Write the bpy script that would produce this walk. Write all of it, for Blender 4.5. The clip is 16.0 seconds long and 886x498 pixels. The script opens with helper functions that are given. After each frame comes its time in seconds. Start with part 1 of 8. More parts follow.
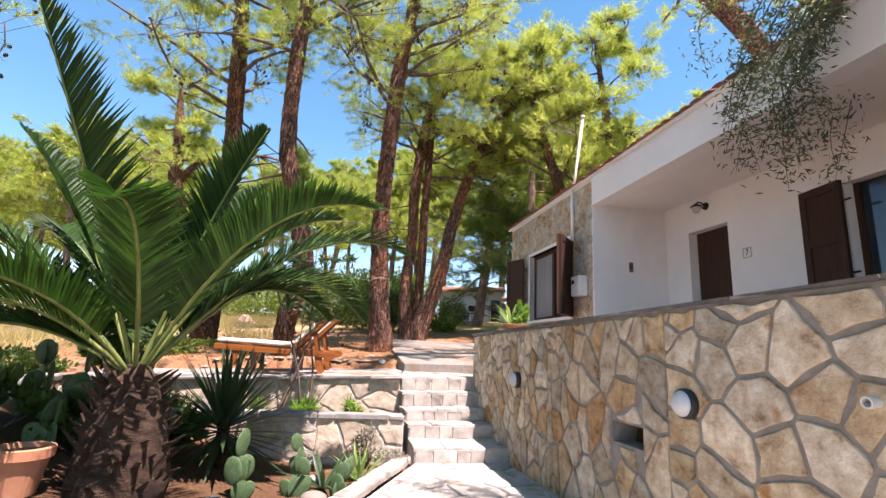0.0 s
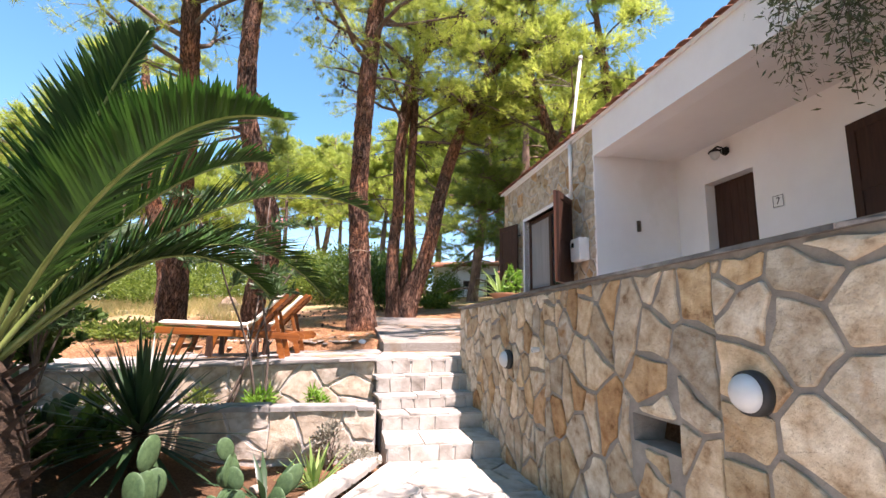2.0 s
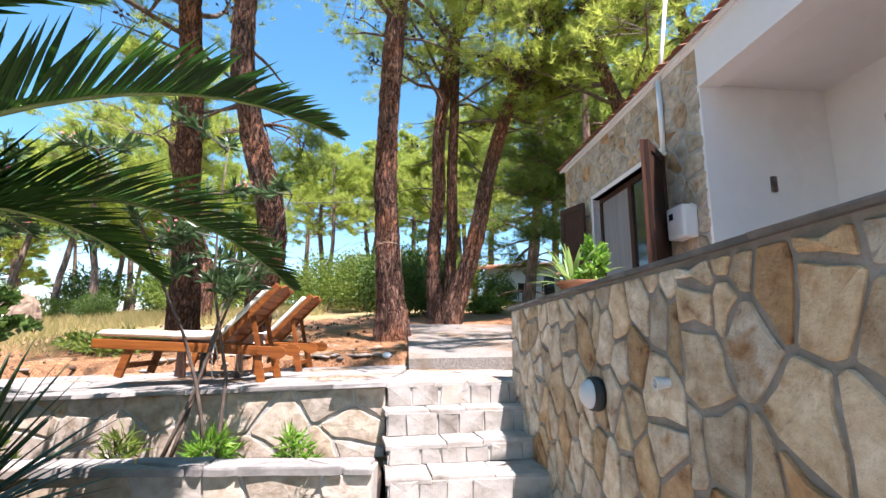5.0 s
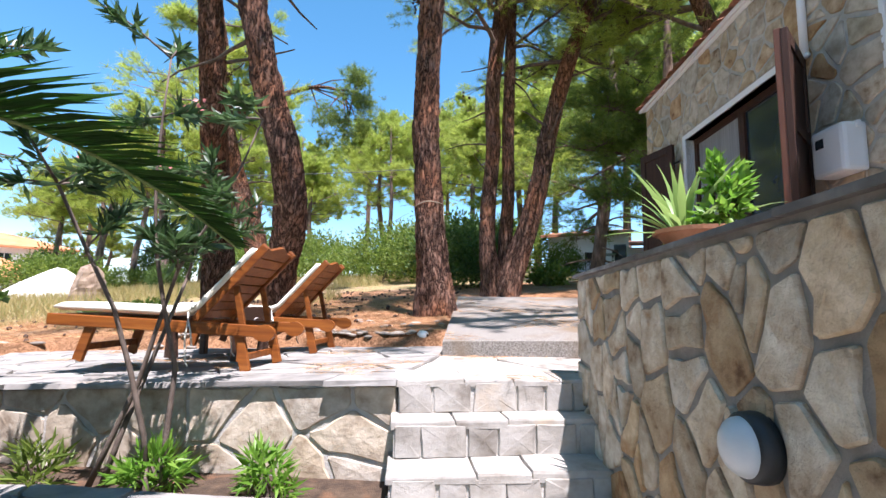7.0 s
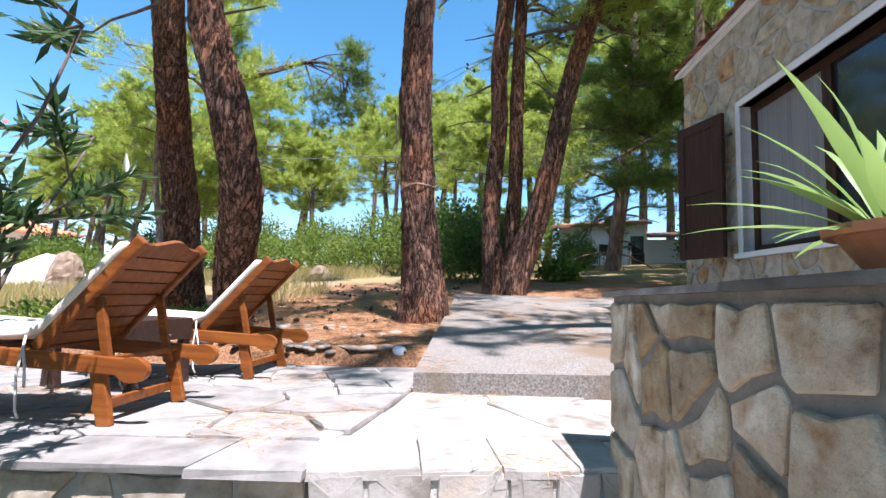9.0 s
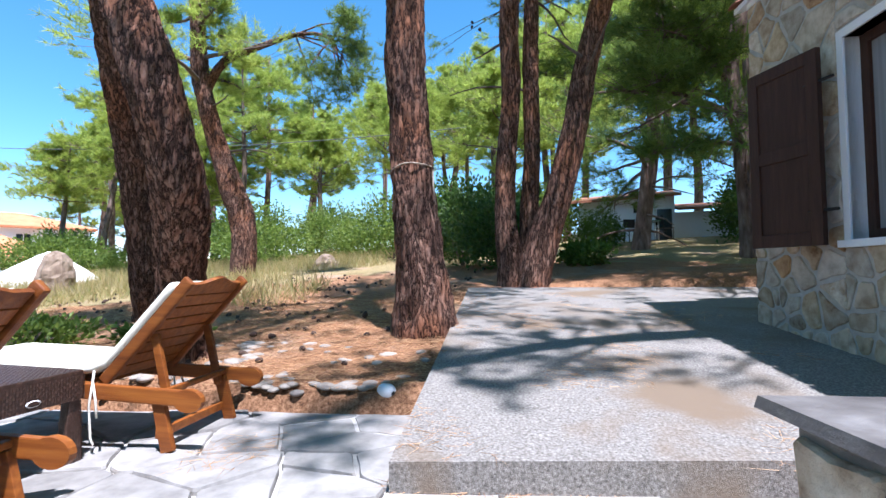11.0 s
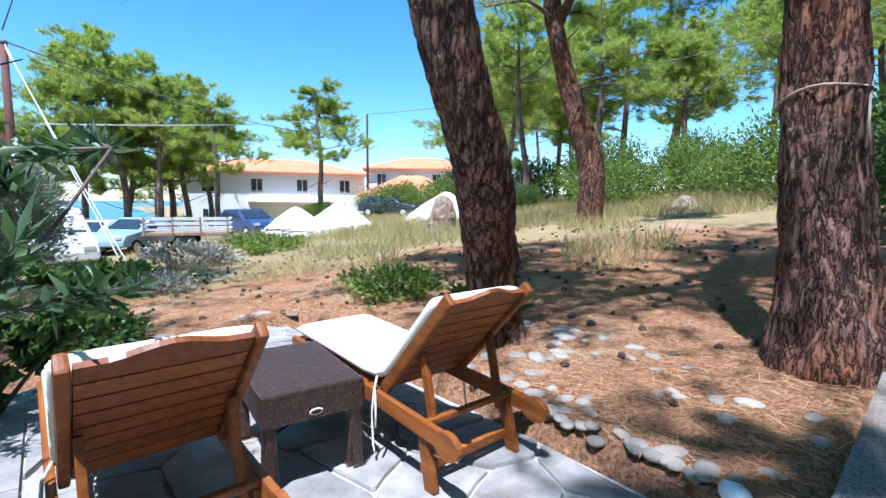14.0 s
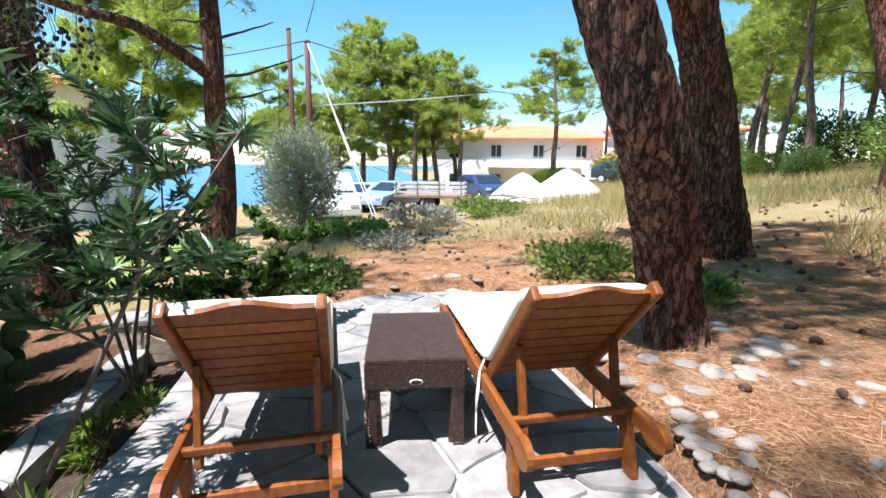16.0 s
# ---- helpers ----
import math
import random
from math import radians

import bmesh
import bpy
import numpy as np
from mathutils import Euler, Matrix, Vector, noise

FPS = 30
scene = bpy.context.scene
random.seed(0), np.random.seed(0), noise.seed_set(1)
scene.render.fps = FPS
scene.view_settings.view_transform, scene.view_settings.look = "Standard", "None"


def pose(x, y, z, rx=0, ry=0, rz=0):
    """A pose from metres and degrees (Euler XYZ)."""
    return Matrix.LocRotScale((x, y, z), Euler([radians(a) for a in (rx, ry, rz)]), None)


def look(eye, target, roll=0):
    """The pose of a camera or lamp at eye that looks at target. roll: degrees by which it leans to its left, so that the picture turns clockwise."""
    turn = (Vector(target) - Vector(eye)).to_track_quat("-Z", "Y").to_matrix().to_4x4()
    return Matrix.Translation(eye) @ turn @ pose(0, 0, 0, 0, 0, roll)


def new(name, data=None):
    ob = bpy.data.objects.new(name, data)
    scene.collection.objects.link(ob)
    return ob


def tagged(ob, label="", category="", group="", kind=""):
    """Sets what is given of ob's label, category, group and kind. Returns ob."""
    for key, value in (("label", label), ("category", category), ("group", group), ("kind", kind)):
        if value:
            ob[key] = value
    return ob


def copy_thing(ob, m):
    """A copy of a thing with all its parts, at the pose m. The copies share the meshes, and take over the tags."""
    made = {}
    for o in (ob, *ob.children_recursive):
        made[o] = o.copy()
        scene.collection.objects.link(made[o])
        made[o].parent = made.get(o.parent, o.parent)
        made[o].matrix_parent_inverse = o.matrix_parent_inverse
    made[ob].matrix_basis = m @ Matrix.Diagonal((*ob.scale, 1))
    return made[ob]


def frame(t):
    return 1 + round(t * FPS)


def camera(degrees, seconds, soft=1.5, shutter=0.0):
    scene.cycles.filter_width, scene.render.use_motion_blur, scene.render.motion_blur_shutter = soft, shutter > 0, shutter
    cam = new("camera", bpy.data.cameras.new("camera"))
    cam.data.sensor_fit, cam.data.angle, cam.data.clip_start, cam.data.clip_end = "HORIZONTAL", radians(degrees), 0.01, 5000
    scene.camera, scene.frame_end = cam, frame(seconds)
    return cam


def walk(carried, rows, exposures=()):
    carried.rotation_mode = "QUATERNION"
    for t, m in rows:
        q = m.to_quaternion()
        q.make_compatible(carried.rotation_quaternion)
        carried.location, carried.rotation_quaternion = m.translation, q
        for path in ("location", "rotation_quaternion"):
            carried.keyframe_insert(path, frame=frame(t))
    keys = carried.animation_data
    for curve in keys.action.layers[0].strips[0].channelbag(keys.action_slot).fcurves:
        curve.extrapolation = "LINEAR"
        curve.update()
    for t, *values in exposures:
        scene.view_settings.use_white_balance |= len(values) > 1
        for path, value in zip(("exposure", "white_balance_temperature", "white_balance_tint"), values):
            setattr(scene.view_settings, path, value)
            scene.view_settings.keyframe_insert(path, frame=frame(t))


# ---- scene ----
cam = camera(86.5, 16.0)
PATH = [
    (0, (0.084, 0.06, 1.213), (0.22, 2.011, 1.628), 2.7),
    (0.5, (0.191, 0.305, 1.219), (0.334, 2.262, 1.604), 1.8),
    (1, (0.297, 0.547, 1.215), (0.417, 2.512, 1.572), 1.8),
    (1.5, (0.346, 0.829, 1.221), (0.47, 2.797, 1.554), 1.3),
    (2, (0.412, 1.08, 1.201), (0.563, 3.048, 1.526), 0.9),
    (2.5, (0.546, 1.375, 1.245), (0.676, 3.341, 1.588), 1.1),
    (3, (0.61, 1.66, 1.234), (0.682, 3.627, 1.587), 1.3),
    (3.5, (0.621, 1.968, 1.267), (0.652, 3.934, 1.631), 0.7),
    (3.7, (0.623, 2.083, 1.241), (0.649, 4.05, 1.603), 0.7),
    (5.8, (0.766, 3.562, 1.214), (0.582, 5.525, 1.55), 0.9),
    (6, (0.788, 3.679, 1.242), (0.575, 5.642, 1.562), 1.2),
    (6.5, (0.813, 3.954, 1.227), (0.512, 5.911, 1.509), 1.2),
    (7, (0.82, 4.266, 1.26), (0.475, 6.222, 1.492), 0.9),
    (7.5, (0.85, 4.619, 1.264), (0.506, 6.579, 1.465), 0.7),
    (8, (0.874, 4.944, 1.315), (0.503, 6.901, 1.499), 0.5),
    (8.5, (0.87, 5.18, 1.4), (0.475, 7.132, 1.59), 1.0),
    (8.7, (0.863, 5.282, 1.416), (0.481, 7.236, 1.602), 1.8),
    (10.8, (0.772, 6.458, 1.69), (0.314, 8.401, 1.801), -0.5),
    (11, (0.761, 6.556, 1.709), (0.308, 8.502, 1.799), -0.4),
    (11.5, (0.771, 6.822, 1.807), (0.232, 8.747, 1.871), -0.3),
    (12, (0.683, 6.983, 1.832), (-0.06, 8.84, 1.84), -0.1),
    (12.5, (0.572, 7.137, 1.935), (-0.376, 8.897, 1.875), -0.2),
    (13, (0.505, 7.268, 1.969), (-0.668, 8.884, 1.856), -0.2),
    (13.5, (0.477, 7.445, 2.063), (-0.947, 8.842, 1.917), 0.2),
    (14, (0.444, 7.56, 2.076), (-1.18, 8.71, 1.877), 0.4),
    (14.5, (0.382, 7.732, 2.129), (-1.377, 8.654, 1.889), 0.8),
    (15, (0.333, 7.859, 2.13), (-1.509, 8.579, 1.828), 1.0),
    (15.5, (0.376, 8.046, 2.134), (-1.54, 8.509, 1.793), 0.7),
    (16, (0.503, 8.175, 2.131), (-1.452, 8.412, 1.78), 0.5),
]
walk(cam, [(t, look(eye, target, roll)) for t, eye, target, roll in PATH],
     exposures=((0.0, 1.67, 6700, 34), (3.5, 1.90, 6500, 30), (6.0, 1.60, 5950, 25), (8.5, 1.47, 5850, 24), (11.0, 1.38, 5350, 21), (13.5, 1.14, 5050, 16), (15.0, 1.15, 5300, 16), (16.0, 1.30, 5700, 17)))

# ---------------------------------------------------------------- world and light
SUN_DIR = Vector((0.22, -0.30, 0.93)).normalized()
world = bpy.data.worlds.new("world")
scene.world = world
world.use_nodes = True
wn = world.node_tree.nodes
sky = wn.new("ShaderNodeTexSky")
sky.sky_type = "NISHITA"
sky.sun_disc = False
sky.sun_elevation = radians(68)
sky.sun_rotation = radians(144)
sky.air_density = 1.0
sky.dust_density = 0.0
sky.altitude = 300
sky.ozone_density = 1.0
wn["Background"].inputs["Strength"].default_value = 0.09
hue = wn.new("ShaderNodeHueSaturation")
hue.inputs["Hue"].default_value = 0.475
hue.inputs["Saturation"].default_value = 1.22
world.node_tree.links.new(sky.outputs[0], hue.inputs["Color"])
world.node_tree.links.new(hue.outputs[0], wn["Background"].inputs["Color"])
sun = new("sun", bpy.data.lights.new("sun", "SUN"))
sun.data.energy = 5.0
sun.data.angle = radians(0.53)
sun.data.color = (1.0, 0.95, 0.87)
sun.matrix_world = look(SUN_DIR * 30, (0, 0, 0))

# ---------------------------------------------------------------- materials
def ramp_cols(nt, cols):
    r = nt.nodes.new("ShaderNodeValToRGB")
    el = r.color_ramp.elements
    while len(el) < len(cols):
        el.new(0.5)
    for e, (p, c) in zip(el, cols):
        e.position = p
        e.color = (*c, 1)
    return r


def noise_node(nt, vec, scale, detail=6, rough=0.6, dist=0.0):
    n = nt.nodes.new("ShaderNodeTexNoise")
    n.inputs["Scale"].default_value = scale
    n.inputs["Detail"].default_value = detail
    n.inputs["Roughness"].default_value = rough
    n.inputs["Distortion"].default_value = dist
    nt.links.new(vec, n.inputs["Vector"])
    return n


def mix_node(nt, fac, a, b, mode="MIX"):
    m = nt.nodes.new("ShaderNodeMix")
    m.data_type = "RGBA"
    m.blend_type = mode
    for sock, val in ((m.inputs[0], fac), (m.inputs[6], a), (m.inputs[7], b)):
        if isinstance(val, (int, float)):
            sock.default_value = val
        elif isinstance(val, tuple):
            sock.default_value = (*val, 1)
        else:
            nt.links.new(val, sock)
    return m.outputs[2]


def surface(name, cols, scale=4.0, rough=0.8, bump=0.3, bscale=40.0, stretch=(1, 1, 1), metal=0.0, stain=None, stain_scale=0.7,
            stain_at=0.55, vary=0.0, island=False, bdist=0.01, spec=0.4, coat=0.0, turn=(0, 0, 0), tints=None):
    """A noise-driven surface: colour ramp, larger stains, variation from piece to piece, fine relief."""
    m = bpy.data.materials.new(name)
    m.use_nodes = True
    nt = m.node_tree
    p = nt.nodes["Principled BSDF"]
    tc = nt.nodes.new("ShaderNodeTexCoord")
    mp = nt.nodes.new("ShaderNodeMapping")
    mp.inputs["Scale"].default_value = stretch
    mp.inputs["Rotation"].default_value = [radians(a) for a in turn]
    nt.links.new(tc.outputs["Object"], mp.inputs["Vector"])
    vec = mp.outputs[0]
    if vary or island:
        rnd = nt.nodes.new("ShaderNodeNewGeometry").outputs["Random Per Island"] if island else nt.nodes.new("ShaderNodeObjectInfo").outputs["Random"]
        ad = nt.nodes.new("ShaderNodeVectorMath")
        ad.operation = "MULTIPLY_ADD"
        cb = nt.nodes.new("ShaderNodeCombineXYZ")
        for i in range(3):
            nt.links.new(rnd, cb.inputs[i])
        nt.links.new(cb.outputs[0], ad.inputs[0])
        ad.inputs[1].default_value = (31, 17, 23)
        nt.links.new(vec, ad.inputs[2])
        vec = ad.outputs[0]
    n1 = noise_node(nt, vec, scale)
    col = ramp_cols(nt, cols)
    nt.links.new(n1.outputs[0], col.inputs[0])
    out = col.outputs[0]
    if stain:
        n2 = noise_node(nt, vec, stain_scale, 4, 0.55, 0.3)
        r2 = ramp_cols(nt, [(stain_at, (0, 0, 0)), (min(1, stain_at + 0.14), (1, 1, 1))])
        nt.links.new(n2.outputs[0], r2.inputs[0])
        out = mix_node(nt, r2.outputs[0], out, stain)
    if vary:
        mr = nt.nodes.new("ShaderNodeMapRange")
        mr.inputs[3].default_value = 1 - vary
        mr.inputs[4].default_value = 1 + vary * 0.6
        nt.links.new(rnd, mr.inputs[0])
        hs = nt.nodes.new("ShaderNodeHueSaturation")
        nt.links.new(mr.outputs[0], hs.inputs["Value"])
        nt.links.new(out, hs.inputs["Color"])
        out = hs.outputs[0]
    if tints:
        fr_ = nt.nodes.new("ShaderNodeMath")
        fr_.operation = "MULTIPLY"
        fr_.inputs[1].default_value = 7.31
        nt.links.new(rnd, fr_.inputs[0])
        fr2 = nt.nodes.new("ShaderNodeMath")
        fr2.operation = "FRACT"
        nt.links.new(fr_.outputs[0], fr2.inputs[0])
        tr_ramp = ramp_cols(nt, tints)
        nt.links.new(fr2.outputs[0], tr_ramp.inputs[0])
        out = mix_node(nt, 1.0, out, tr_ramp.outputs[0], "MULTIPLY")
    nt.links.new(out, p.inputs["Base Color"])
    p.inputs["Roughness"].default_value = rough
    p.inputs["Metallic"].default_value = metal
    p.inputs["Specular IOR Level"].default_value = spec
    p.inputs["Coat Weight"].default_value = coat
    p.inputs["Coat Roughness"].default_value = 0.25
    if bump:
        n3 = noise_node(nt, vec, bscale, 8, 0.65)
        b = nt.nodes.new("ShaderNodeBump")
        b.inputs["Strength"].default_value = bump
        b.inputs["Distance"].default_value = bdist
        nt.links.new(n3.outputs[0], b.inputs["Height"])
        nt.links.new(b.outputs[0], p.inputs["Normal"])
    return m


def bark(name, dark, mid, light, cell=15.0, depth=0.03):
    """Plated pine bark: tall cells with deep furrows between them."""
    m = bpy.data.materials.new(name)
    m.use_nodes = True
    nt = m.node_tree
    p = nt.nodes["Principled BSDF"]
    tc = nt.nodes.new("ShaderNodeTexCoord")
    mp = nt.nodes.new("ShaderNodeMapping")
    mp.inputs["Scale"].default_value = (1, 1, 0.24)
    nt.links.new(tc.outputs["Object"], mp.inputs["Vector"])
    wob = noise_node(nt, mp.outputs[0], 7.0, 6, 0.7)
    warp = nt.nodes.new("ShaderNodeVectorMath")
    warp.operation = "MULTIPLY_ADD"
    nt.links.new(wob.outputs["Color"], warp.inputs[0])
    warp.inputs[1].default_value = (0.3, 0.3, 0.3)
    nt.links.new(mp.outputs[0], warp.inputs[2])
    vo = nt.nodes.new("ShaderNodeTexVoronoi")
    vo.feature = "DISTANCE_TO_EDGE"
    vo.inputs["Scale"].default_value = cell
    nt.links.new(warp.outputs[0], vo.inputs["Vector"])
    vc = nt.nodes.new("ShaderNodeTexVoronoi")
    vc.inputs["Scale"].default_value = cell
    nt.links.new(warp.outputs[0], vc.inputs["Vector"])
    fur = ramp_cols(nt, [(0.0, (0, 0, 0)), (0.05, (0.3, 0.3, 0.3)), (0.11, (0.85, 0.85, 0.85)), (0.3, (1, 1, 1))])
    nt.links.new(vo.outputs["Distance"], fur.inputs[0])
    n1 = noise_node(nt, mp.outputs[0], 26, 8, 0.72)
    col = ramp_cols(nt, [(0.34, dark), (0.5, mid), (0.68, light)])
    nt.links.new(n1.outputs[0], col.inputs[0])
    sep = nt.nodes.new("ShaderNodeSeparateColor")
    nt.links.new(vc.outputs["Color"], sep.inputs[0])
    hs = nt.nodes.new("ShaderNodeHueSaturation")
    mr = nt.nodes.new("ShaderNodeMapRange")
    mr.inputs[3].default_value, mr.inputs[4].default_value = 0.78, 1.24
    nt.links.new(sep.outputs[0], mr.inputs[0])
    nt.links.new(mr.outputs[0], hs.inputs["Value"])
    nt.links.new(col.outputs[0], hs.inputs["Color"])
    big = noise_node(nt, tc.outputs["Object"], 1.1, 3)
    br = ramp_cols(nt, [(0.48, (0, 0, 0)), (0.62, (1, 1, 1))])
    nt.links.new(big.outputs[0], br.inputs[0])
    rust = mix_node(nt, br.outputs[0], hs.outputs[0], (0.42, 0.165, 0.075), "MIX")
    rust = mix_node(nt, 0.65, hs.outputs[0], rust)
    out = mix_node(nt, fur.outputs[0], (dark[0] * 0.45, dark[1] * 0.45, dark[2] * 0.45), rust)
    nt.links.new(out, p.inputs["Base Color"])
    p.inputs["Roughness"].default_value = 0.92
    p.inputs["Specular IOR Level"].default_value = 0.2
    hsum = nt.nodes.new("ShaderNodeMath")
    hsum.operation = "MULTIPLY_ADD"
    nt.links.new(n1.outputs[0], hsum.inputs[0])
    hsum.inputs[1].default_value = 0.45
    nt.links.new(fur.outputs[0], hsum.inputs[2])
    b = nt.nodes.new("ShaderNodeBump")
    b.inputs["Strength"].default_value = 0.95
    b.inputs["Distance"].default_value = depth
    nt.links.new(hsum.outputs[0], b.inputs["Height"])
    nt.links.new(b.outputs[0], p.inputs["Normal"])
    return m


def leafy(name, cols, glow=0.45, rough=0.5, gloss=0.35):
    """A leaf: lit from both sides, the light passing through it; every leaf a little different."""
    m = bpy.data.materials.new(name)
    m.use_nodes = True
    nt = m.node_tree
    p = nt.nodes["Principled BSDF"]
    geo = nt.nodes.new("ShaderNodeNewGeometry")
    tc = nt.nodes.new("ShaderNodeTexCoord")
    n1 = noise_node(nt, tc.outputs["Object"], 0.9, 4)
    mx = nt.nodes.new("ShaderNodeMath")
    mx.operation = "MULTIPLY_ADD"
    nt.links.new(geo.outputs["Random Per Island"], mx.inputs[0])
    mx.inputs[1].default_value = 0.55
    sc = nt.nodes.new("ShaderNodeMath")
    sc.operation = "MULTIPLY"
    nt.links.new(n1.outputs[0], sc.inputs[0])
    sc.inputs[1].default_value = 0.5
    nt.links.new(sc.outputs[0], mx.inputs[2])
    col = ramp_cols(nt, cols)
    nt.links.new(mx.outputs[0], col.inputs[0])
    nt.links.new(col.outputs[0], p.inputs["Base Color"])
    p.inputs["Roughness"].default_value = rough
    p.inputs["Specular IOR Level"].default_value = gloss
    tr = nt.nodes.new("ShaderNodeBsdfTranslucent")
    br = nt.nodes.new("ShaderNodeHueSaturation")
    br.inputs["Value"].default_value = 1.7
    br.inputs["Saturation"].default_value = 1.02
    nt.links.new(col.outputs[0], br.inputs["Color"])
    nt.links.new(br.outputs[0], tr.inputs["Color"])
    mix = nt.nodes.new("ShaderNodeMixShader")
    mix.inputs[0].default_value = glow
    nt.links.new(p.outputs[0], mix.inputs[1])
    nt.links.new(tr.outputs[0], mix.inputs[2])
    nt.links.new(mix.outputs[0], nt.nodes["Material Output"].inputs["Surface"])
    return m


M_STONE = surface("limestone", [(0.30, (0.20, 0.125, 0.07)), (0.41, (0.42, 0.325, 0.225)), (0.54, (0.53, 0.45, 0.34)), (0.66, (0.65, 0.58, 0.47))],
                  9.0, 0.88, 1.0, 22, stain=(0.33, 0.17, 0.065), stain_scale=4.5, stain_at=0.60, vary=0.24, bdist=0.02,
                  tints=[(0.0, (1.08, 1.10, 1.12)), (0.26, (1.10, 1.08, 1.04)), (0.42, (0.92, 0.80, 0.62)), (0.53, (0.78, 0.52, 0.30)), (0.62, (1.05, 0.96, 0.84)), (0.80, (0.74, 0.75, 0.76)), (0.90, (1.15, 1.15, 1.15)), (1.0, (0.85, 0.72, 0.54))])
M_STONE_PALE = surface("pale limestone", [(0.3, (0.28, 0.22, 0.16)), (0.5, (0.47, 0.41, 0.33)), (0.7, (0.61, 0.55, 0.46))],
                       8.0, 0.86, 0.7, 22, stain=(0.32, 0.24, 0.15), stain_scale=2.5, stain_at=0.60, vary=0.16, bdist=0.010,
                       tints=[(0.0, (1.0, 1.0, 1.0)), (0.45, (1.0, 0.95, 0.87)), (0.6, (0.95, 0.85, 0.70)), (0.8, (1.0, 0.98, 0.94)), (1.0, (0.90, 0.90, 0.90))])
M_STEP = surface("pale grey step stone", [(0.3, (0.19, 0.165, 0.135)), (0.45, (0.32, 0.295, 0.255)), (0.7, (0.45, 0.425, 0.385))],
                 4.5, 0.86, 0.5, 26, stain=(0.38, 0.31, 0.23), stain_scale=2.2, stain_at=0.60, vary=0.14, bdist=0.010)
M_SLATE = surface("grey flagstone", [(0.25, (0.15, 0.14, 0.125)), (0.5, (0.26, 0.245, 0.22)), (0.8, (0.38, 0.36, 0.33))],
                  6.0, 0.8, 0.4, 34, stain=(0.30, 0.24, 0.18), stain_scale=1.0, stain_at=0.62, vary=0.16, bdist=0.008)
M_MORTAR = surface("mortar", [(0.3, (0.19, 0.175, 0.155)), (0.6, (0.27, 0.25, 0.225)), (0.8, (0.35, 0.33, 0.30))], 9, 0.95, 0.7, 60)
M_MORTAR_PALE = surface("pale mortar", [(0.3, (0.36, 0.34, 0.30)), (0.6, (0.48, 0.45, 0.40)), (0.8, (0.54, 0.51, 0.46))], 9, 0.95, 0.7, 60)
M_CAP = surface("dark slate coping", [(0.3, (0.065, 0.058, 0.053)), (0.55, (0.125, 0.115, 0.105)), (0.8, (0.24, 0.23, 0.215))], 6, 0.7, 0.5, 40, vary=0.15)
M_CONC = surface("exposed aggregate concrete", [(0.3, (0.085, 0.075, 0.062)), (0.5, (0.20, 0.182, 0.157)), (0.72, (0.36, 0.335, 0.295))], 75, 0.92, 0.8, 160,
                 stain=(0.17, 0.125, 0.082), stain_scale=1.1, stain_at=0.52, bdist=0.006)
M_PLASTER = surface("white plaster", [(0.3, (0.76, 0.745, 0.74)), (0.7, (0.82, 0.81, 0.805))], 2.0, 0.85, 0.18, 90, stain=(0.70, 0.675, 0.655), stain_scale=0.8, stain_at=0.62, bdist=0.004)
# pale warm colour chosen so the unseen floor bounces light onto the porch wall
M_PORCHFLOOR = surface("pale warm bounce floor", [(0.3, (0.50, 0.38, 0.31)), (0.7, (0.60, 0.47, 0.39))], 3, 0.6, 0.1, 60)
M_SOFFIT = surface("painted soffit", [(0.3, (0.74, 0.715, 0.70)), (0.7, (0.79, 0.765, 0.75))], 2.0, 0.85, 0.15, 60, bdist=0.004)
M_ROOF = surface("terracotta roof tile", [(0.3, (0.17, 0.07, 0.04)), (0.55, (0.30, 0.125, 0.065)), (0.8, (0.42, 0.21, 0.12))], 5, 0.85, 0.4, 40,
                 stain=(0.16, 0.10, 0.07), stain_scale=2.5, stain_at=0.6, vary=0.2)
M_ROOF_FAR = surface("far terracotta roof", [(0.3, (0.50, 0.17, 0.07)), (0.7, (0.62, 0.26, 0.12))], 1.2, 0.85, 0.5, 6, stretch=(1, 1, 1))
M_DARKWOOD = surface("dark brown painted wood", [(0.3, (0.034, 0.015, 0.009)), (0.6, (0.056, 0.024, 0.014)), (0.8, (0.08, 0.036, 0.02))], 5, 0.6, 0.3, 30,
                     stretch=(6, 6, 0.6), spec=0.25)
# lit copy of the dark shutter wood: sunlight painted in as a redder, lighter brown
M_SUNLIT_WOOD = surface("brown shutter wood with sun in its colour", [(0.3, (0.10, 0.035, 0.018)), (0.7, (0.17, 0.062, 0.03))], 5, 0.5, 0.3, 30, stretch=(6, 6, 0.6))
M_TEAK = surface("oiled orange hardwood", [(0.25, (0.115, 0.028, 0.004)), (0.5, (0.215, 0.062, 0.008)), (0.75, (0.32, 0.11, 0.016))], 4, 0.5, 0.25, 60,
                 stretch=(0.35, 7, 7), vary=0.2, spec=0.35, coat=0.08)
M_CUSHION = surface("cream canvas cushion", [(0.3, (0.72, 0.67, 0.53)), (0.7, (0.80, 0.76, 0.63))], 3, 0.95, 0.35, 160, stain=(0.66, 0.6, 0.46), stain_scale=2.0, stain_at=0.62, bdist=0.003)
M_CORD = surface("white cotton cord", [(0.3, (0.62, 0.58, 0.48)), (0.7, (0.75, 0.72, 0.62))], 30, 0.95, 0.6, 200)
M_TERRACOTTA = surface("terracotta pot", [(0.3, (0.42, 0.17, 0.085)), (0.7, (0.56, 0.27, 0.15))], 6, 0.9, 0.3, 60, stain=(0.5, 0.36, 0.27), stain_scale=4, stain_at=0.6)
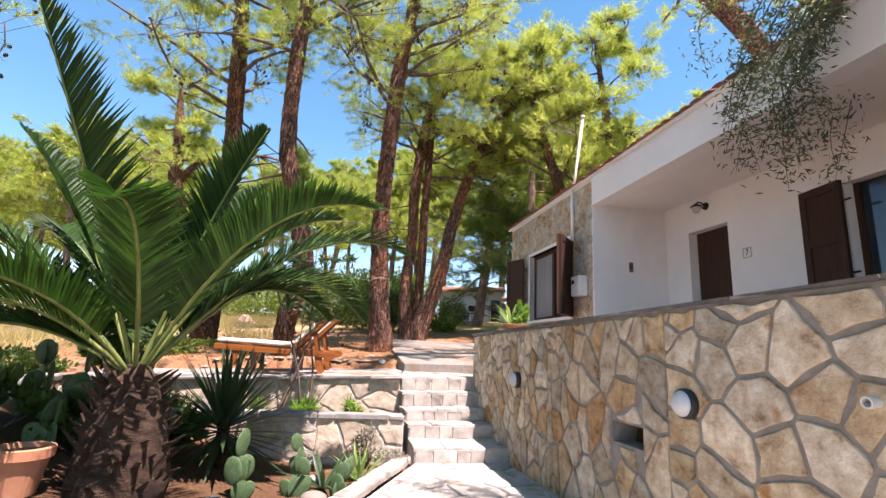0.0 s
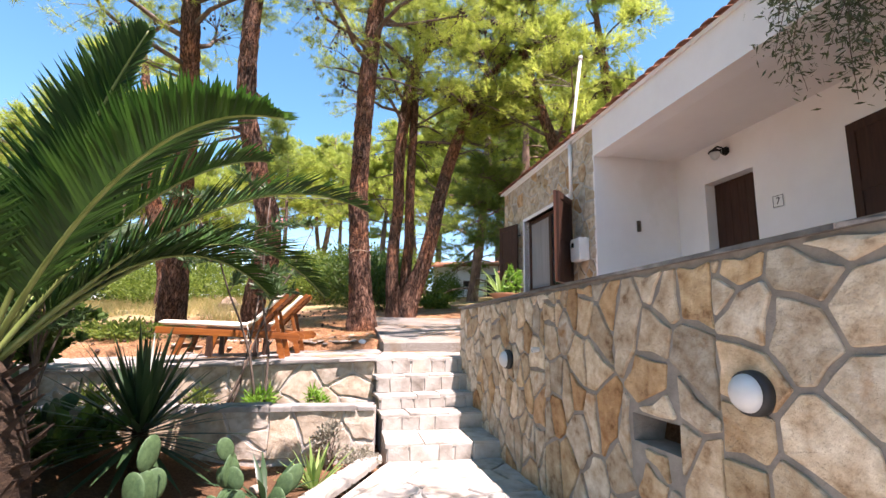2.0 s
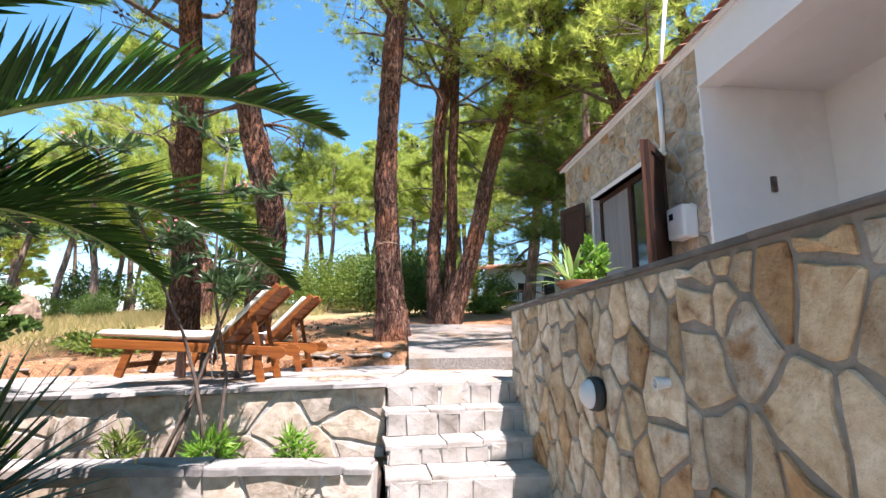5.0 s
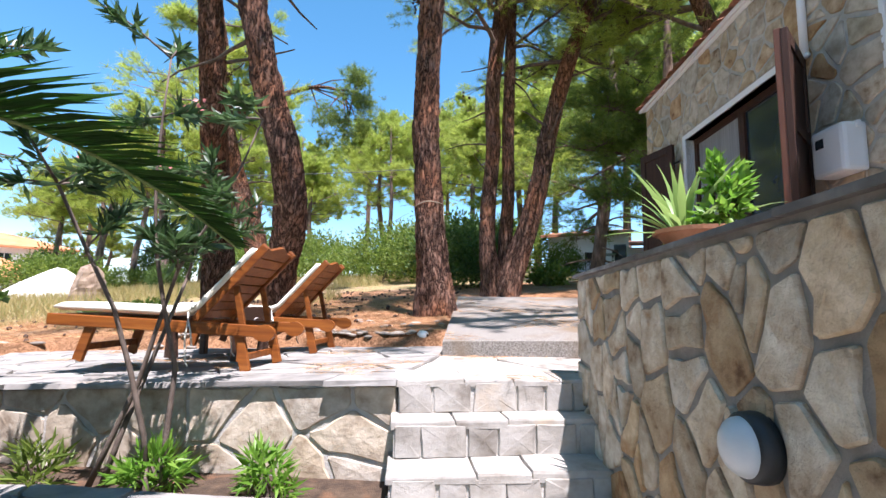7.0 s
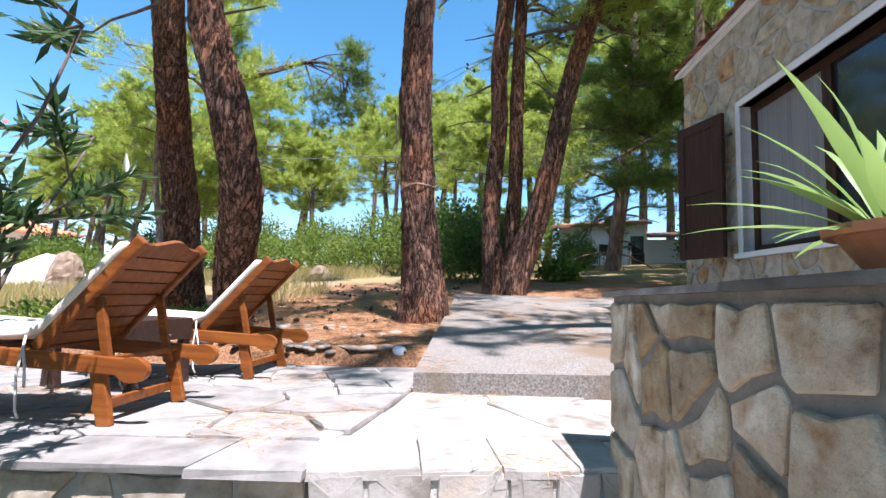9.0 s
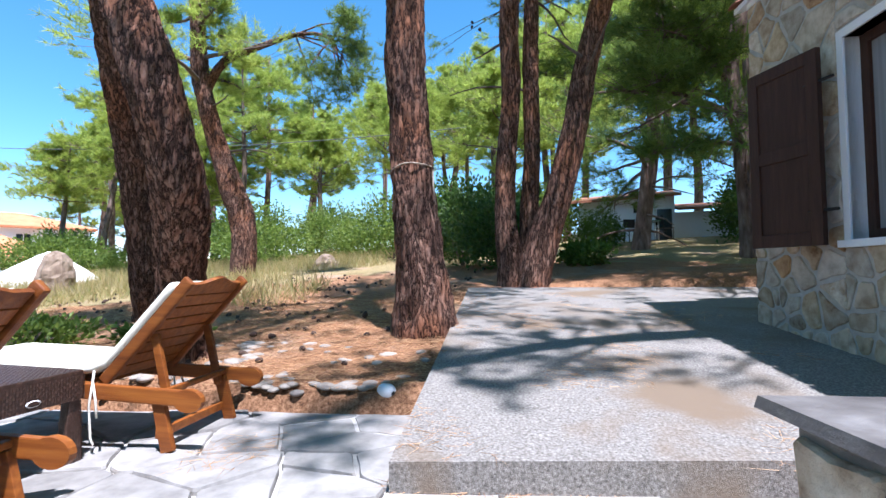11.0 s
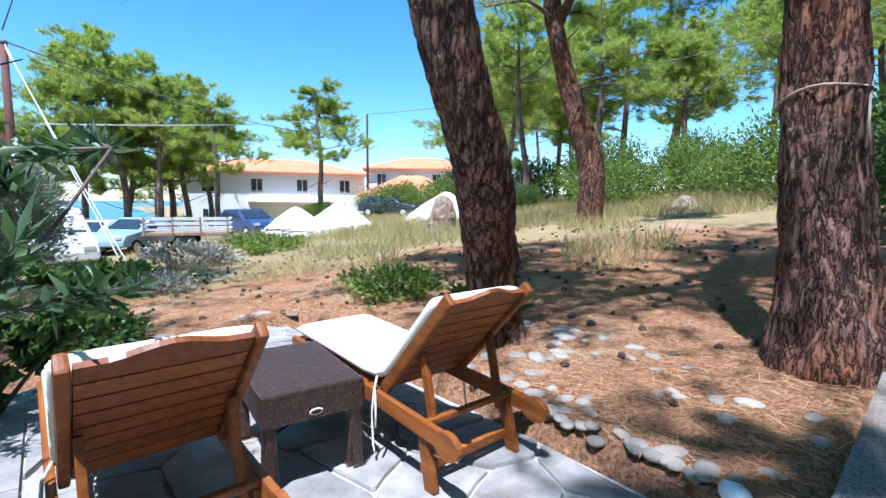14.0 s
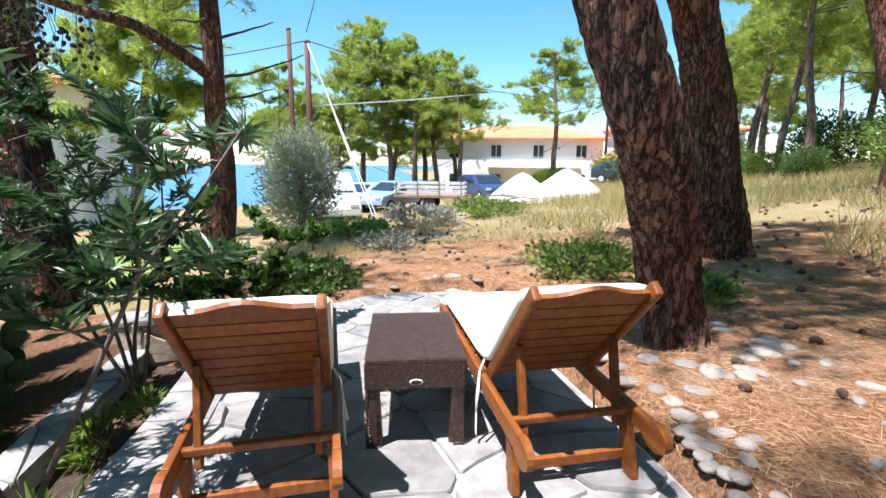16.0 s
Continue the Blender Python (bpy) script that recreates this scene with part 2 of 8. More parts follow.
M_SOIL = surface("dark garden soil", [(0.3, (0.035, 0.022, 0.014)), (0.6, (0.085, 0.055, 0.034)), (0.8, (0.14, 0.09, 0.055))], 12, 1.0, 0.9, 50, stain=(0.20, 0.10, 0.05), stain_scale=3, stain_at=0.55, bdist=0.02)
M_PEBBLE = surface("river stone", [(0.3, (0.20, 0.165, 0.13)), (0.6, (0.33, 0.29, 0.24)), (0.8, (0.46, 0.42, 0.36))], 14, 0.75, 0.35, 50, vary=0.35)
M_WHITE = surface("white plastic", [(0.3, (0.74, 0.74, 0.73)), (0.7, (0.80, 0.80, 0.79))], 4, 0.45, 0.05, 40)
M_BLACK = surface("black plastic", [(0.3, (0.012, 0.012, 0.012)), (0.7, (0.03, 0.03, 0.03))], 8, 0.5, 0.1, 60)
M_OPAL = surface("frosted lamp glass", [(0.3, (0.46, 0.48, 0.49)), (0.7, (0.56, 0.58, 0.59))], 6, 0.3, 0.03, 40, spec=0.6)
M_PVC = surface("weathered grey pvc", [(0.3, (0.52, 0.51, 0.49)), (0.7, (0.64, 0.63, 0.60))], 7, 0.6, 0.1, 60)
M_IRON = surface("black wrought iron", [(0.3, (0.012, 0.011, 0.011)), (0.7, (0.035, 0.03, 0.027))], 20, 0.55, 0.3, 90, metal=0.6)
M_HOLE = surface("dark vent interior", [(0.3, (0.02, 0.018, 0.015)), (0.7, (0.05, 0.045, 0.04))], 10, 0.95, 0.2, 40)
M_RATTAN = surface("dark brown wicker strand", [(0.3, (0.022, 0.012, 0.009)), (0.55, (0.06, 0.033, 0.023)), (0.8, (0.15, 0.085, 0.058))], 40, 0.33, 0.3, 120, island=True, spec=0.5)
M_BARK = bark("pine bark", (0.085, 0.042, 0.028), (0.235, 0.122, 0.08), (0.37, 0.235, 0.17), depth=0.06)
M_BARK_FAR = surface("far pine bark", [(0.3, (0.06, 0.038, 0.03)), (0.55, (0.19, 0.125, 0.095)), (0.75, (0.33, 0.25, 0.20))], 9, 0.95, 0.9, 20, stretch=(1, 1, 0.3), bdist=0.05)
# darker copy of the bark: shade on the pine beyond the planter, put into colour
M_BARK_SHADED = bark("shade-toned pine bark", (0.02, 0.014, 0.011), (0.055, 0.036, 0.028), (0.12, 0.085, 0.068))
M_TWIG = surface("grey brown twig", [(0.3, (0.07, 0.05, 0.038)), (0.7, (0.17, 0.13, 0.10))], 12, 0.9, 0.4, 60)
M_CONE = surface("dry pine cone", [(0.3, (0.035, 0.02, 0.014)), (0.7, (0.10, 0.06, 0.04))], 30, 0.9, 0.5, 80)
M_PALMTRUNK = surface("fibrous palm trunk", [(0.3, (0.022, 0.012, 0.007)), (0.55, (0.060, 0.036, 0.020)), (0.8, (0.15, 0.095, 0.055))], 9, 0.95, 0.9, 40, stretch=(1, 1, 2.5), bdist=0.03)
M_NEEDLE = leafy("pine needles", [(0.1, (0.10, 0.145, 0.026)), (0.45, (0.24, 0.295, 0.052)), (0.85, (0.38, 0.42, 0.095))], 0.58, 0.6, 0.2)
# darker copy of the needles, with shade put into the colour
M_NEEDLE_SHADED = leafy("shade-toned pine needles", [(0.1, (0.06, 0.095, 0.022)), (0.5, (0.125, 0.175, 0.038)), (0.9, (0.20, 0.26, 0.055))], 0.45, 0.6, 0.2)
M_DRY_NEEDLE = leafy("dry brown needles", [(0.1, (0.075, 0.042, 0.02)), (0.6, (0.15, 0.09, 0.045))], 0.25)
M_PALM = leafy("palm leaflet", [(0.1, (0.007, 0.024, 0.004)), (0.5, (0.017, 0.052, 0.008)), (0.9, (0.046, 0.105, 0.016))], 0.26, 0.5, 0.25)
M_RIB = surface("palm rib", [(0.3, (0.10, 0.14, 0.03)), (0.7, (0.20, 0.24, 0.07))], 8, 0.5, 0.1, 40)
M_YUCCA = leafy("yucca blade", [(0.1, (0.012, 0.030, 0.012)), (0.5, (0.025, 0.055, 0.022)), (0.9, (0.05, 0.095, 0.035))], 0.2, 0.4, 0.5)
M_AGAVE = leafy("striped agave blade", [(0.1, (0.09, 0.17, 0.035)), (0.5, (0.17, 0.27, 0.07)), (0.9, (0.34, 0.41, 0.16))], 0.3, 0.45)
M_BASIL = leafy("bright green pot leaf", [(0.1, (0.06, 0.15, 0.015)), (0.5, (0.13, 0.26, 0.03)), (0.9, (0.23, 0.37, 0.06))], 0.45, 0.4)
M_OLEANDER = leafy("oleander leaf", [(0.1, (0.022, 0.05, 0.016)), (0.5, (0.045, 0.085, 0.028)), (0.9, (0.09, 0.155, 0.05))], 0.3, 0.42, 0.5)
M_OLIVE = leafy("olive leaf", [(0.1, (0.030, 0.045, 0.020)), (0.5, (0.060, 0.08, 0.038)), (0.9, (0.13, 0.15, 0.085))], 0.3, 0.5)
M_SILVER = leafy("silver olive leaf", [(0.1, (0.15, 0.18, 0.11)), (0.5, (0.24, 0.27, 0.18)), (0.9, (0.36, 0.38, 0.28))], 0.35)
M_SHRUB = leafy("shrub leaf", [(0.1, (0.055, 0.09, 0.014)), (0.5, (0.12, 0.175, 0.028)), (0.9, (0.22, 0.275, 0.055))], 0.45)
M_SHRUB_DARK = leafy("dark shrub leaf", [(0.1, (0.028, 0.06, 0.012)), (0.5, (0.06, 0.11, 0.022)), (0.9, (0.11, 0.17, 0.036))], 0.35)
M_GRASS = leafy("dry grass blade", [(0.1, (0.20, 0.20, 0.06)), (0.5, (0.36, 0.29, 0.12)), (0.9, (0.50, 0.40, 0.20))], 0.35)
M_GREENGRASS = leafy("green weed blade", [(0.1, (0.09, 0.15, 0.03)), (0.9, (0.20, 0.27, 0.06))], 0.4)
M_LITTER = leafy("fallen pine needle", [(0.1, (0.24, 0.115, 0.05)), (0.5, (0.46, 0.26, 0.12)), (0.9, (0.64, 0.43, 0.23))], 0.1, 0.8)
M_FLOWER = leafy("pink flower petal", [(0.1, (0.55, 0.14, 0.15)), (0.9, (0.75, 0.32, 0.30))], 0.4)
M_CACTUS = surface("prickly pear pad", [(0.3, (0.035, 0.075, 0.03)), (0.7, (0.085, 0.15, 0.06))], 7, 0.55, 0.3, 50)
M_GREYSHRUB = leafy("grey santolina leaf", [(0.1, (0.17, 0.16, 0.12)), (0.9, (0.34, 0.32, 0.25))], 0.25)
M_GRAVEL = surface("white gravel heap", [(0.3, (0.70, 0.68, 0.63)), (0.7, (0.80, 0.78, 0.74))], 14, 0.95, 0.8, 30, bdist=0.05)
M_SEA = surface("blue sea", [(0.3, (0.012, 0.10, 0.22)), (0.7, (0.02, 0.15, 0.30))], 0.02, 0.25, 0.3, 0.4, bdist=0.3)
M_FARWALL = surface("far white render", [(0.3, (0.72, 0.71, 0.69)), (0.7, (0.79, 0.78, 0.76))], 0.7, 0.85, 0.1, 5)
M_HUTWALL = surface("pale blue white render", [(0.3, (0.66, 0.70, 0.76)), (0.7, (0.74, 0.77, 0.81))], 0.8, 0.85, 0.2, 8)
M_GLASS_DARK = surface("dark window glass", [(0.3, (0.02, 0.028, 0.035)), (0.7, (0.03, 0.04, 0.05))], 2, 0.08, 0.0, 10, spec=0.7)
M_CURTAIN = surface("grey net curtain", [(0.3, (0.20, 0.20, 0.205)), (0.7, (0.30, 0.30, 0.305))], 3, 0.95, 0.4, 30, stretch=(14, 14, 0.3))
M_POLE = surface("rusty brown pole", [(0.3, (0.075, 0.028, 0.02)), (0.7, (0.15, 0.065, 0.045))], 6, 0.85, 0.3, 40, stretch=(1, 1, 0.2))
M_CABLE = surface("grey cable", [(0.3, (0.09, 0.09, 0.09)), (0.7, (0.16, 0.16, 0.16))], 4, 0.7, 0.0, 10)
M_CABLE_PALE = surface("pale steel stay", [(0.3, (0.5, 0.5, 0.5)), (0.7, (0.62, 0.62, 0.62))], 4, 0.5, 0.0, 10)
M_TYRE = surface("tyre rubber", [(0.3, (0.012, 0.012, 0.012)), (0.7, (0.03, 0.03, 0.03))], 10, 0.8, 0.2, 30)
M_LAWN = surface("lawn", [(0.3, (0.12, 0.17, 0.03)), (0.7, (0.22, 0.27, 0.06))], 6, 1.0, 0.6, 30)
M_LOG = surface("weathered sawn wood", [(0.3, (0.15, 0.10, 0.065)), (0.7, (0.36, 0.27, 0.19))], 6, 0.9, 0.6, 30, stretch=(1, 1, 0.3), bdist=0.03)
M_ROPE = surface("pale rope", [(0.3, (0.25, 0.19, 0.13)), (0.7, (0.40, 0.32, 0.23))], 20, 0.95, 0.5, 120)


def paint(name, rgb):
    return surface(name, [(0.3, tuple(c * 0.9 for c in rgb)), (0.7, rgb)], 1.5, 0.3, 0.0, 10, spec=0.6, coat=0.6)


def ground_material():
    m = bpy.data.materials.new("pine litter ground")
    m.use_nodes = True
    nt = m.node_tree
    p = nt.nodes["Principled BSDF"]
    tc = nt.nodes.new("ShaderNodeTexCoord")
    v = tc.outputs["Object"]
    fine = noise_node(nt, v, 38, 9, 0.78)
    litter = ramp_cols(nt, [(0.33, (0.06, 0.03, 0.017)), (0.45, (0.21, 0.105, 0.052)), (0.56, (0.37, 0.20, 0.105)), (0.7, (0.55, 0.35, 0.21))])
    nt.links.new(fine.outputs[0], litter.inputs[0])
    grass = ramp_cols(nt, [(0.35, (0.13, 0.10, 0.045)), (0.5, (0.28, 0.215, 0.10)), (0.68, (0.44, 0.35, 0.19))])
    nt.links.new(fine.outputs[0], grass.inputs[0])
    soil = ramp_cols(nt, [(0.3, (0.25, 0.155, 0.095)), (0.7, (0.46, 0.33, 0.22))])
    nt.links.new(fine.outputs[0], soil.inputs[0])
    big = noise_node(nt, v, 0.42, 5, 0.6, 0.4)
    sx = nt.nodes.new("ShaderNodeSeparateXYZ")
    nt.links.new(v, sx.inputs[0])
    far = nt.nodes.new("ShaderNodeVectorMath")
    far.operation = "DISTANCE"
    far.inputs[1].default_value = (-0.5, 11.0, 1)
    nt.links.new(v, far.inputs[0])
    mr = nt.nodes.new("ShaderNodeMapRange")
    mr.inputs[1].default_value, mr.inputs[2].default_value = 5.5, 13.0
    nt.links.new(far.outputs["Value"], mr.inputs[0])
    sm = nt.nodes.new("ShaderNodeMath")
    sm.operation = "MULTIPLY_ADD"
    nt.links.new(big.outputs[0], sm.inputs[0])
    sm.inputs[1].default_value = 1.3
    nt.links.new(mr.outputs[0], sm.inputs[2])
    gr = ramp_cols(nt, [(0.95, (0, 0, 0)), (1.25, (1, 1, 1))])
    nt.links.new(sm.outputs[0], gr.inputs[0])
    out = mix_node(nt, gr.outputs[0], litter.outputs[0], grass.outputs[0])
    n2 = noise_node(nt, v, 0.8, 4, 0.6)
    sr = ramp_cols(nt, [(0.56, (0, 0, 0)), (0.68, (1, 1, 1))])
    nt.links.new(n2.outputs[0], sr.inputs[0])
    out = mix_node(nt, sr.outputs[0], out, soil.outputs[0])
    gy_ = nt.nodes.new("ShaderNodeMapRange")
    gy_.inputs[1].default_value, gy_.inputs[2].default_value = 5.6, 6.4
    gy_.inputs[3].default_value, gy_.inputs[4].default_value = 1, 0
    nt.links.new(sx.outputs["Y"], gy_.inputs[0])
    gx_ = nt.nodes.new("ShaderNodeMapRange")
    gx_.inputs[1].default_value, gx_.inputs[2].default_value = -4.6, -3.6
    nt.links.new(sx.outputs["X"], gx_.inputs[0])
    gm_ = nt.nodes.new("ShaderNodeMath")
    gm_.operation = "MULTIPLY"
    nt.links.new(gy_.outputs[0], gm_.inputs[0])
    nt.links.new(gx_.outputs[0], gm_.inputs[1])
    bedc = ramp_cols(nt, [(0.3, (0.05, 0.028, 0.016)), (0.5, (0.12, 0.066, 0.036)), (0.75, (0.23, 0.13, 0.07))])
    nt.links.new(fine.outputs[0], bedc.inputs[0])
    out = mix_node(nt, gm_.outputs[0], out, bedc.outputs[0])
    nt.links.new(out, p.inputs["Base Color"])
    p.inputs["Roughness"].default_value = 1.0
    p.inputs["Specular IOR Level"].default_value = 0.1
    nb = noise_node(nt, v, 42, 8, 0.75)
    b = nt.nodes.new("ShaderNodeBump")
    b.inputs["Strength"].default_value = 0.9
    b.inputs["Distance"].default_value = 0.03
    nt.links.new(nb.outputs[0], b.inputs["Height"])
    nt.links.new(b.outputs[0], p.inputs["Normal"])
    return m


M_GROUND = ground_material()

# ---------------------------------------------------------------- mesh helpers
rng = random.Random(7)
nrg = np.random.default_rng(7)


def mesh_of(name, verts, faces, mat, smooth=False):
    me = bpy.data.meshes.new(name)
    me.from_pydata([tuple(v) for v in verts], [], [tuple(f) for f in faces])
    me.materials.append(mat)
    if smooth:
        me.shade_smooth()
    me.update()
    return me


def solid(name, verts, faces, mat, parent=None, label="", smooth=False):
    ob = new(name, mesh_of(name, verts, faces, mat, smooth))
    if parent is not None:
        ob.parent = parent
    return tagged(ob, label)


def part(name, bm, material, parent, label="", smooth=False):
    me = bpy.data.meshes.new(name)
    bm.to_mesh(me)
    bm.free()
    me.materials.append(material)
    if smooth:
        me.shade_smooth()
    ob = new(name, me)
    if parent is not None:
        ob.parent = parent
    return tagged(ob, label)


def tris_mesh(name, v, f, mat):
    """A mesh from numpy arrays of vertices and triangles."""
    me = bpy.data.meshes.new(name)
    me.vertices.add(len(v))
    me.vertices.foreach_set("co", np.asarray(v, np.float32).ravel())
    me.loops.add(f.size)
    me.loops.foreach_set("vertex_index", np.asarray(f, np.int32).ravel())
    me.polygons.add(len(f))
    me.polygons.foreach_set("loop_start", np.arange(0, f.size, f.shape[1], dtype=np.int32))
    me.polygons.foreach_set("loop_total", np.full(len(f), f.shape[1], np.int32))
    me.update(calc_edges=True)
    me.validate()
    me.materials.append(mat)
    return me


def box_bm(size, at=(0, 0, 0), turn=None, bevel=0.0, bm=None):
    """A box with bevelled edges, centred at `at`, turned by the matrix `turn`."""
    bm = bm or bmesh.new()
    r = bmesh.ops.create_cube(bm, size=1.0)
    vs = r["verts"]
    bmesh.ops.scale(bm, vec=size, verts=vs)
    if bevel:
        es = list({e for v in vs for e in v.link_edges})
        r = bmesh.ops.bevel(bm, geom=es, offset=bevel, segments=2, affect="EDGES", profile=0.6)
        vs = list({v for f in r["faces"] for v in f.verts} | {v for v in vs if v.is_valid})
    m = Matrix.Translation(at) @ (turn.to_4x4() if turn else Matrix())
    bmesh.ops.transform(bm, matrix=m, verts=vs)
    return bm


def beam_bm(a, b, w, h, bevel=0.004, up=(0, 0, 1), bm=None):
    """A rectangular bar from a to b, w across and h along `up`."""
    a, b = Vector(a), Vector(b)
    d = b - a
    x = d.normalized()
    y = Vector(up).cross(x).normalized()
    z = x.cross(y)
    turn = Matrix((x, y, z)).transposed()
    return box_bm((d.length, w, h), (a + b) / 2, turn, bevel, bm)


def tube_arrays(pts, radii, sides=10, wob=0.0, seed=0, cap=True, plates=0.0):
    """A tube through points: vertices and quads; wob roughens its outline."""
    pts = [Vector(p) for p in pts]
    verts, faces = [], []
    ref = Vector((0.31, 0.95, 0.05))
    for i, p in enumerate(pts):
        t = (pts[min(i + 1, len(pts) - 1)] - pts[max(i - 1, 0)]).normalized()
        x = ref.cross(t).normalized()
        y = t.cross(x)
        for k in range(sides):
            a = 2 * math.pi * k / sides
            r = radii[i]
            if wob:
                q = Vector((math.cos(a) * 1.6, math.sin(a) * 1.6, p.z * 1.5 + seed))
                r *= 1 + wob * noise.noise(q) + wob * 0.6 * noise.noise(q * 3.1)
            if plates:
                w = (p + x * (math.cos(a) * r) + y * (math.sin(a) * r)) * 9.5
                w.z *= 0.34
                w += noise.noise_vector(w * 0.6) * 0.35
                near_, next_ = noise.voronoi(w)[0][:2]
                r += plates * (min(1.0, (next_ - near_) * 4.5) - 0.6) + plates * 0.25 * noise.noise(w * 3.0)
            verts.append(p + x * (math.cos(a) * r) + y * (math.sin(a) * r))
    n = len(pts)
    for i in range(n - 1):
        for k in range(sides):
            k2 = (k + 1) % sides
            faces.append((i * sides + k, i * sides + k2, (i + 1) * sides + k2, (i + 1) * sides + k))
    if cap:
        faces.append(tuple(reversed(range(sides))))
        faces.append(tuple(range((n - 1) * sides, n * sides)))
    return verts, faces


def resample(pts, radii, step):
    """Smooth (Catmull-Rom) points along a line, about `step` apart."""
    P = [Vector(p) for p in pts]
    out, rr = [], []
    for i in range(len(P) - 1):
        p0, p1, p2, p3 = P[max(i - 1, 0)], P[i], P[i + 1], P[min(i + 2, len(P) - 1)]
        n = max(1, int((p2 - p1).length / step))
        for k in range(n):
            t = k / n
            out.append(0.5 * ((2 * p1) + (p2 - p0) * t + (2 * p0 - 5 * p1 + 4 * p2 - p3) * t * t + (3 * p1 - p0 - 3 * p2 + p3) * t ** 3))
            rr.append(radii[i] * (1 - t) + radii[i + 1] * t)
    out.append(P[-1])
    rr.append(radii[-1])
    return out, rr


def rod(name, pts, r, mat, parent=None, label="", sides=8, smooth=True):
    radii = r if isinstance(r, (list, tuple)) else [r] * len(pts)
    v, f = tube_arrays(pts, radii, sides)
    return solid(name, v, f, mat, parent, label, smooth)


def lathe(profile, sides=20):
    v, f = [], []
    for r, z in profile:
        for k in range(sides):
            a = 2 * math.pi * k / sides
            v.append((r * math.cos(a), r * math.sin(a), z))
    for i in range(len(profile) - 1):
        for k in range(sides):
            k2 = (k + 1) % sides
            f.append((i * sides + k, i * sides + k2, (i + 1) * sides + k2, (i + 1) * sides + k))
    f.append(tuple(reversed(range(sides))))
    f.append(tuple(range((len(profile) - 1) * sides, len(profile) * sides)))
    return v, f


def clip(poly, a, b, c):
    """The part of a convex polygon where a*x + b*y <= c."""
    out = []
    for i, p in enumerate(poly):
        q = poly[(i + 1) % len(poly)]
        dp, dq = a * p[0] + b * p[1] - c, a * q[0] + b * q[1] - c
        if dp <= 0:
            out.append(p)
        if (dp < 0) != (dq < 0) and dp != dq:
            t = dp / (dp - dq)
            out.append((p[0] + (q[0] - p[0]) * t, p[1] + (q[1] - p[1]) * t))
    return out


def cells(outline, size, gap, seed, squash=1.0, finer=None):
    """Crazy paving: irregular convex cells of about `size` that fill a convex outline, with joints of `gap`."""
    r = random.Random(seed)
    xs, ys = [p[0] for p in outline], [p[1] for p in outline]
    area = 0.5 * abs(sum(outline[i][0] * outline[(i + 1) % len(outline)][1] - outline[(i + 1) % len(outline)][0] * outline[i][1] for i in range(len(outline))))
    want = max(2, int(area / (size * size * squash) * (1.3 if finer else 1.0)))
    pts = []
    tries = 0
    while len(pts) < want and tries < want * 60:
        tries += 1
        p = (r.uniform(min(xs), max(xs)), r.uniform(min(ys), max(ys)))
        near = size * r.choice((0.38, 0.55, 0.75, 0.95, 1.2) if not finer else (0.35, 0.5, 0.75, 1.1, 1.5)) * (finer(*p) if finer else 1.0)
        if all(math.hypot(p[0] - q[0], (p[1] - q[1]) / squash) > near for q in pts):
            pts.append(p)
    out = []
    for p in pts:
        poly = list(outline)
        for q in pts:
            if q is p:
                continue
            dx, dy = q[0] - p[0], (q[1] - p[1]) / squash
            if math.hypot(dx, dy) > size * 4:
                continue
            a, b = q[0] - p[0], (q[1] - p[1]) / (squash * squash)
            ln = math.hypot(a, b)
            a, b = a / ln, b / ln
            mid = ((p[0] + q[0]) / 2, (p[1] + q[1]) / 2)
            poly = clip(poly, a, b, a * mid[0] + b * mid[1] - gap / 2)
            if len(poly) < 3:
                break
        if len(poly) >= 3:
            ar = 0.5 * abs(sum(poly[i][0] * poly[(i + 1) % len(poly)][1] - poly[(i + 1) % len(poly)][0] * poly[i][1] for i in range(len(poly))))
            if ar > 0.0012:
                out.append(poly)
    return out


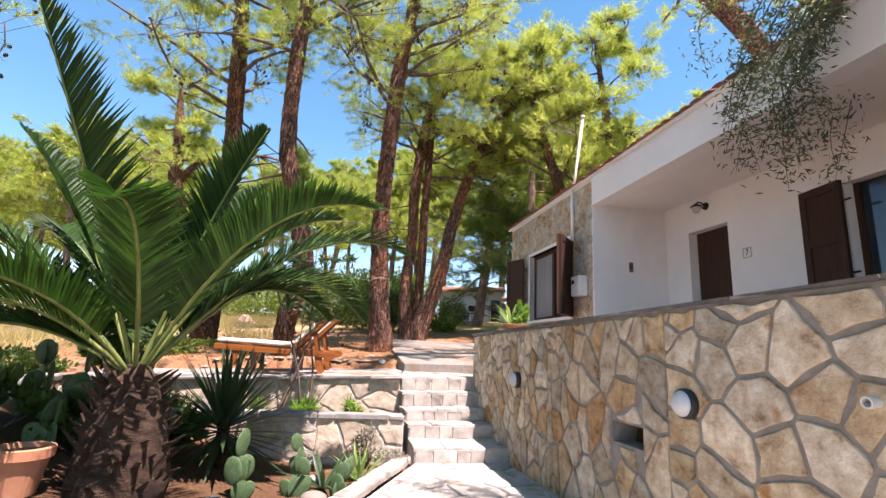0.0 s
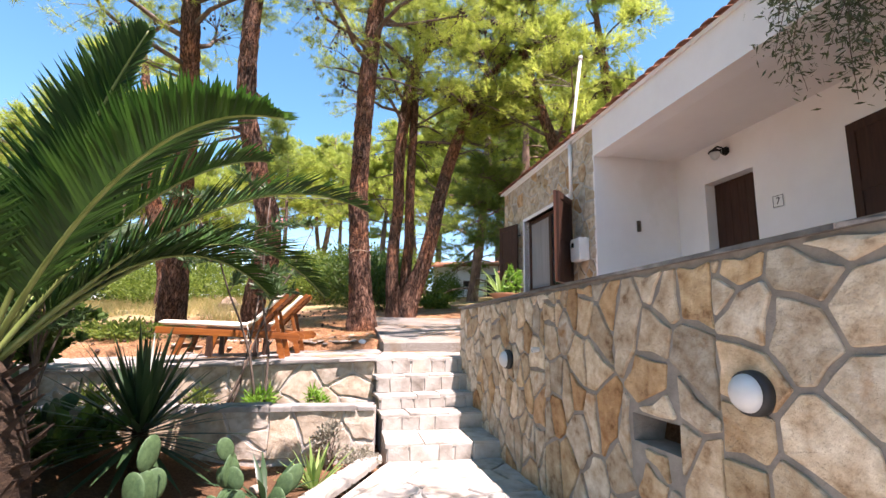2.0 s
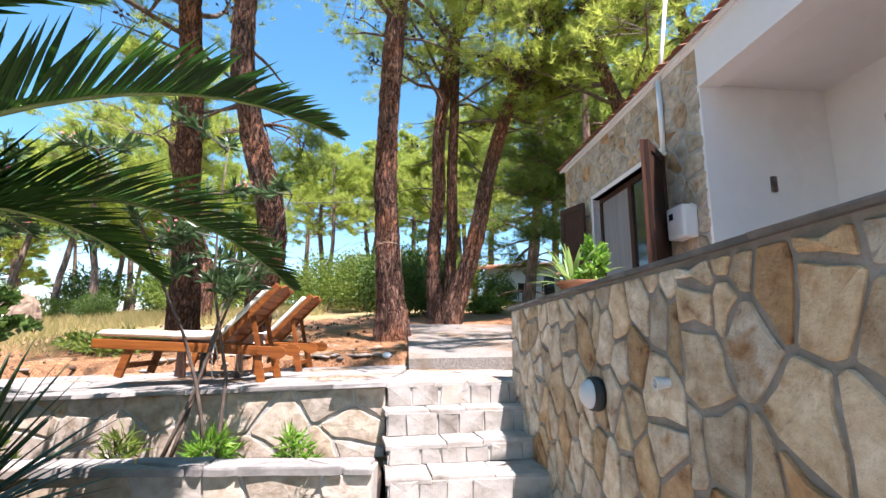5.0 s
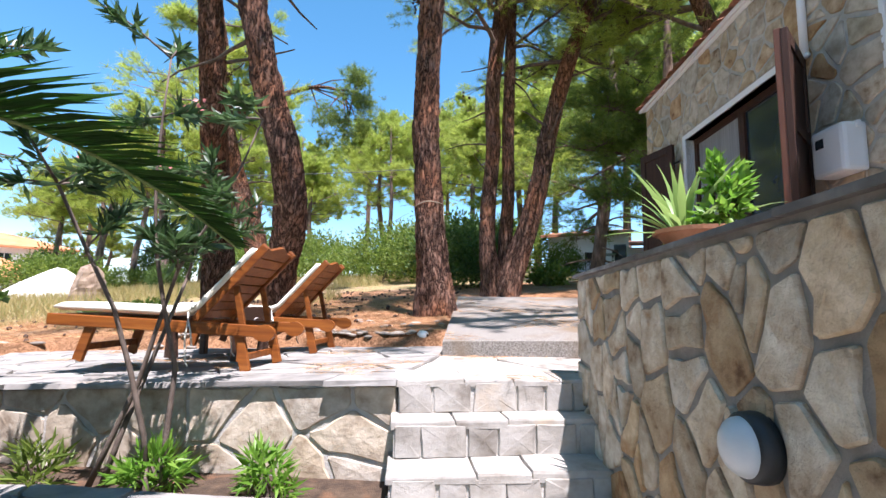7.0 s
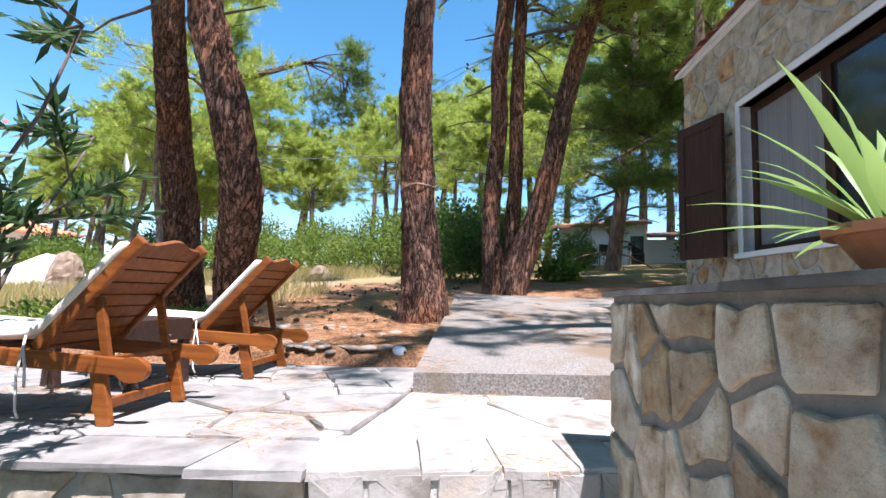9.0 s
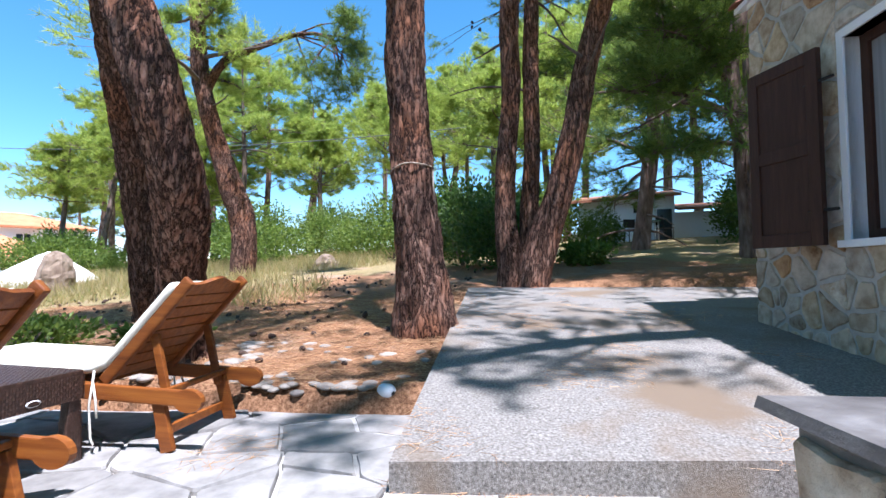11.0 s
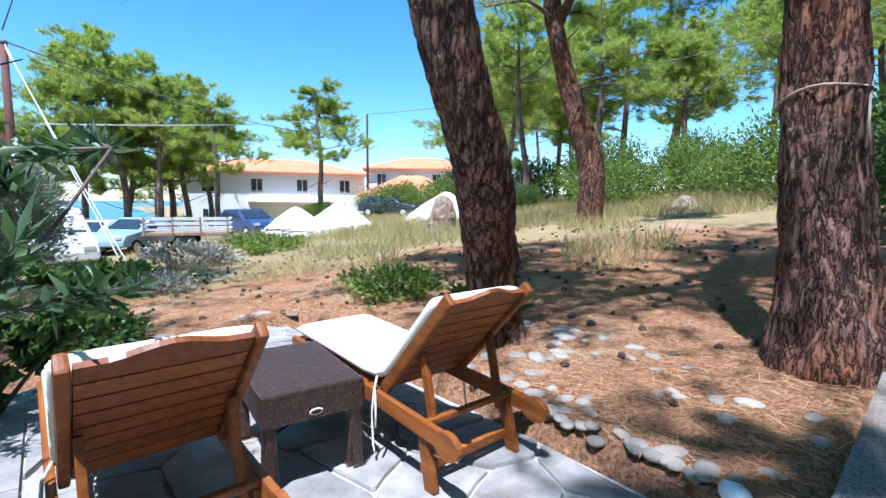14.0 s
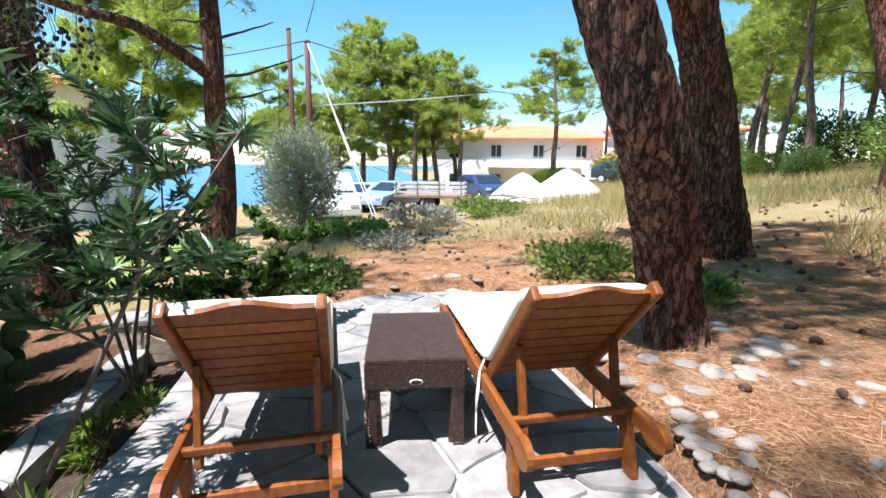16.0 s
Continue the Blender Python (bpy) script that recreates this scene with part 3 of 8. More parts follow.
def stone_mesh(poly, thick, seed, chamfer=0.012, rough=0.016, corner=0.018):
    """A split stone: its outline broken and softened, its face uneven. Local x, y in the face, z out of it."""
    r = random.Random(seed)
    pts = []
    for i, p in enumerate(poly):
        q = poly[(i + 1) % len(poly)]
        ln = math.hypot(q[0] - p[0], q[1] - p[1])
        if ln < 0.012:
            continue
        pts.append((p[0] + (q[0] - p[0]) * min(0.3, corner / ln), p[1] + (q[1] - p[1]) * min(0.3, corner / ln)))
        if ln > 0.16:
            nx, ny = (q[1] - p[1]) / ln, -(q[0] - p[0]) / ln
            for t in ((0.35, 0.68) if ln > 0.3 else (0.5,)):
                d = r.uniform(-rough, rough * 0.35)
                pts.append((p[0] + (q[0] - p[0]) * t + nx * d, p[1] + (q[1] - p[1]) * t + ny * d))
        pts.append((q[0] - (q[0] - p[0]) * min(0.3, corner / ln), q[1] - (q[1] - p[1]) * min(0.3, corner / ln)))
    n = len(pts)
    if n < 3:
        return None
    cx, cy = sum(p[0] for p in pts) / n, sum(p[1] for p in pts) / n
    v, f = [], []
    tilt = (r.uniform(-0.02, 0.02), r.uniform(-0.02, 0.02))
    for lv, (shrink, z) in enumerate(((0.0, -0.02), (0.0, thick * 0.55), (chamfer, thick))):
        for x, y in pts:
            dx, dy = cx - x, cy - y
            ln = math.hypot(dx, dy) or 1
            k = min(shrink / ln, 0.5)
            zz = z + ((x - cx) * tilt[0] + (y - cy) * tilt[1] + r.uniform(-0.002, 0.002) if lv else 0)
            v.append((x + dx * k - cx, y + dy * k - cy, zz))
    for lv in range(2):
        for i in range(n):
            j = (i + 1) % n
            f.append((lv * n + i, lv * n + j, (lv + 1) * n + j, (lv + 1) * n + i))
    v.append((0, 0, thick + r.uniform(0.0, 0.006)))
    for i in range(n):
        f.append((2 * n + i, 2 * n + (i + 1) % n, 3 * n))
    return v, f, (cx, cy)


def lay_stones(parent, polys, frame_m, thick, mat, name="stone", seed=0, chamfer=0.012, mats=None, limit=300, rough=0.016, corner=0.018):
    """Stones as pieces of `parent`, laid in the plane whose matrix is frame_m (its z points out of the face)."""
    r = random.Random(seed)
    for i, poly in enumerate(polys[:limit]):
        got = stone_mesh(poly, thick * r.uniform(0.75, 1.25), seed * 1000 + i, chamfer, rough, corner)
        if not got:
            continue
        v, f, c = got
        me = mesh_of(name, v, f, r.choice(mats) if mats else mat)
        ob = new(name, me)
        ob.matrix_basis = frame_m @ Matrix.Translation((c[0], c[1], 0))
        ob.parent = parent


def plane_m(o, u, v):
    """Matrix of a plane with origin o, x along u, y along v."""
    u, v = Vector(u).normalized(), Vector(v).normalized()
    n = u.cross(v).normalized()
    v = n.cross(u)
    m = Matrix((u, v, n)).transposed().to_4x4()
    m.translation = o
    return m


def prism(name, outline, z0, z1, mat, parent=None, label=""):
    """An upright solid over an outline (x, y); z0 and z1 are heights or functions of x and y."""
    lo = z0 if callable(z0) else (lambda x, y: z0)
    hi = z1 if callable(z1) else (lambda x, y: z1)
    n = len(outline)
    v = [(x, y, lo(x, y)) for x, y in outline] + [(x, y, hi(x, y)) for x, y in outline]
    f = [tuple(reversed(range(n))), tuple(range(n, 2 * n))]
    f += [(i, (i + 1) % n, n + (i + 1) % n, n + i) for i in range(n)]
    return solid(name, v, f, mat, parent, label)


def sstep(a, b, x):
    t = min(1.0, max(0.0, (x - a) / (b - a)))
    return t * t * (3 - 2 * t)


# ---------------------------------------------------------------- plan
PATH_Z = -0.08
STEP_Z = [0.095, 0.27, 0.42, 0.615, 0.81]            # treads, the last one is the terrace


def wall_x(y):
    """Face of the retaining wall along the path."""
    return 1.17 + (7.5 - y) * 0.15


def wall_top(y):
    return 1.447 + 0.022 * (7.5 - y)


def terrace_z(x, y=0):
    return 0.81 + 0.04 * (min(x, 0.07) - 0.07)


def slab_z(x, y):
    return 0.935 + 0.086 * (y - 8.4)


def terrace_front(x):
    return 7.07 + (x - 0.07) * 0.091


def kerb_y(x):
    """Outer edge of the planter below the terrace."""
    return 6.12 + (x - 0.1) * 0.10


def ground_z(x, y):
    xx, yy = max(-26.0, min(x, 6.0)), max(-12.0, min(y, 42.0))
    g = 0.93 + (0.095 if yy > 9.5 else 0.05) * (yy - 9.5) + 0.045 * (xx + 1)
    g += 0.10 * sstep(0.5, 3.0, xx) * sstep(15, 20, yy)
    bump = 0.05 * noise.noise(Vector((x * 0.6, y * 0.6, 3))) + 0.02 * noise.noise(Vector((x * 2.3, y * 2.3, 9)))
    low = -0.15 + 0.62 * sstep(0.8, 3.9, -xx)
    side = sstep(-4.6, -4.0, x)
    f = side * (1 - sstep(7.05, 7.4, y))
    z = g * (1 - f) + low * f + bump
    if x > -0.35 and 5.6 < y < 7.2 and x < wall_x(y):
        z = min(z, -0.16)
    if -4.1 < x < 0.3 and kerb_y(x) + 0.05 < y < 7.3:
        z = min(z, 0.18)
    if -5.25 < x < 1.9 and 6.2 < y < 9.55:
        edge = min(sstep(-5.25, -5.1, x), 1 - sstep(9.4, 9.55, y), sstep(0, 0.2, x + 5.0 - (7.95 - y) * 0.8))
        z = z * (1 - edge) + min(z, terrace_z(x) - 0.12) * edge
    if -1.0 < x and y > 8.2 and slab_left(y) - 0.05 < x < 6 and y < 14.3:
        z = min(z, slab_z(x, y) - 0.1)
    if y < 8.5 and x > wall_x(y) - 0.4:
        k = sstep(wall_x(y) + 0.02, wall_x(y) + 0.3, x)
        z = z * (1 - k) + 0.95 * k if y < 6.5 else min(z, 0.6) * (1 - k) + 0.75 * k
    z -= 0.55 * sstep(4.5, 6.3, -x) * (1 - sstep(4.6, 7.0, y)) * (1 - sstep(9, 14, -x))
    if x < -32:
        z -= 7.0 * sstep(32, 75, -x)
    return z


def slab_left(y):
    return 0.10 - 0.118 * (y - 8.4)


# ---------------------------------------------------------------- ground, sea
gx = np.concatenate([np.array([-600, -300, -150, -100, -75, -60, -50, -42, -36]), np.arange(-32, -12, 0.8), np.arange(-12, -6, 0.3), np.arange(-6, 3.2, 0.1),
                     np.arange(3.3, 12, 0.7), np.array([14, 18, 24, 34, 50, 80, 150, 300, 600])])
gy = np.concatenate([np.array([-600, -300, -150, -80, -45, -28, -18, -12]), np.arange(-9, 3, 0.7), np.arange(3, 16, 0.1), np.arange(16, 26, 0.4),
                     np.arange(26, 44, 1.2), np.array([46, 54, 66, 85, 120, 200, 350, 600])])
gv = [(float(x), float(y), ground_z(float(x), float(y))) for y in gy for x in gx]
nx = len(gx)
gf = [(j * nx + i, j * nx + i + 1, (j + 1) * nx + i + 1, (j + 1) * nx + i) for j in range(len(gy) - 1) for i in range(nx - 1)]
ground = tagged(solid("ground", gv, gf, M_GROUND, smooth=True), "reddish pine-needle ground with dry grass and bare soil", "ground", kind="structure")
sea = tagged(solid("water", [(-4500, -4500, -5.5), (-45, -4500, -5.5), (-45, 4500, -5.5), (-4500, 4500, -5.5)], [(0, 1, 2, 3)], M_SEA), "blue sea beyond the trees", "sea", kind="structure")

# ---------------------------------------------------------------- lower path, steps, terrace, slab
path_left = lambda y: 0.30 + (y - 6.0) * 0.333 if y > 2.5 else -0.87 + (y - 2.5) * 0.1
path_out = [(path_left(-6), -6.0), (wall_x(-6) + 0.03, -6.0), (wall_x(6.1) + 0.03, 6.1), (0.30, 5.95), (path_left(2.5), 2.5)]
pavement = tagged(prism("pavement", path_out, -0.4, PATH_Z - 0.012, M_MORTAR_PALE), "garden path of pale irregular flagstones", "path", kind="structure")
step_u = Vector((1.10, 0.33, 0)).normalized()
STEP_Y = [5.83, 6.33, 6.62, 6.87, 7.07]               # front edges at their left ends
STEP_X = [0.27, 0.20, 0.15, 0.10, 0.07]
stairs = tagged(new("stairs"), "five stone-faced garden steps beside the retaining wall", "stairs", kind="structure")
rows = []
for i, z in enumerate(STEP_Z):
    x0, y0 = STEP_X[i], STEP_Y[i]
    ln = 1.15 if i < 4 else 1.12
    slope = [0.12, 0.2, 0.26, 0.29, 0.3][i]
    x1 = wall_x(y0 + 0.25) + 0.04
    y1 = y0 + (x1 - x0) * slope
    yb = STEP_Y[i + 1] + 0.12 if i < 4 else 7.4
    xb = STEP_X[i + 1] if i < 4 else 0.07
    out = [(x0, y0), (x1, y1), (x1, yb + (x1 - x0) * slope + 0.1), (xb, yb)]
    prism("step", out, -0.4, z - 0.024, M_MORTAR_PALE, stairs)
    rows.append((x0, y0, x1, y1, xb, yb, slope, z))
for i, (x0, y0, x1, y1, xb, yb, slope, z) in enumerate(rows):
    zl = (STEP_Z[i - 1] if i else PATH_Z)
    u = Vector((x1 - x0, y1 - y0, 0))
    m = plane_m(Vector((x0, y0, zl)), u, (0, 0, 1))
    ln = u.length
    w = [0]
    r = random.Random(40 + i)
    while w[-1] < ln - 0.12:
        w.append(min(ln, w[-1] + r.uniform(0.15, 0.30)))
    w[-1] = ln
    h = z - zl - 0.024
    polys = []
    for a, b in zip(w, w[1:]):
        s1, s2 = r.uniform(-0.015, 0.015), r.uniform(-0.015, 0.015)
        polys.append([(a + 0.006, 0.0), (b - 0.006, 0.0), (b - 0.006 + s2, h), (a + 0.006 + s1, h)])
    lay_stones(stairs, polys, m, 0.014, M_STEP, "riser_stone", 50 + i, 0.005, rough=0.004, corner=0.006)
    depth = yb - y0 + 0.02 if i < 4 else 0.36
    mt = plane_m(Vector((x0, y0, z - 0.024)), u, Vector((-u.y, u.x, 0)))
    cuts = [-0.02]
    while cuts[-1] < ln - 0.2:
        cuts.append(min(ln, cuts[-1] + r.uniform(0.28, 0.5)))
    cuts[-1] = ln
    polys = []
    for c0, c1 in zip(cuts, cuts[1:]):
        k0, k1 = r.uniform(-0.05, 0.05) if c0 > 0 else 0, r.uniform(-0.05, 0.05) if c1 < ln else 0
        polys.append([(c0 + 0.0025, -0.012 + r.uniform(-0.006, 0.006)), (c1 - 0.0025, -0.012 + r.uniform(-0.006, 0.006)), (c1 - 0.0025, depth), (c0 + 0.0025, depth)])
    lay_stones(stairs, polys, mt, 0.024, M_STEP, "tread_stone", 70 + i, 0.004, rough=0.003, corner=0.004)

terrace_out = [(0.07, 7.16), (1.26, 7.50), (1.6, 8.75), (0.07, 8.5), (-0.03, 9.46), (-1.2, 9.46), (-5.1, 9.22), (-5.0, 7.95), (-4.05, 6.80)]
terrace = tagged(prism("terrace", list(reversed(terrace_out))[::-1], 0.2, lambda x, y: terrace_z(x) - 0.012, M_MORTAR_PALE), "raised terrace paved with grey irregular flagstones", "terrace", kind="structure")
slab_out = [(slab_left(8.4), 8.4), (1.75, 8.70), (6.0, 9.3), (6.0, 14.3), (slab_left(14.1), 14.1)]
slab = tagged(prism("slab", slab_out, lambda x, y: slab_z(x, y) - 0.45, slab_z, M_CONC), "sloping pavement of rough exposed-aggregate concrete", "pavement", kind="structure")
# porch floor is out of sight and serves as a reflector for the porch
porch = tagged(prism("porch_floor", [(wall_x(7.5) + 0.30, 7.52), (wall_x(-6) + 0.3, -6), (9, -6), (9, 9.3), (1.75, 8.70)], 0.4, 0.86, M_PORCHFLOOR), "unseen porch floor behind the retaining wall, pale and warm to bounce light", "floor", kind="structure")

# ---------------------------------------------------------------- retaining wall
wd = Vector((-0.15, 1.0, 0)).normalized()
wall = tagged(new("wall_retaining"), "retaining wall of crazy-laid honey limestone with wide mortar joints", "wall", kind="structure")
HOLE = (3.42, 3.80, 0.585, 0.735)


def wall_box(name, y0, y1, z0, z1, thick=0.34, inset=0.0):
    t0, t1 = (wall_top(y0) if z1 is None else z1), (wall_top(y1) if z1 is None else z1)
    v = []
    for y, t in ((y0, t0), (y1, t1)):
        x = wall_x(y) + inset
        v += [(x, y, z0), (x + thick, y + 0.04, z0), (x + thick, y + 0.04, t), (x, y, t)]
    return solid(name, v, [(0, 1, 2, 3), (7, 6, 5, 4), (0, 4, 5, 1), (1, 5, 6, 2), (2, 6, 7, 3), (3, 7, 4, 0)], M_MORTAR, wall)


wall_box("core", -6.0, HOLE[0], -0.5, None)
wall_box("core", HOLE[1], 7.5, -0.5, None)
wall_box("core", HOLE[0], HOLE[1], -0.5, HOLE[2])
wall_box("core", HOLE[0], HOLE[1], HOLE[3], None)
back = wall_box("vent_back", HOLE[0], HOLE[1], HOLE[2], HOLE[3], 0.1, 0.24)
back.data.materials.clear()
back.data.materials.append(M_HOLE)
WL = math.hypot(1, 0.15)
# face plane: x runs from the far end towards the path's start, y up
wm = plane_m(Vector((wall_x(7.5), 7.5, 0)), -wd, (0, 0, 1))


def outside_hole(p):
    a, b = (7.5 - HOLE[1]) * WL, (7.5 - HOLE[0]) * WL
    xs_, ys_ = [q[0] for q in p], [q[1] for q in p]
    return max(xs_) < a - 0.0 or min(xs_) > b or max(ys_) < HOLE[2] or min(ys_) > HOLE[3]


wall_polys = []
bands = [(0.0, 2.6, 0.19, 0.30, 1.35), (2.6, 4.4, 0.23, 0.40, 1.3), (4.4, 6.8, 0.29, 0.4, 0.9), (6.8, 13.0, 0.32, 0.42, 0.95)]
for k, (a, b, sz, _, sq) in enumerate(bands):
    ybot = -0.12
    top_a, top_b = wall_top(7.5 - a / WL) - 0.025, wall_top(7.5 - b / WL) - 0.025
    polys = cells([(a + 0.006, ybot), (b - 0.006, ybot), (b - 0.006, top_b), (a + 0.006, top_a)], sz * 1.05, 0.026, 90 + k, sq,
                  lambda px_, pz_: 0.55 if pz_ > wall_top(7.5 - px_ / WL) - 0.20 else 1.0)
    for p in polys:
        hx0, hx1 = (7.5 - HOLE[1]) * WL, (7.5 - HOLE[0]) * WL
        if outside_hole(p):
            wall_polys.append(p)
            continue
        for c in ((-1, 0, -hx1 - 0.02), (1, 0, hx0 - 0.02), (0, -1, -HOLE[3] - 0.02), (0, 1, HOLE[2] - 0.02)):
            q = clip(p, *c)
            if len(q) >= 3:
                ar = 0.5 * abs(sum(q[i][0] * q[(i + 1) % len(q)][1] - q[(i + 1) % len(q)][0] * q[i][1] for i in range(len(q))))
                if ar > 0.006:
                    wall_polys.append(q)
                    break
lay_stones(wall, wall_polys, wm, 0.016, M_STONE, "stone", 3, 0.006, limit=380, rough=0.022, corner=0.007)
# end face towards the terrace
em = plane_m(Vector((wall_x(7.5) + 0.335, 7.545, 0)), (-0.34, -0.045, 0), (0, 0, 1))
lay_stones(wall, cells([(0.0, 0.4), (0.33, 0.4), (0.33, 1.44), (0.0, 1.44)], 0.25, 0.03, 99, 1.2), em, 0.014, M_STONE, "stone", 4, 0.006, corner=0.009)
# slate coping in slabs
r = random.Random(5)
y = 7.575
while y > -6:
    y2 = y - r.uniform(0.7, 1.1)
    a, b = Vector((wall_x(y) - 0.03, y, wall_top(y))), Vector((wall_x(y2) - 0.03, y2 + 0.006, wall_top(y2)))
    v = []
    for p in (a, b):
        v += [p, p + Vector((0.46, 0.06, 0)), p + Vector((0.46, 0.06, 0.022 + r.uniform(-0.003, 0.004))), p + Vector((r.uniform(-0.012, 0.012), 0, 0.022))]
    solid("coping_slab", v, [(0, 1, 2, 3), (7, 6, 5, 4), (0, 4, 5, 1), (1, 5, 6, 2), (2, 6, 7, 3), (3, 7, 4, 0)], M_CAP, wall, "dark slate coping slab")
    y = y2

# ---------------------------------------------------------------- terrace front wall, planter, low wall
tw = tagged(new("wall_terrace"), "low terrace wall of pale irregular stone", "wall", kind="structure")
fx0, fx1 = 0.05, -4.05
fv = []
for x in (fx0, fx1):
    y = terrace_front(x)
    fv += [(x, y + 0.02, -0.3), (x, y + 0.3, -0.3), (x, y + 0.3, terrace_z(x) - 0.035), (x, y + 0.02, terrace_z(x) - 0.035)]
solid("core", fv, [(0, 1, 2, 3), (7, 6, 5, 4), (0, 4, 5, 1), (1, 5, 6, 2), (2, 6, 7, 3), (3, 7, 4, 0)], M_MORTAR_PALE, tw)
fl = math.hypot(fx0 - fx1, terrace_front(fx0) - terrace_front(fx1))
fm = plane_m(Vector((fx1, terrace_front(fx1) + 0.02, 0)), (fx0 - fx1, terrace_front(fx0) - terrace_front(fx1), 0), (0, 0, 1))
lay_stones(tw, cells([(0, 0.2), (fl, 0.2), (fl, 0.77), (0, 0.60)], 0.28, 0.024, 110), fm, 0.013, M_STONE_PALE, "stone", 11, 0.008)
ed = random.Random(8)
x = 0.07
while x > -4.0:
    x2 = max(-4.05, x - ed.uniform(0.35, 0.75))
    v = []
    over = ed.uniform(0.02, 0.05)
    for xx in (x - 0.004, x2 + 0.004):
        y = terrace_front(xx)
        z = terrace_z(xx)
        v += [(xx, y - over + ed.uniform(-0.012, 0.012), z - 0.03), (xx, y + 0.30, z - 0.03), (xx, y + 0.30, z + 0.001), (xx, y - over + ed.uniform(-0.012, 0.012), z + 0.001)]
    solid("edge_stone", v, [(0, 1, 2, 3), (7, 6, 5, 4), (0, 4, 5, 1), (1, 5, 6, 2), (2, 6, 7, 3), (3, 7, 4, 0)], M_SLATE, terrace)
    x = x2

planter = tagged(new("planter_wall"), "stepped planter wall of pale stone below the terrace", "planter", kind="structure")
kp = [(0.13, kerb_y(0.13)), (-0.9, kerb_y(-0.9)), (-1.9, kerb_y(-1.9)), (-3.0, kerb_y(-3.0)), (-4.0, kerb_y(-4.0))]
for (xa, ya), (xb, yb) in zip(kp, kp[1:]):
    prism("core", [(xb, yb + 0.02), (xa, ya + 0.02), (xa + 0.0, ya + 0.2), (xb, yb + 0.2)], -0.4, 0.37, M_MORTAR_PALE, planter)
    L = math.hypot(xa - xb, ya - yb)
    pm = plane_m(Vector((xb, yb + 0.02, 0)), (xa - xb, ya - yb, 0), (0, 0, 1))
    lay_stones(planter, cells([(0, -0.1), (L, -0.1), (L, 0.355), (0, 0.355)], 0.30, 0.022, int(120 + xa * 10)), pm, 0.012, M_STONE_PALE, "stone", int(20 + xa * 3), 0.008)
    pt = plane_m(Vector((xb, yb, 0.37)), (xa - xb, ya - yb, 0), (-(ya - yb), xa - xb, 0))
    lay_stones(planter, cells([(0, -0.02), (L, -0.02), (L, 0.23), (0, 0.23)], 0.36, 0.01, int(140 + xa * 10), 0.5), pt, 0.03, M_SLATE, "coping_stone", int(30 + xa * 3), 0.006)
bed_out = [(0.07, 7.08)] + [(px, py + 0.15) for px, py in kp] + [(-4.05, 6.72)]
bed = tagged(prism("planter_bed", list(reversed(bed_out)), -0.3, 0.22, M_SOIL), "dark soil bed with fallen needles in the planter", "soil", kind="structure")

low = tagged(new("low_wall"), "short stone end wall of the planter with flagstone top", "wall", kind="structure")
lv0, lv1 = Vector((-4.12, 6.72, 0)), Vector((-3.95, 5.62, 0))
ld = (lv1 - lv0)
prism("core", [(lv0.x - 0.3, lv0.y), (lv1.x - 0.3, lv1.y), (lv1.x, lv1.y), (lv0.x, lv0.y)], 0.0, 0.66, M_MORTAR, low)
lm = plane_m(Vector((lv1.x, lv1.y, 0)), (lv0 - lv1), (0, 0, 1))
lay_stones(low, cells([(0, 0.25), (ld.length, 0.25), (ld.length, 0.65), (0, 0.65)], 0.26, 0.024, 160), lm, 0.012, M_STONE_PALE, "stone", 41, 0.008)
lt = plane_m(Vector((lv1.x + 0.03, lv1.y - 0.03, 0.66)), (lv0 - lv1), (-1, 0, 0))
lay_stones(low, cells([(0, 0), (ld.length, 0), (ld.length, 0.36), (0, 0.36)], 0.36, 0.01, 161, 0.7), lt, 0.03, M_SLATE, "coping_stone", 42, 0.006)

# ---------------------------------------------------------------- house
HK = Vector((3.162, 7.62, 0))
HU = Vector((-0.130, 0.9915, 0))
HV = Vector((0.9915, 0.130, 0))


def hp(u, v, z):
    return HK + HU * u + HV * v + Vector((0, 0, z))


def hbox(name, u0, u1, v0, v1, z0, z1, mat, parent, label=""):
    vv = [hp(u, v, z) for u in (u0, u1) for v in (v0, v1) for z in (z0, z1)]
    return solid(name, vv, [(0, 1, 3, 2), (4, 6, 7, 5), (0, 4, 5, 1), (2, 3, 7, 6), (0, 2, 6, 4), (1, 5, 7, 3)], mat, parent, label)


EAVE = 4.26
U_END = 3.98
WIN = (0.82, 2.79, 1.90, 3.34)
house = tagged(new("house"), "single-storey white holiday bungalow with stone-clad end and tiled roof", "house")
def hb(bm, u0, u1, v0, v1, z0, z1):
    vs = [bm.verts.new(hp(u, v, z)) for u in (u0, u1) for v in (v0, v1) for z in (z0, z1)]
    for f in ((0, 1, 3, 2), (4, 6, 7, 5), (0, 4, 5, 1), (2, 3, 7, 6), (0, 2, 6, 4), (1, 5, 7, 3)):
        bm.faces.new([vs[i] for i in f])


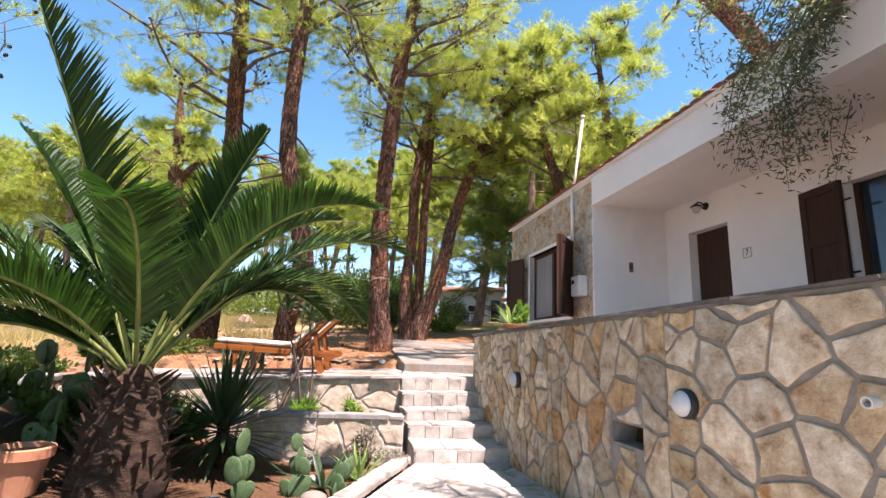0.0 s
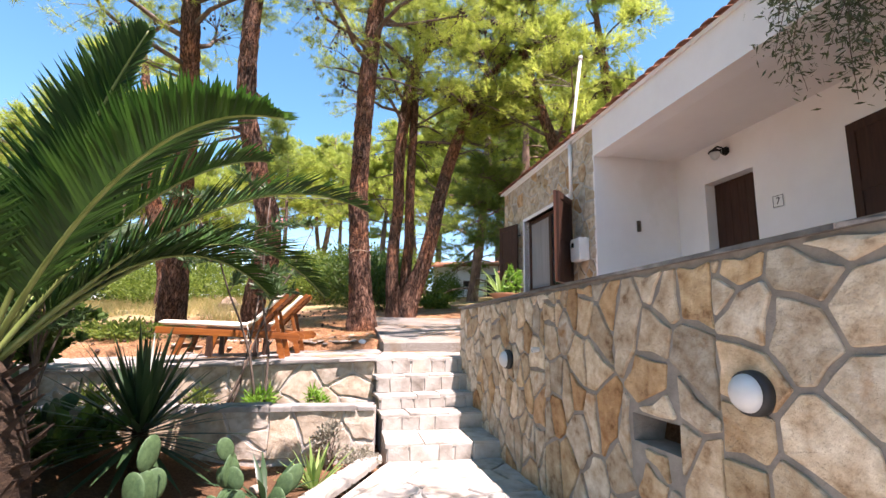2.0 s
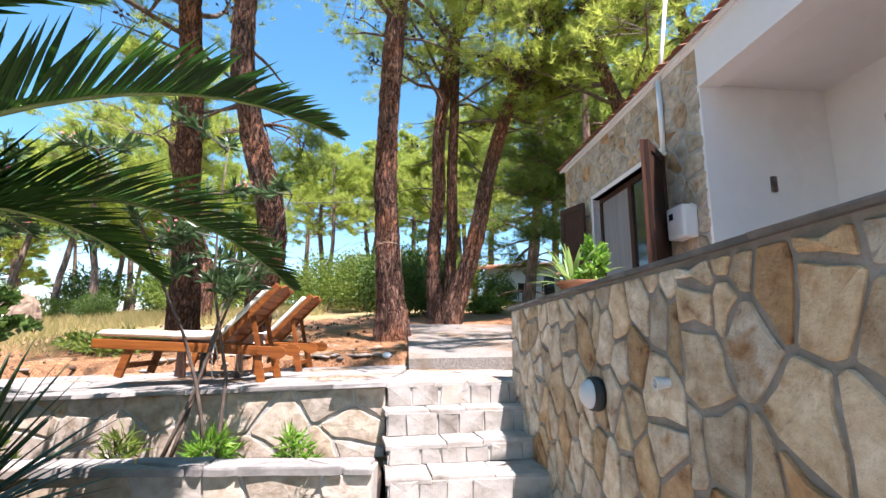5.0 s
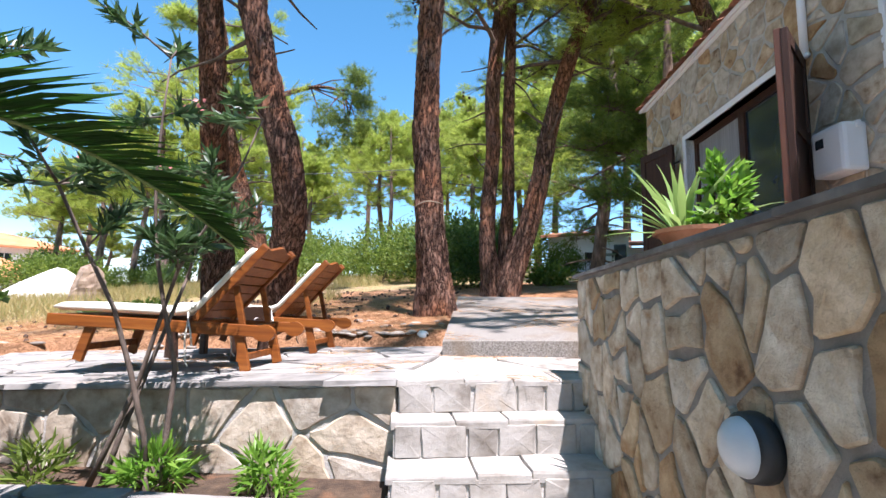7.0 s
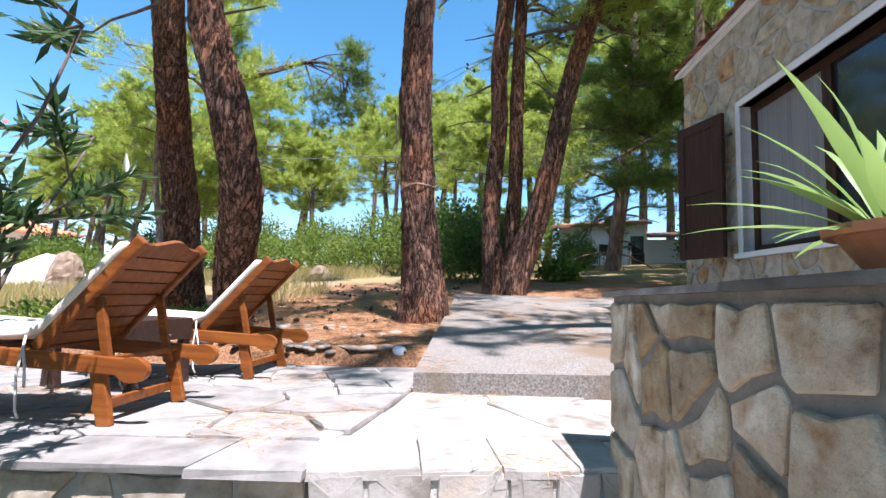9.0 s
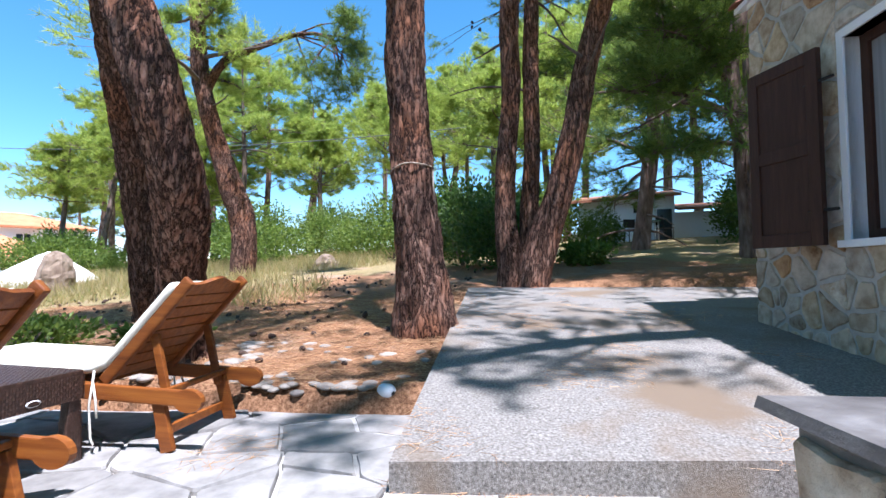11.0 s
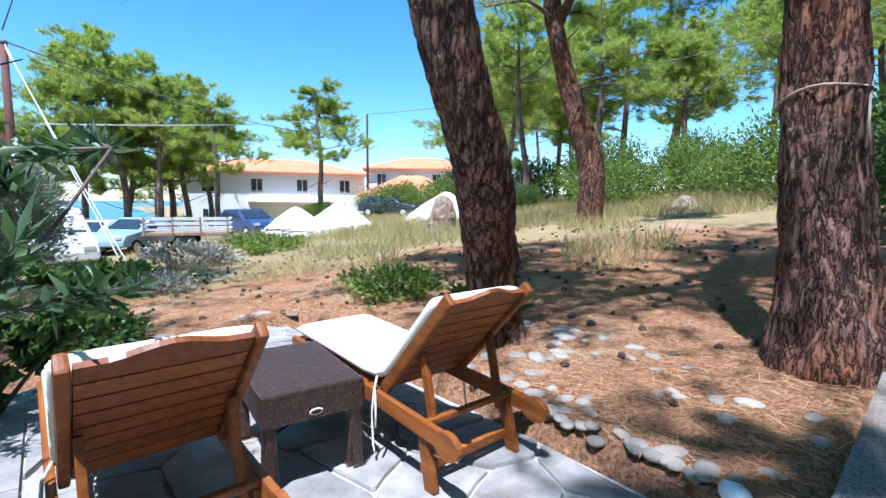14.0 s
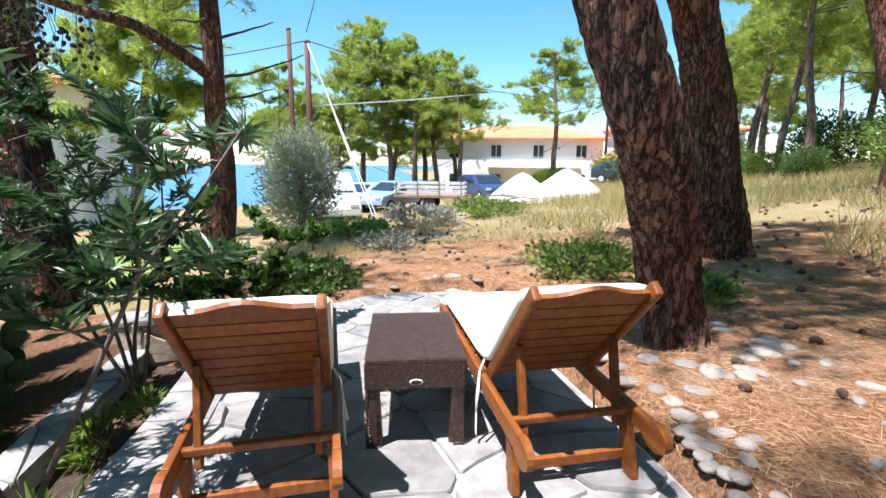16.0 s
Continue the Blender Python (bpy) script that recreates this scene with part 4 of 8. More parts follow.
wfac = hbox("facade_wall", 0.0, WIN[0], 0, 0.25, 0.6, EAVE, M_MORTAR_PALE, house)
hbox("facade_wall", WIN[1], U_END, 0, 0.25, 0.6, EAVE, M_MORTAR_PALE, house)
hbox("facade_wall", WIN[0], WIN[1], 0, 0.25, 0.6, WIN[2], M_MORTAR_PALE, house)
hbox("facade_wall", WIN[0], WIN[1], 0, 0.25, WIN[3], EAVE, M_MORTAR_PALE, house)
fmh = plane_m(hp(U_END, 0, 0), -HU, (0, 0, 1))
fac_polys = []
for k, (a, b, z0, z1) in enumerate(((0.0, U_END - WIN[1] - 0.07, 0.85, EAVE - 0.06), (U_END - WIN[0] + 0.07, U_END, 0.85, EAVE - 0.06),
                                    (U_END - WIN[1] - 0.07, U_END - WIN[0] + 0.07, WIN[3] + 0.08, EAVE - 0.06), (U_END - WIN[1] - 0.07, U_END - WIN[0] + 0.07, 0.85, WIN[2] - 0.05))):
    fac_polys += cells([(a, z0), (b, z0), (b, z1), (a, z1)], 0.215, 0.03, 170 + k)
lay_stones(wfac, fac_polys, fmh, 0.013, M_STONE_PALE, "stone", 51, 0.009, mats=[M_STONE_PALE, M_STONE_PALE, M_STONE])
hbox("end_wall", U_END - 0.25, U_END, 0.25, 7.0, 0.6, EAVE, M_PLASTER, house)
part("band", (lambda b_: (hb(b_, -9.0, U_END, -0.012, 0.25, EAVE - 0.055, EAVE + 0.02), b_)[1])(bmesh.new()), M_PLASTER, house)
# window surround, frame, curtain, glass
win = part("window", (lambda b_: (hb(b_, WIN[0], WIN[1], 0.10, 0.16, WIN[2], WIN[2] + 0.07), hb(b_, WIN[0], WIN[1], 0.10, 0.16, WIN[3] - 0.07, WIN[3]),
            hb(b_, WIN[0], WIN[0] + 0.07, 0.10, 0.16, WIN[2] + 0.07, WIN[3] - 0.07), hb(b_, WIN[1] - 0.07, WIN[1], 0.10, 0.16, WIN[2] + 0.07, WIN[3] - 0.07),
            hb(b_, (WIN[0] + WIN[1]) / 2 - 0.05, (WIN[0] + WIN[1]) / 2 + 0.05, 0.10, 0.16, WIN[2] + 0.07, WIN[3] - 0.07), b_)[-1])(bmesh.new()), M_DARKWOOD, house, "dark brown window frame")
hbox("pane", WIN[0] + 0.07, (WIN[0] + WIN[1]) / 2 - 0.05, 0.125, 0.13, WIN[2] + 0.07, WIN[3] - 0.07, M_GLASS_DARK, win)
hbox("pane", (WIN[0] + WIN[1]) / 2 + 0.05, WIN[1] - 0.07, 0.125, 0.13, WIN[2] + 0.07, WIN[3] - 0.07, M_CURTAIN, win, "pale curtain behind the glass")
for u0, u1, v0, z0, z1 in ((WIN[0] - 0.06, WIN[0], -0.016, WIN[2], WIN[3] + 0.06), (WIN[1], WIN[1] + 0.06, -0.016, WIN[2], WIN[3] + 0.06), (WIN[0], WIN[1], -0.016, WIN[3], WIN[3] + 0.06)):
    hbox("window_surround", u0, u1, v0, 0.1, z0, z1, M_PLASTER, house, "white window surround")
hbox("window_sill", WIN[0] - 0.08, WIN[1] + 0.08, -0.05, 0.1, WIN[2] - 0.05, WIN[2], M_PLASTER, house, "white window sill")


def shutter(hinge_u, hinge_v, z0, z1, width, ang, wood=M_DARKWOOD):
    """A panelled wooden shutter hung at a hinge, opened by ang degrees from closed."""
    d = Matrix.Rotation(radians(ang), 3, "Z") @ HU
    n = Vector((-d.y, d.x, 0))
    o = hp(hinge_u, hinge_v, 0)
    sh = new("shutter")
    sh.parent = house
    bm = bmesh.new()
    for a, b, c, e in ((0, 0.09, z0, z1), (width - 0.09, width, z0, z1)):
        beam_bm(o + d * ((a + b) / 2) + Vector((0, 0, c)), o + d * ((a + b) / 2) + Vector((0, 0, e)), 0.09, 0.045, 0.004, n, bm)
    for c in (z0 + 0.05, (z0 + z1) / 2, z1 - 0.05):
        beam_bm(o + d * 0.09 + Vector((0, 0, c)), o + d * (width - 0.09) + Vector((0, 0, c)), 0.045, 0.10, 0.004, (0, 0, 1), bm)
    fr = part("shutter_frame", bm, wood, sh)
    for c, e in ((z0 + 0.10, (z0 + z1) / 2 - 0.05), ((z0 + z1) / 2 + 0.05, z1 - 0.10)):
        part("panel", beam_bm(o + d * 0.085 + Vector((0, 0, (c + e) / 2)), o + d * (width - 0.085) + Vector((0, 0, (c + e) / 2)), 0.02, e - c, 0.0), M_DARKWOOD, sh)
    for c in (z0 + 0.25, z1 - 0.25):
        rod("hinge", [o + Vector((0, 0, c)) - d * 0.10, o + Vector((0, 0, c)) + d * 0.12], 0.012, M_IRON, sh, "black iron hinge")
    return sh


# outer leaf's frame takes the wood colour with sunlight painted in
shutter(WIN[0] - 0.07, -0.05, WIN[2] - 0.02, 3.26, 0.70, 136, M_SUNLIT_WOOD)
shutter(WIN[0] - 0.13, -0.05, WIN[2] - 0.02, 3.25, 0.66, 136)
shutter(WIN[1] + 0.07, -0.13, WIN[2] - 0.03, WIN[3] - 0.03, 0.60, 17)
# porch recess: back wall with door and window, side wall, soffit, beam
PV = 1.39
SOF = 3.78
DOOR = (-1.37, -0.56, 0.86, 3.25)
PWIN = (-4.0, -3.06, 2.0, 3.27)
for u0, u1, z0, z1 in ((DOOR[1], 0.0, 0.6, SOF), (PWIN[1], DOOR[0], 0.6, SOF), (DOOR[0], DOOR[1], DOOR[3], SOF), (PWIN[0], PWIN[1], PWIN[3], SOF), (PWIN[0], PWIN[1], 0.6, PWIN[2]), (-9.0, PWIN[0], 0.6, SOF)):
    hbox("porch_wall", u0, u1, PV, PV + 0.25, z0, z1, M_PLASTER, house, "white plastered porch wall")
hbox("side_wall", 0.003, 0.25, 0.25, PV + 0.25, 0.6, SOF, M_PLASTER, house)
hbox("corner_pier", -0.012, 0.03, -0.014, 0.26, 0.6, SOF, M_PLASTER, house)
hbox("soffit", -9.0, 0.0, 0.22, PV + 0.25, SOF, SOF + 0.12, M_SOFFIT, house)
hbox("beam", -9.0, -0.0, -0.02, 0.22, SOF - 0.03, EAVE - 0.05, M_PLASTER, house, "white fascia beam over the porch")
door = hbox("door", DOOR[0], DOOR[1], PV + 0.16, PV + 0.21, DOOR[2], DOOR[3], M_DARKWOOD, house, "dark brown front door, closed")
for k in range(6):
    hbox("door_board", DOOR[0] + 0.03 + k * 0.125, DOOR[0] + 0.15 + k * 0.125, PV + 0.148, PV + 0.16, DOOR[2] + 0.06, DOOR[3] - 0.06, M_DARKWOOD, door)
pw = hbox("window", PWIN[0], PWIN[1], PV + 0.14, PV + 0.19, PWIN[2], PWIN[3], M_GLASS_DARK, house)
hbox("window_frame", (PWIN[0] + PWIN[1]) / 2 - 0.05, (PWIN[0] + PWIN[1]) / 2 + 0.05, PV + 0.12, PV + 0.14, PWIN[2], PWIN[3], M_DARKWOOD, pw)
hbox("window_frame", PWIN[0], PWIN[0] + 0.07, PV + 0.12, PV + 0.14, PWIN[2], PWIN[3], M_DARKWOOD, pw)
hbox("window_frame", PWIN[1] - 0.07, PWIN[1], PV + 0.12, PV + 0.14, PWIN[2], PWIN[3], M_DARKWOOD, pw)
shutter(PWIN[1] + 0.0, PV - 0.06, PWIN[2] - 0.02, PWIN[3] + 0.03, 0.55, -7)
shutter(PWIN[0] - 0.0, PV - 0.06, PWIN[2] - 0.02, PWIN[3] + 0.03, 0.55, 187)
hbox("house_back", -9.0, U_END, 6.75, 7.0, 0.6, EAVE, M_PLASTER, house)
hbox("house_side", -9.25, -9.0, -0.02, 7.0, 0.6, EAVE, M_PLASTER, house)
# roof: two slopes of barrel tiles with an eave board
RIDGE_V, RISE = 3.5, 1.35
for side in (0, 1):
    a = [hp(-9.4, -0.05, EAVE + 0.03), hp(U_END + 0.16, -0.05, EAVE + 0.03), hp(U_END + 0.16, RIDGE_V, EAVE + RISE), hp(-9.4, RIDGE_V, EAVE + RISE)] if not side else \
        [hp(U_END + 0.25, 7.28, EAVE + 0.03), hp(-9.4, 7.28, EAVE + 0.03), hp(-9.4, RIDGE_V, EAVE + RISE), hp(U_END + 0.25, RIDGE_V, EAVE + RISE)]
    solid("roof_deck", a + [p - Vector((0, 0, 0.05)) for p in a], [(0, 1, 2, 3), (7, 6, 5, 4), (0, 4, 5, 1), (1, 5, 6, 2), (2, 6, 7, 3), (3, 7, 4, 0)], M_PLASTER, house)
roof_tiles = new("roof")
roof_tiles.parent = house
tagged(roof_tiles, "weathered terracotta tile roof")
prof = []
for k in range(7):
    a = math.pi * k / 6
    prof.append((0.088 * math.cos(a), 0.024 * math.sin(a)))
sl = (hp(0, RIDGE_V, EAVE + RISE) - hp(0, -0.05, EAVE + 0.03))
sln = sl.normalized()
upn = HU.cross(sln).normalized() if HU.cross(sln).z > 0 else sln.cross(HU).normalized()
tile_v, tile_f = [], []
for (px, pz) in prof:
    tile_v.append((px, 0.0, pz))
for (px, pz) in prof:
    tile_v.append((px * 0.85, 0.45, pz * 0.85))
for (px, pz) in prof:
    tile_v.append((px * 0.82, 0.0, pz * 0.78 - 0.004))
for k in range(6):
    tile_f.append((k, k + 1, 7 + k + 1, 7 + k))
    tile_f.append((k + 1, k, 14 + k, 14 + k + 1))
tile_me = mesh_of("tile", tile_v, tile_f, M_ROOF)
tr = random.Random(12)
for u in np.arange(-5.0, U_END + 0.25, 0.185):
    for row in range(2):
        o = hp(float(u), -0.05, EAVE + 0.03) + sln * (-0.05 + row * 0.40) + upn * (0.018 + row * 0.004)
        ob = new("tile", tile_me)
        m = Matrix((HU, sln, upn)).transposed().to_4x4()
        m.translation = o + HU * tr.uniform(-0.008, 0.008) + sln * tr.uniform(-0.015, 0.015)
        ob.matrix_basis = m
        ob.parent = roof_tiles
allv, allf = [], []
for u in np.arange(-9.3, U_END + 0.25, 0.185):
    rows_n = 9
    for row in range(0 if u < -5.0 else 2, rows_n):
        o = hp(float(u), -0.05, EAVE + 0.03) + sln * (-0.05 + row * 0.40) + upn * 0.02
        base = len(allv)
        for x_, y_, z_ in tile_v[:14]:
            allv.append(o + HU * x_ + sln * y_ + upn * z_)
        for k in range(6):
            allf.append((base + k, base + k + 1, base + 8 + k, base + 7 + k))
tagged(solid("far_tiles", allv, allf, M_ROOF, roof_tiles), kind="stuff")

# ---------------------------------------------------------------- vegetation makers
def rot_to(axes, spin):
    """Rotation matrices (n,3,3) that carry z to the given unit axes, spun about them."""
    z = axes / np.linalg.norm(axes, axis=1, keepdims=True)
    ref = np.where(np.abs(z[:, 2:3]) > 0.9, np.array([[1.0, 0, 0]]), np.array([[0, 0, 1.0]]))
    x = np.cross(ref, z)
    x /= np.linalg.norm(x, axis=1, keepdims=True)
    y = np.cross(z, x)
    c, s = np.cos(spin)[:, None], np.sin(spin)[:, None]
    return np.stack([x * c + y * s, y * c - x * s, z], axis=2)


def scatter_tris(tv, tf, places, axes, sizes, seed):
    """Copies of a small template joined into one array of triangles."""
    g = np.random.default_rng(seed)
    n = len(places)
    R = rot_to(np.asarray(axes, float), g.uniform(0, 6.28, n))
    v = np.einsum("nij,kj->nki", R, tv) * np.asarray(sizes)[:, None, None] + np.asarray(places)[:, None, :]
    f = tf[None] + (np.arange(n) * len(tv))[:, None, None]
    return v.reshape(-1, 3), f.reshape(-1, tf.shape[1])


def tuft(n, length, width, spread, seed):
    """A brush of needles round a short shoot."""
    g = np.random.default_rng(seed)
    v, f = [], []
    for i in range(n):
        a, e = g.uniform(0, 6.28), g.uniform(0.15, spread)
        d = np.array([math.cos(a) * math.sin(e), math.sin(a) * math.sin(e), math.cos(e)])
        s = np.cross(d, g.normal(size=3))
        s /= np.linalg.norm(s)
        o = np.array([0, 0, g.uniform(-0.6, 0.5) * length])
        L = length * g.uniform(0.7, 1.15)
        droop = np.array([0, 0, -0.15 * L])
        b = len(v)
        v += [o - s * width / 2, o + s * width / 2, o + d * L + droop * 0]
        f.append((b, b + 1, b + 2))
    return np.array(v), np.array(f)


def leaf_template(length, width, fold=0.25, bend=0.2):
    """A pointed leaf of four triangles, folded along its rib, along z."""
    v = np.array([(0, 0, 0), (-width / 2, fold * width, length * 0.45), (width / 2, fold * width, length * 0.45), (0, 0, length * 0.5), (0, bend * length, length)])
    return v, np.array([(0, 3, 1), (0, 2, 3), (1, 3, 4), (3, 2, 4)])


TUFT_NEAR = tuft(34, 0.16, 0.0075, 1.5, 1)
TUFT_MID = tuft(28, 0.23, 0.014, 1.5, 2)
TUFT_FAR = tuft(22, 0.30, 0.028, 1.55, 3)


def pine(name, trunk_pts, trunk_r, crown_from, branches, reach, template, per, seed, label, mat_bark, mat_needle, sides=20, step=0.35, droop=0.15, wob=0.12, aim=None,
         size=1.0, cones=0, dead=0):
    """A pine: rough trunk, limbs in the upper part, each with twigs that end in needle tufts."""
    r = random.Random(seed)
    base = Vector(trunk_pts[0])
    tree = new(name)
    tree.location = base
    tagged(tree, label, "tree")
    rel = [Vector(p) - base for p in trunk_pts]
    pts, rad = resample(rel, trunk_r, step)
    v, f = tube_arrays(pts, rad, sides, wob, seed, True, 0.017 if sides >= 40 else 0.0)
    solid("trunk", v, f, mat_bark, tree, smooth=True)
    top = pts[-1].z
    places, axes, sizes = [], [], []
    bv, bf = [], []
    near_tree = template is TUFT_NEAR
    cone_at = []
    for i in range(branches + dead):
        t = crown_from + (1 - crown_from) * (i + r.random()) / max(1, branches) if i < branches else r.uniform(crown_from * 0.55, crown_from)
        t = min(t, 1.0)
        k = min(len(pts) - 1, int(t * (len(pts) - 1)))
        o = pts[k]
        az = r.uniform(0, 6.28)
        if aim is not None and r.random() < aim[1]:
            az = aim[0] + r.gauss(0, 0.6)
        L = reach * (1.15 - 0.65 * ((t - crown_from) / max(0.05, 1 - crown_from))) * r.uniform(0.6, 1.15)
        if i >= branches:
            L *= 0.45
        up = r.uniform(-0.05, 0.5)
        bp = [o]
        d = Vector((math.cos(az), math.sin(az), up)).normalized()
        n = 7
        for j in range(1, n):
            d = (d + Vector((r.gauss(0, 0.16), r.gauss(0, 0.16), r.gauss(0.02, 0.10) - droop * 0.25))).normalized()
            bp.append(bp[-1] + d * (L / n))
        br = [max(0.005, rad[k] * (0.30 if i < branches else 0.16) * (1 - j / n) + 0.006) for j in range(n)]
        vv, ff = tube_arrays(bp, br, 6 if near_tree else 5, 0, 0, False)
        if near_tree:
            solid("limb", vv, ff, M_TWIG, tree, smooth=True)
        else:
            b0 = len(bv)
            bv += vv
            bf += [tuple(x + b0 for x in q) for q in ff]
        if i >= branches:
            continue
        sprays = []
        for j in range(9):
            s = r.uniform(0.32, 1.0) ** 0.7 * (n - 1)
            sprays.append((s, Vector((r.gauss(0, 1), r.gauss(0, 1), r.gauss(0.15, 0.5))) * (0.19 * L * (0.5 + 0.7 * s / n))))
        for j in range(per):
            s, off = sprays[j % 9]
            a = int(min(s, n - 2))
            p = bp[a].lerp(bp[a + 1], s - a)
            off = off + Vector((r.gauss(0, 1), r.gauss(0, 1), r.gauss(0.1, 0.55))) * (0.065 * L)
            q = p + off
            if j % 4 == 0:
                vv, ff = tube_arrays([p, p.lerp(q, 0.5) + Vector((0, 0, 0.03)), q], [0.010, 0.006, 0.004], 3, 0, 0, False)
                b0 = len(bv)
                bv += vv
                bf += [tuple(x + b0 for x in w) for w in ff]
            places.append(q)
            axes.append((off + d * 0.2 * L + Vector((0, 0, 0.12 * L))).normalized())
            sizes.append(r.uniform(0.75, 1.3) * size)
            if cones and r.random() < cones:
                cone_at.append(p + off * 0.4)
    tagged(solid("branchwork", bv, bf, mat_bark if mat_bark is M_BARK_FAR else M_TWIG, tree, smooth=True), kind="stuff")
    if places:
        tv, tf = scatter_tris(*template, np.array([tuple(p) for p in places]), np.array([tuple(a) for a in axes]), np.array(sizes), seed)
        ob = new("crown", tris_mesh("crown", tv, tf, mat_needle))
        ob.parent = tree
        tagged(ob, kind="stuff")
    if cone_at:
        cv, cf = lathe([(0.004, 0.0), (0.02, 0.012), (0.024, 0.03), (0.014, 0.055), (0.003, 0.07)], 6)
        tri_f = np.array([t for q in cf for t in ([(q[0], q[1], q[2]), (q[0], q[2], q[3])] if len(q) == 4 else [(q[0], q[k], q[k + 1]) for k in range(1, len(q) - 1)])])
        v2, f2 = scatter_tris(np.array(cv), tri_f, np.array([tuple(p) for p in cone_at]), nrg.normal(size=(len(cone_at), 3)) + (0, 0, -1), np.full(len(cone_at), 1.15), seed + 5)
        ob = new("cone_cluster", tris_mesh("cone_cluster", v2, f2, M_CONE))
        ob.parent = tree
        tagged(ob, "dark pine cones", kind="stuff")
    return tree


def bush(name, at, radii, leaves, template, mat, seed, label, stems=6, category="bush", clump=7, stem_mat=None):
    """A shrub: stems from one foot, leaves in loose clumps with gaps between."""
    g = np.random.default_rng(seed)
    ob = new(name)
    ob.location = at
    tagged(ob, label, category)
    rx, ry, rz = radii
    cen = g.normal(size=(max(8, leaves // clump // 6), 3))
    cen /= np.linalg.norm(cen, axis=1, keepdims=True)
    cen *= g.uniform(0.35, 1.0, (len(cen), 1)) ** 0.6
    cen[:, 2] = cen[:, 2] * 0.5 + 0.55
    cen *= (rx, ry, rz * 1.0)
    pick = g.integers(0, len(cen), leaves)
    p = cen[pick] + g.normal(size=(leaves, 3)) * np.array([rx, ry, rz * 0.6]) * 0.17
    p[:, 2] = np.maximum(p[:, 2], 0.02)
    ax = (p - np.array([0, 0, rz * 0.3])) / np.array([rx, ry, rz]) + g.normal(size=(leaves, 3)) * 0.6 + (0, 0, 0.25)
    v, f = scatter_tris(*template, p, ax, g.uniform(0.7, 1.25, leaves), seed)
    lv = new("leaves", tris_mesh("leaves", v, f, mat))
    lv.parent = ob
    tagged(lv, kind="stuff")
    sv, sf = [], []
    for i in range(stems):
        c = cen[g.integers(0, len(cen))]
        mid = Vector((c[0] * 0.35 + g.normal() * 0.03, c[1] * 0.35 + g.normal() * 0.03, c[2] * 0.5))
        vv, ff = tube_arrays([Vector((g.normal() * 0.03, g.normal() * 0.03, -0.05)), mid, Vector(c)], [0.014, 0.010, 0.004], 5, 0, 0, False)
        b = len(sv)
        sv += vv
        sf += [tuple(x + b for x in q) for q in ff]
    tagged(solid("stemwork", sv, sf, stem_mat or M_TWIG, ob), kind="stuff")
    return ob


def blades(name, at, n, length, width, mat, seed, label, category="plant", e0=0.1, e1=1.4, curve=0.35, up=0.0, parent=None, trough=0.25, taper=1.0):
    """A rosette of sword leaves, each an arched, troughed blade."""
    r = random.Random(seed)
    ob = new(name)
    ob.location = at
    tagged(ob, label, category)
    for i in range(n):
        a = i * 2.39996 + r.uniform(-0.2, 0.2)
        e = e0 + (e1 - e0) * ((i + 0.5) / n) + r.uniform(-0.08, 0.08)
        L = length * r.uniform(0.75, 1.1)
        out, side = Vector((math.cos(a), math.sin(a), 0)), Vector((-math.sin(a), math.cos(a), 0))
        v, f = [], []
        p = Vector((0, 0, up * (1 - i / n))) + out * 0.02
        ang = e
        m = 6
        for j in range(m + 1):
            t = j / m
            w = width * (0.55 + 0.9 * t if t < 0.5 else 2.0 * (1 - t) * taper + 0.02) * 0.5
            d = out * math.sin(ang) + Vector((0, 0, math.cos(ang)))
            nn = out * math.cos(ang) - Vector((0, 0, math.sin(ang)))
            v += [p - side * w, p + nn * (trough * w * -1.0), p + side * w]
            p = p + d * (L / m)
            ang += curve * r.uniform(0.6, 1.4) / m * (0.4 + t)
        for j in range(m):
            b = j * 3
            f += [(b, b + 1, b + 4, b + 3), (b + 1, b + 2, b + 5, b + 4)]
        bl = solid("blade", v, f, mat, ob, smooth=True)
    return ob


# ---------------------------------------------------------------- the pines that stand near
near = dict(template=TUFT_NEAR, mat_bark=M_BARK, mat_needle=M_NEEDLE)
pine("pine_tree", [(-2.37, 10.17, 0.75), (-2.39, 10.16, 1.0), (-2.41, 10.11, 1.3), (-2.34, 9.97, 1.7), (-2.16, 9.78, 2.1), (-2.03, 9.57, 2.5), (-2.02, 9.40, 2.9), (-2.1, 9.32, 3.3), (-2.24, 9.30, 3.75),
                  (-2.4, 9.28, 4.4), (-2.55, 9.22, 5.4), (-2.58, 9.3, 7.2), (-2.52, 9.4, 9.2), (-2.4, 9.4, 11.2)],
     [0.24, 0.205, 0.192, 0.195, 0.195, 0.188, 0.18, 0.172, 0.168, 0.165, 0.16, 0.15, 0.12, 0.05], 0.62, 17, 2.8, per=80, seed=11,
     label="curved old pine with reddish plated bark", sides=92, step=0.035, wob=0.16, cones=0.2, dead=2, aim=(-0.6, 0.35), **near)
pine("pine_tree", [(-4.92, 12.45, 0.9), (-4.9, 12.35, 1.3), (-4.77, 12.1, 2.0), (-4.66, 11.8, 3.0), (-4.5, 11.38, 4.0), (-4.3, 10.95, 5.0), (-4.24, 10.7, 6.0), (-4.22, 10.45, 7.0), (-4.24, 10.25, 8.5), (-4.35, 10.2, 10.2), (-4.4, 10.2, 12.6)],
     [0.37, 0.31, 0.27, 0.245, 0.225, 0.205, 0.19, 0.18, 0.16, 0.12, 0.05], 0.48, 22, 3.2, per=90, seed=12, label="tall straight pine with grey-brown furrowed bark", sides=72, step=0.05, cones=0.2, dead=3, **near)
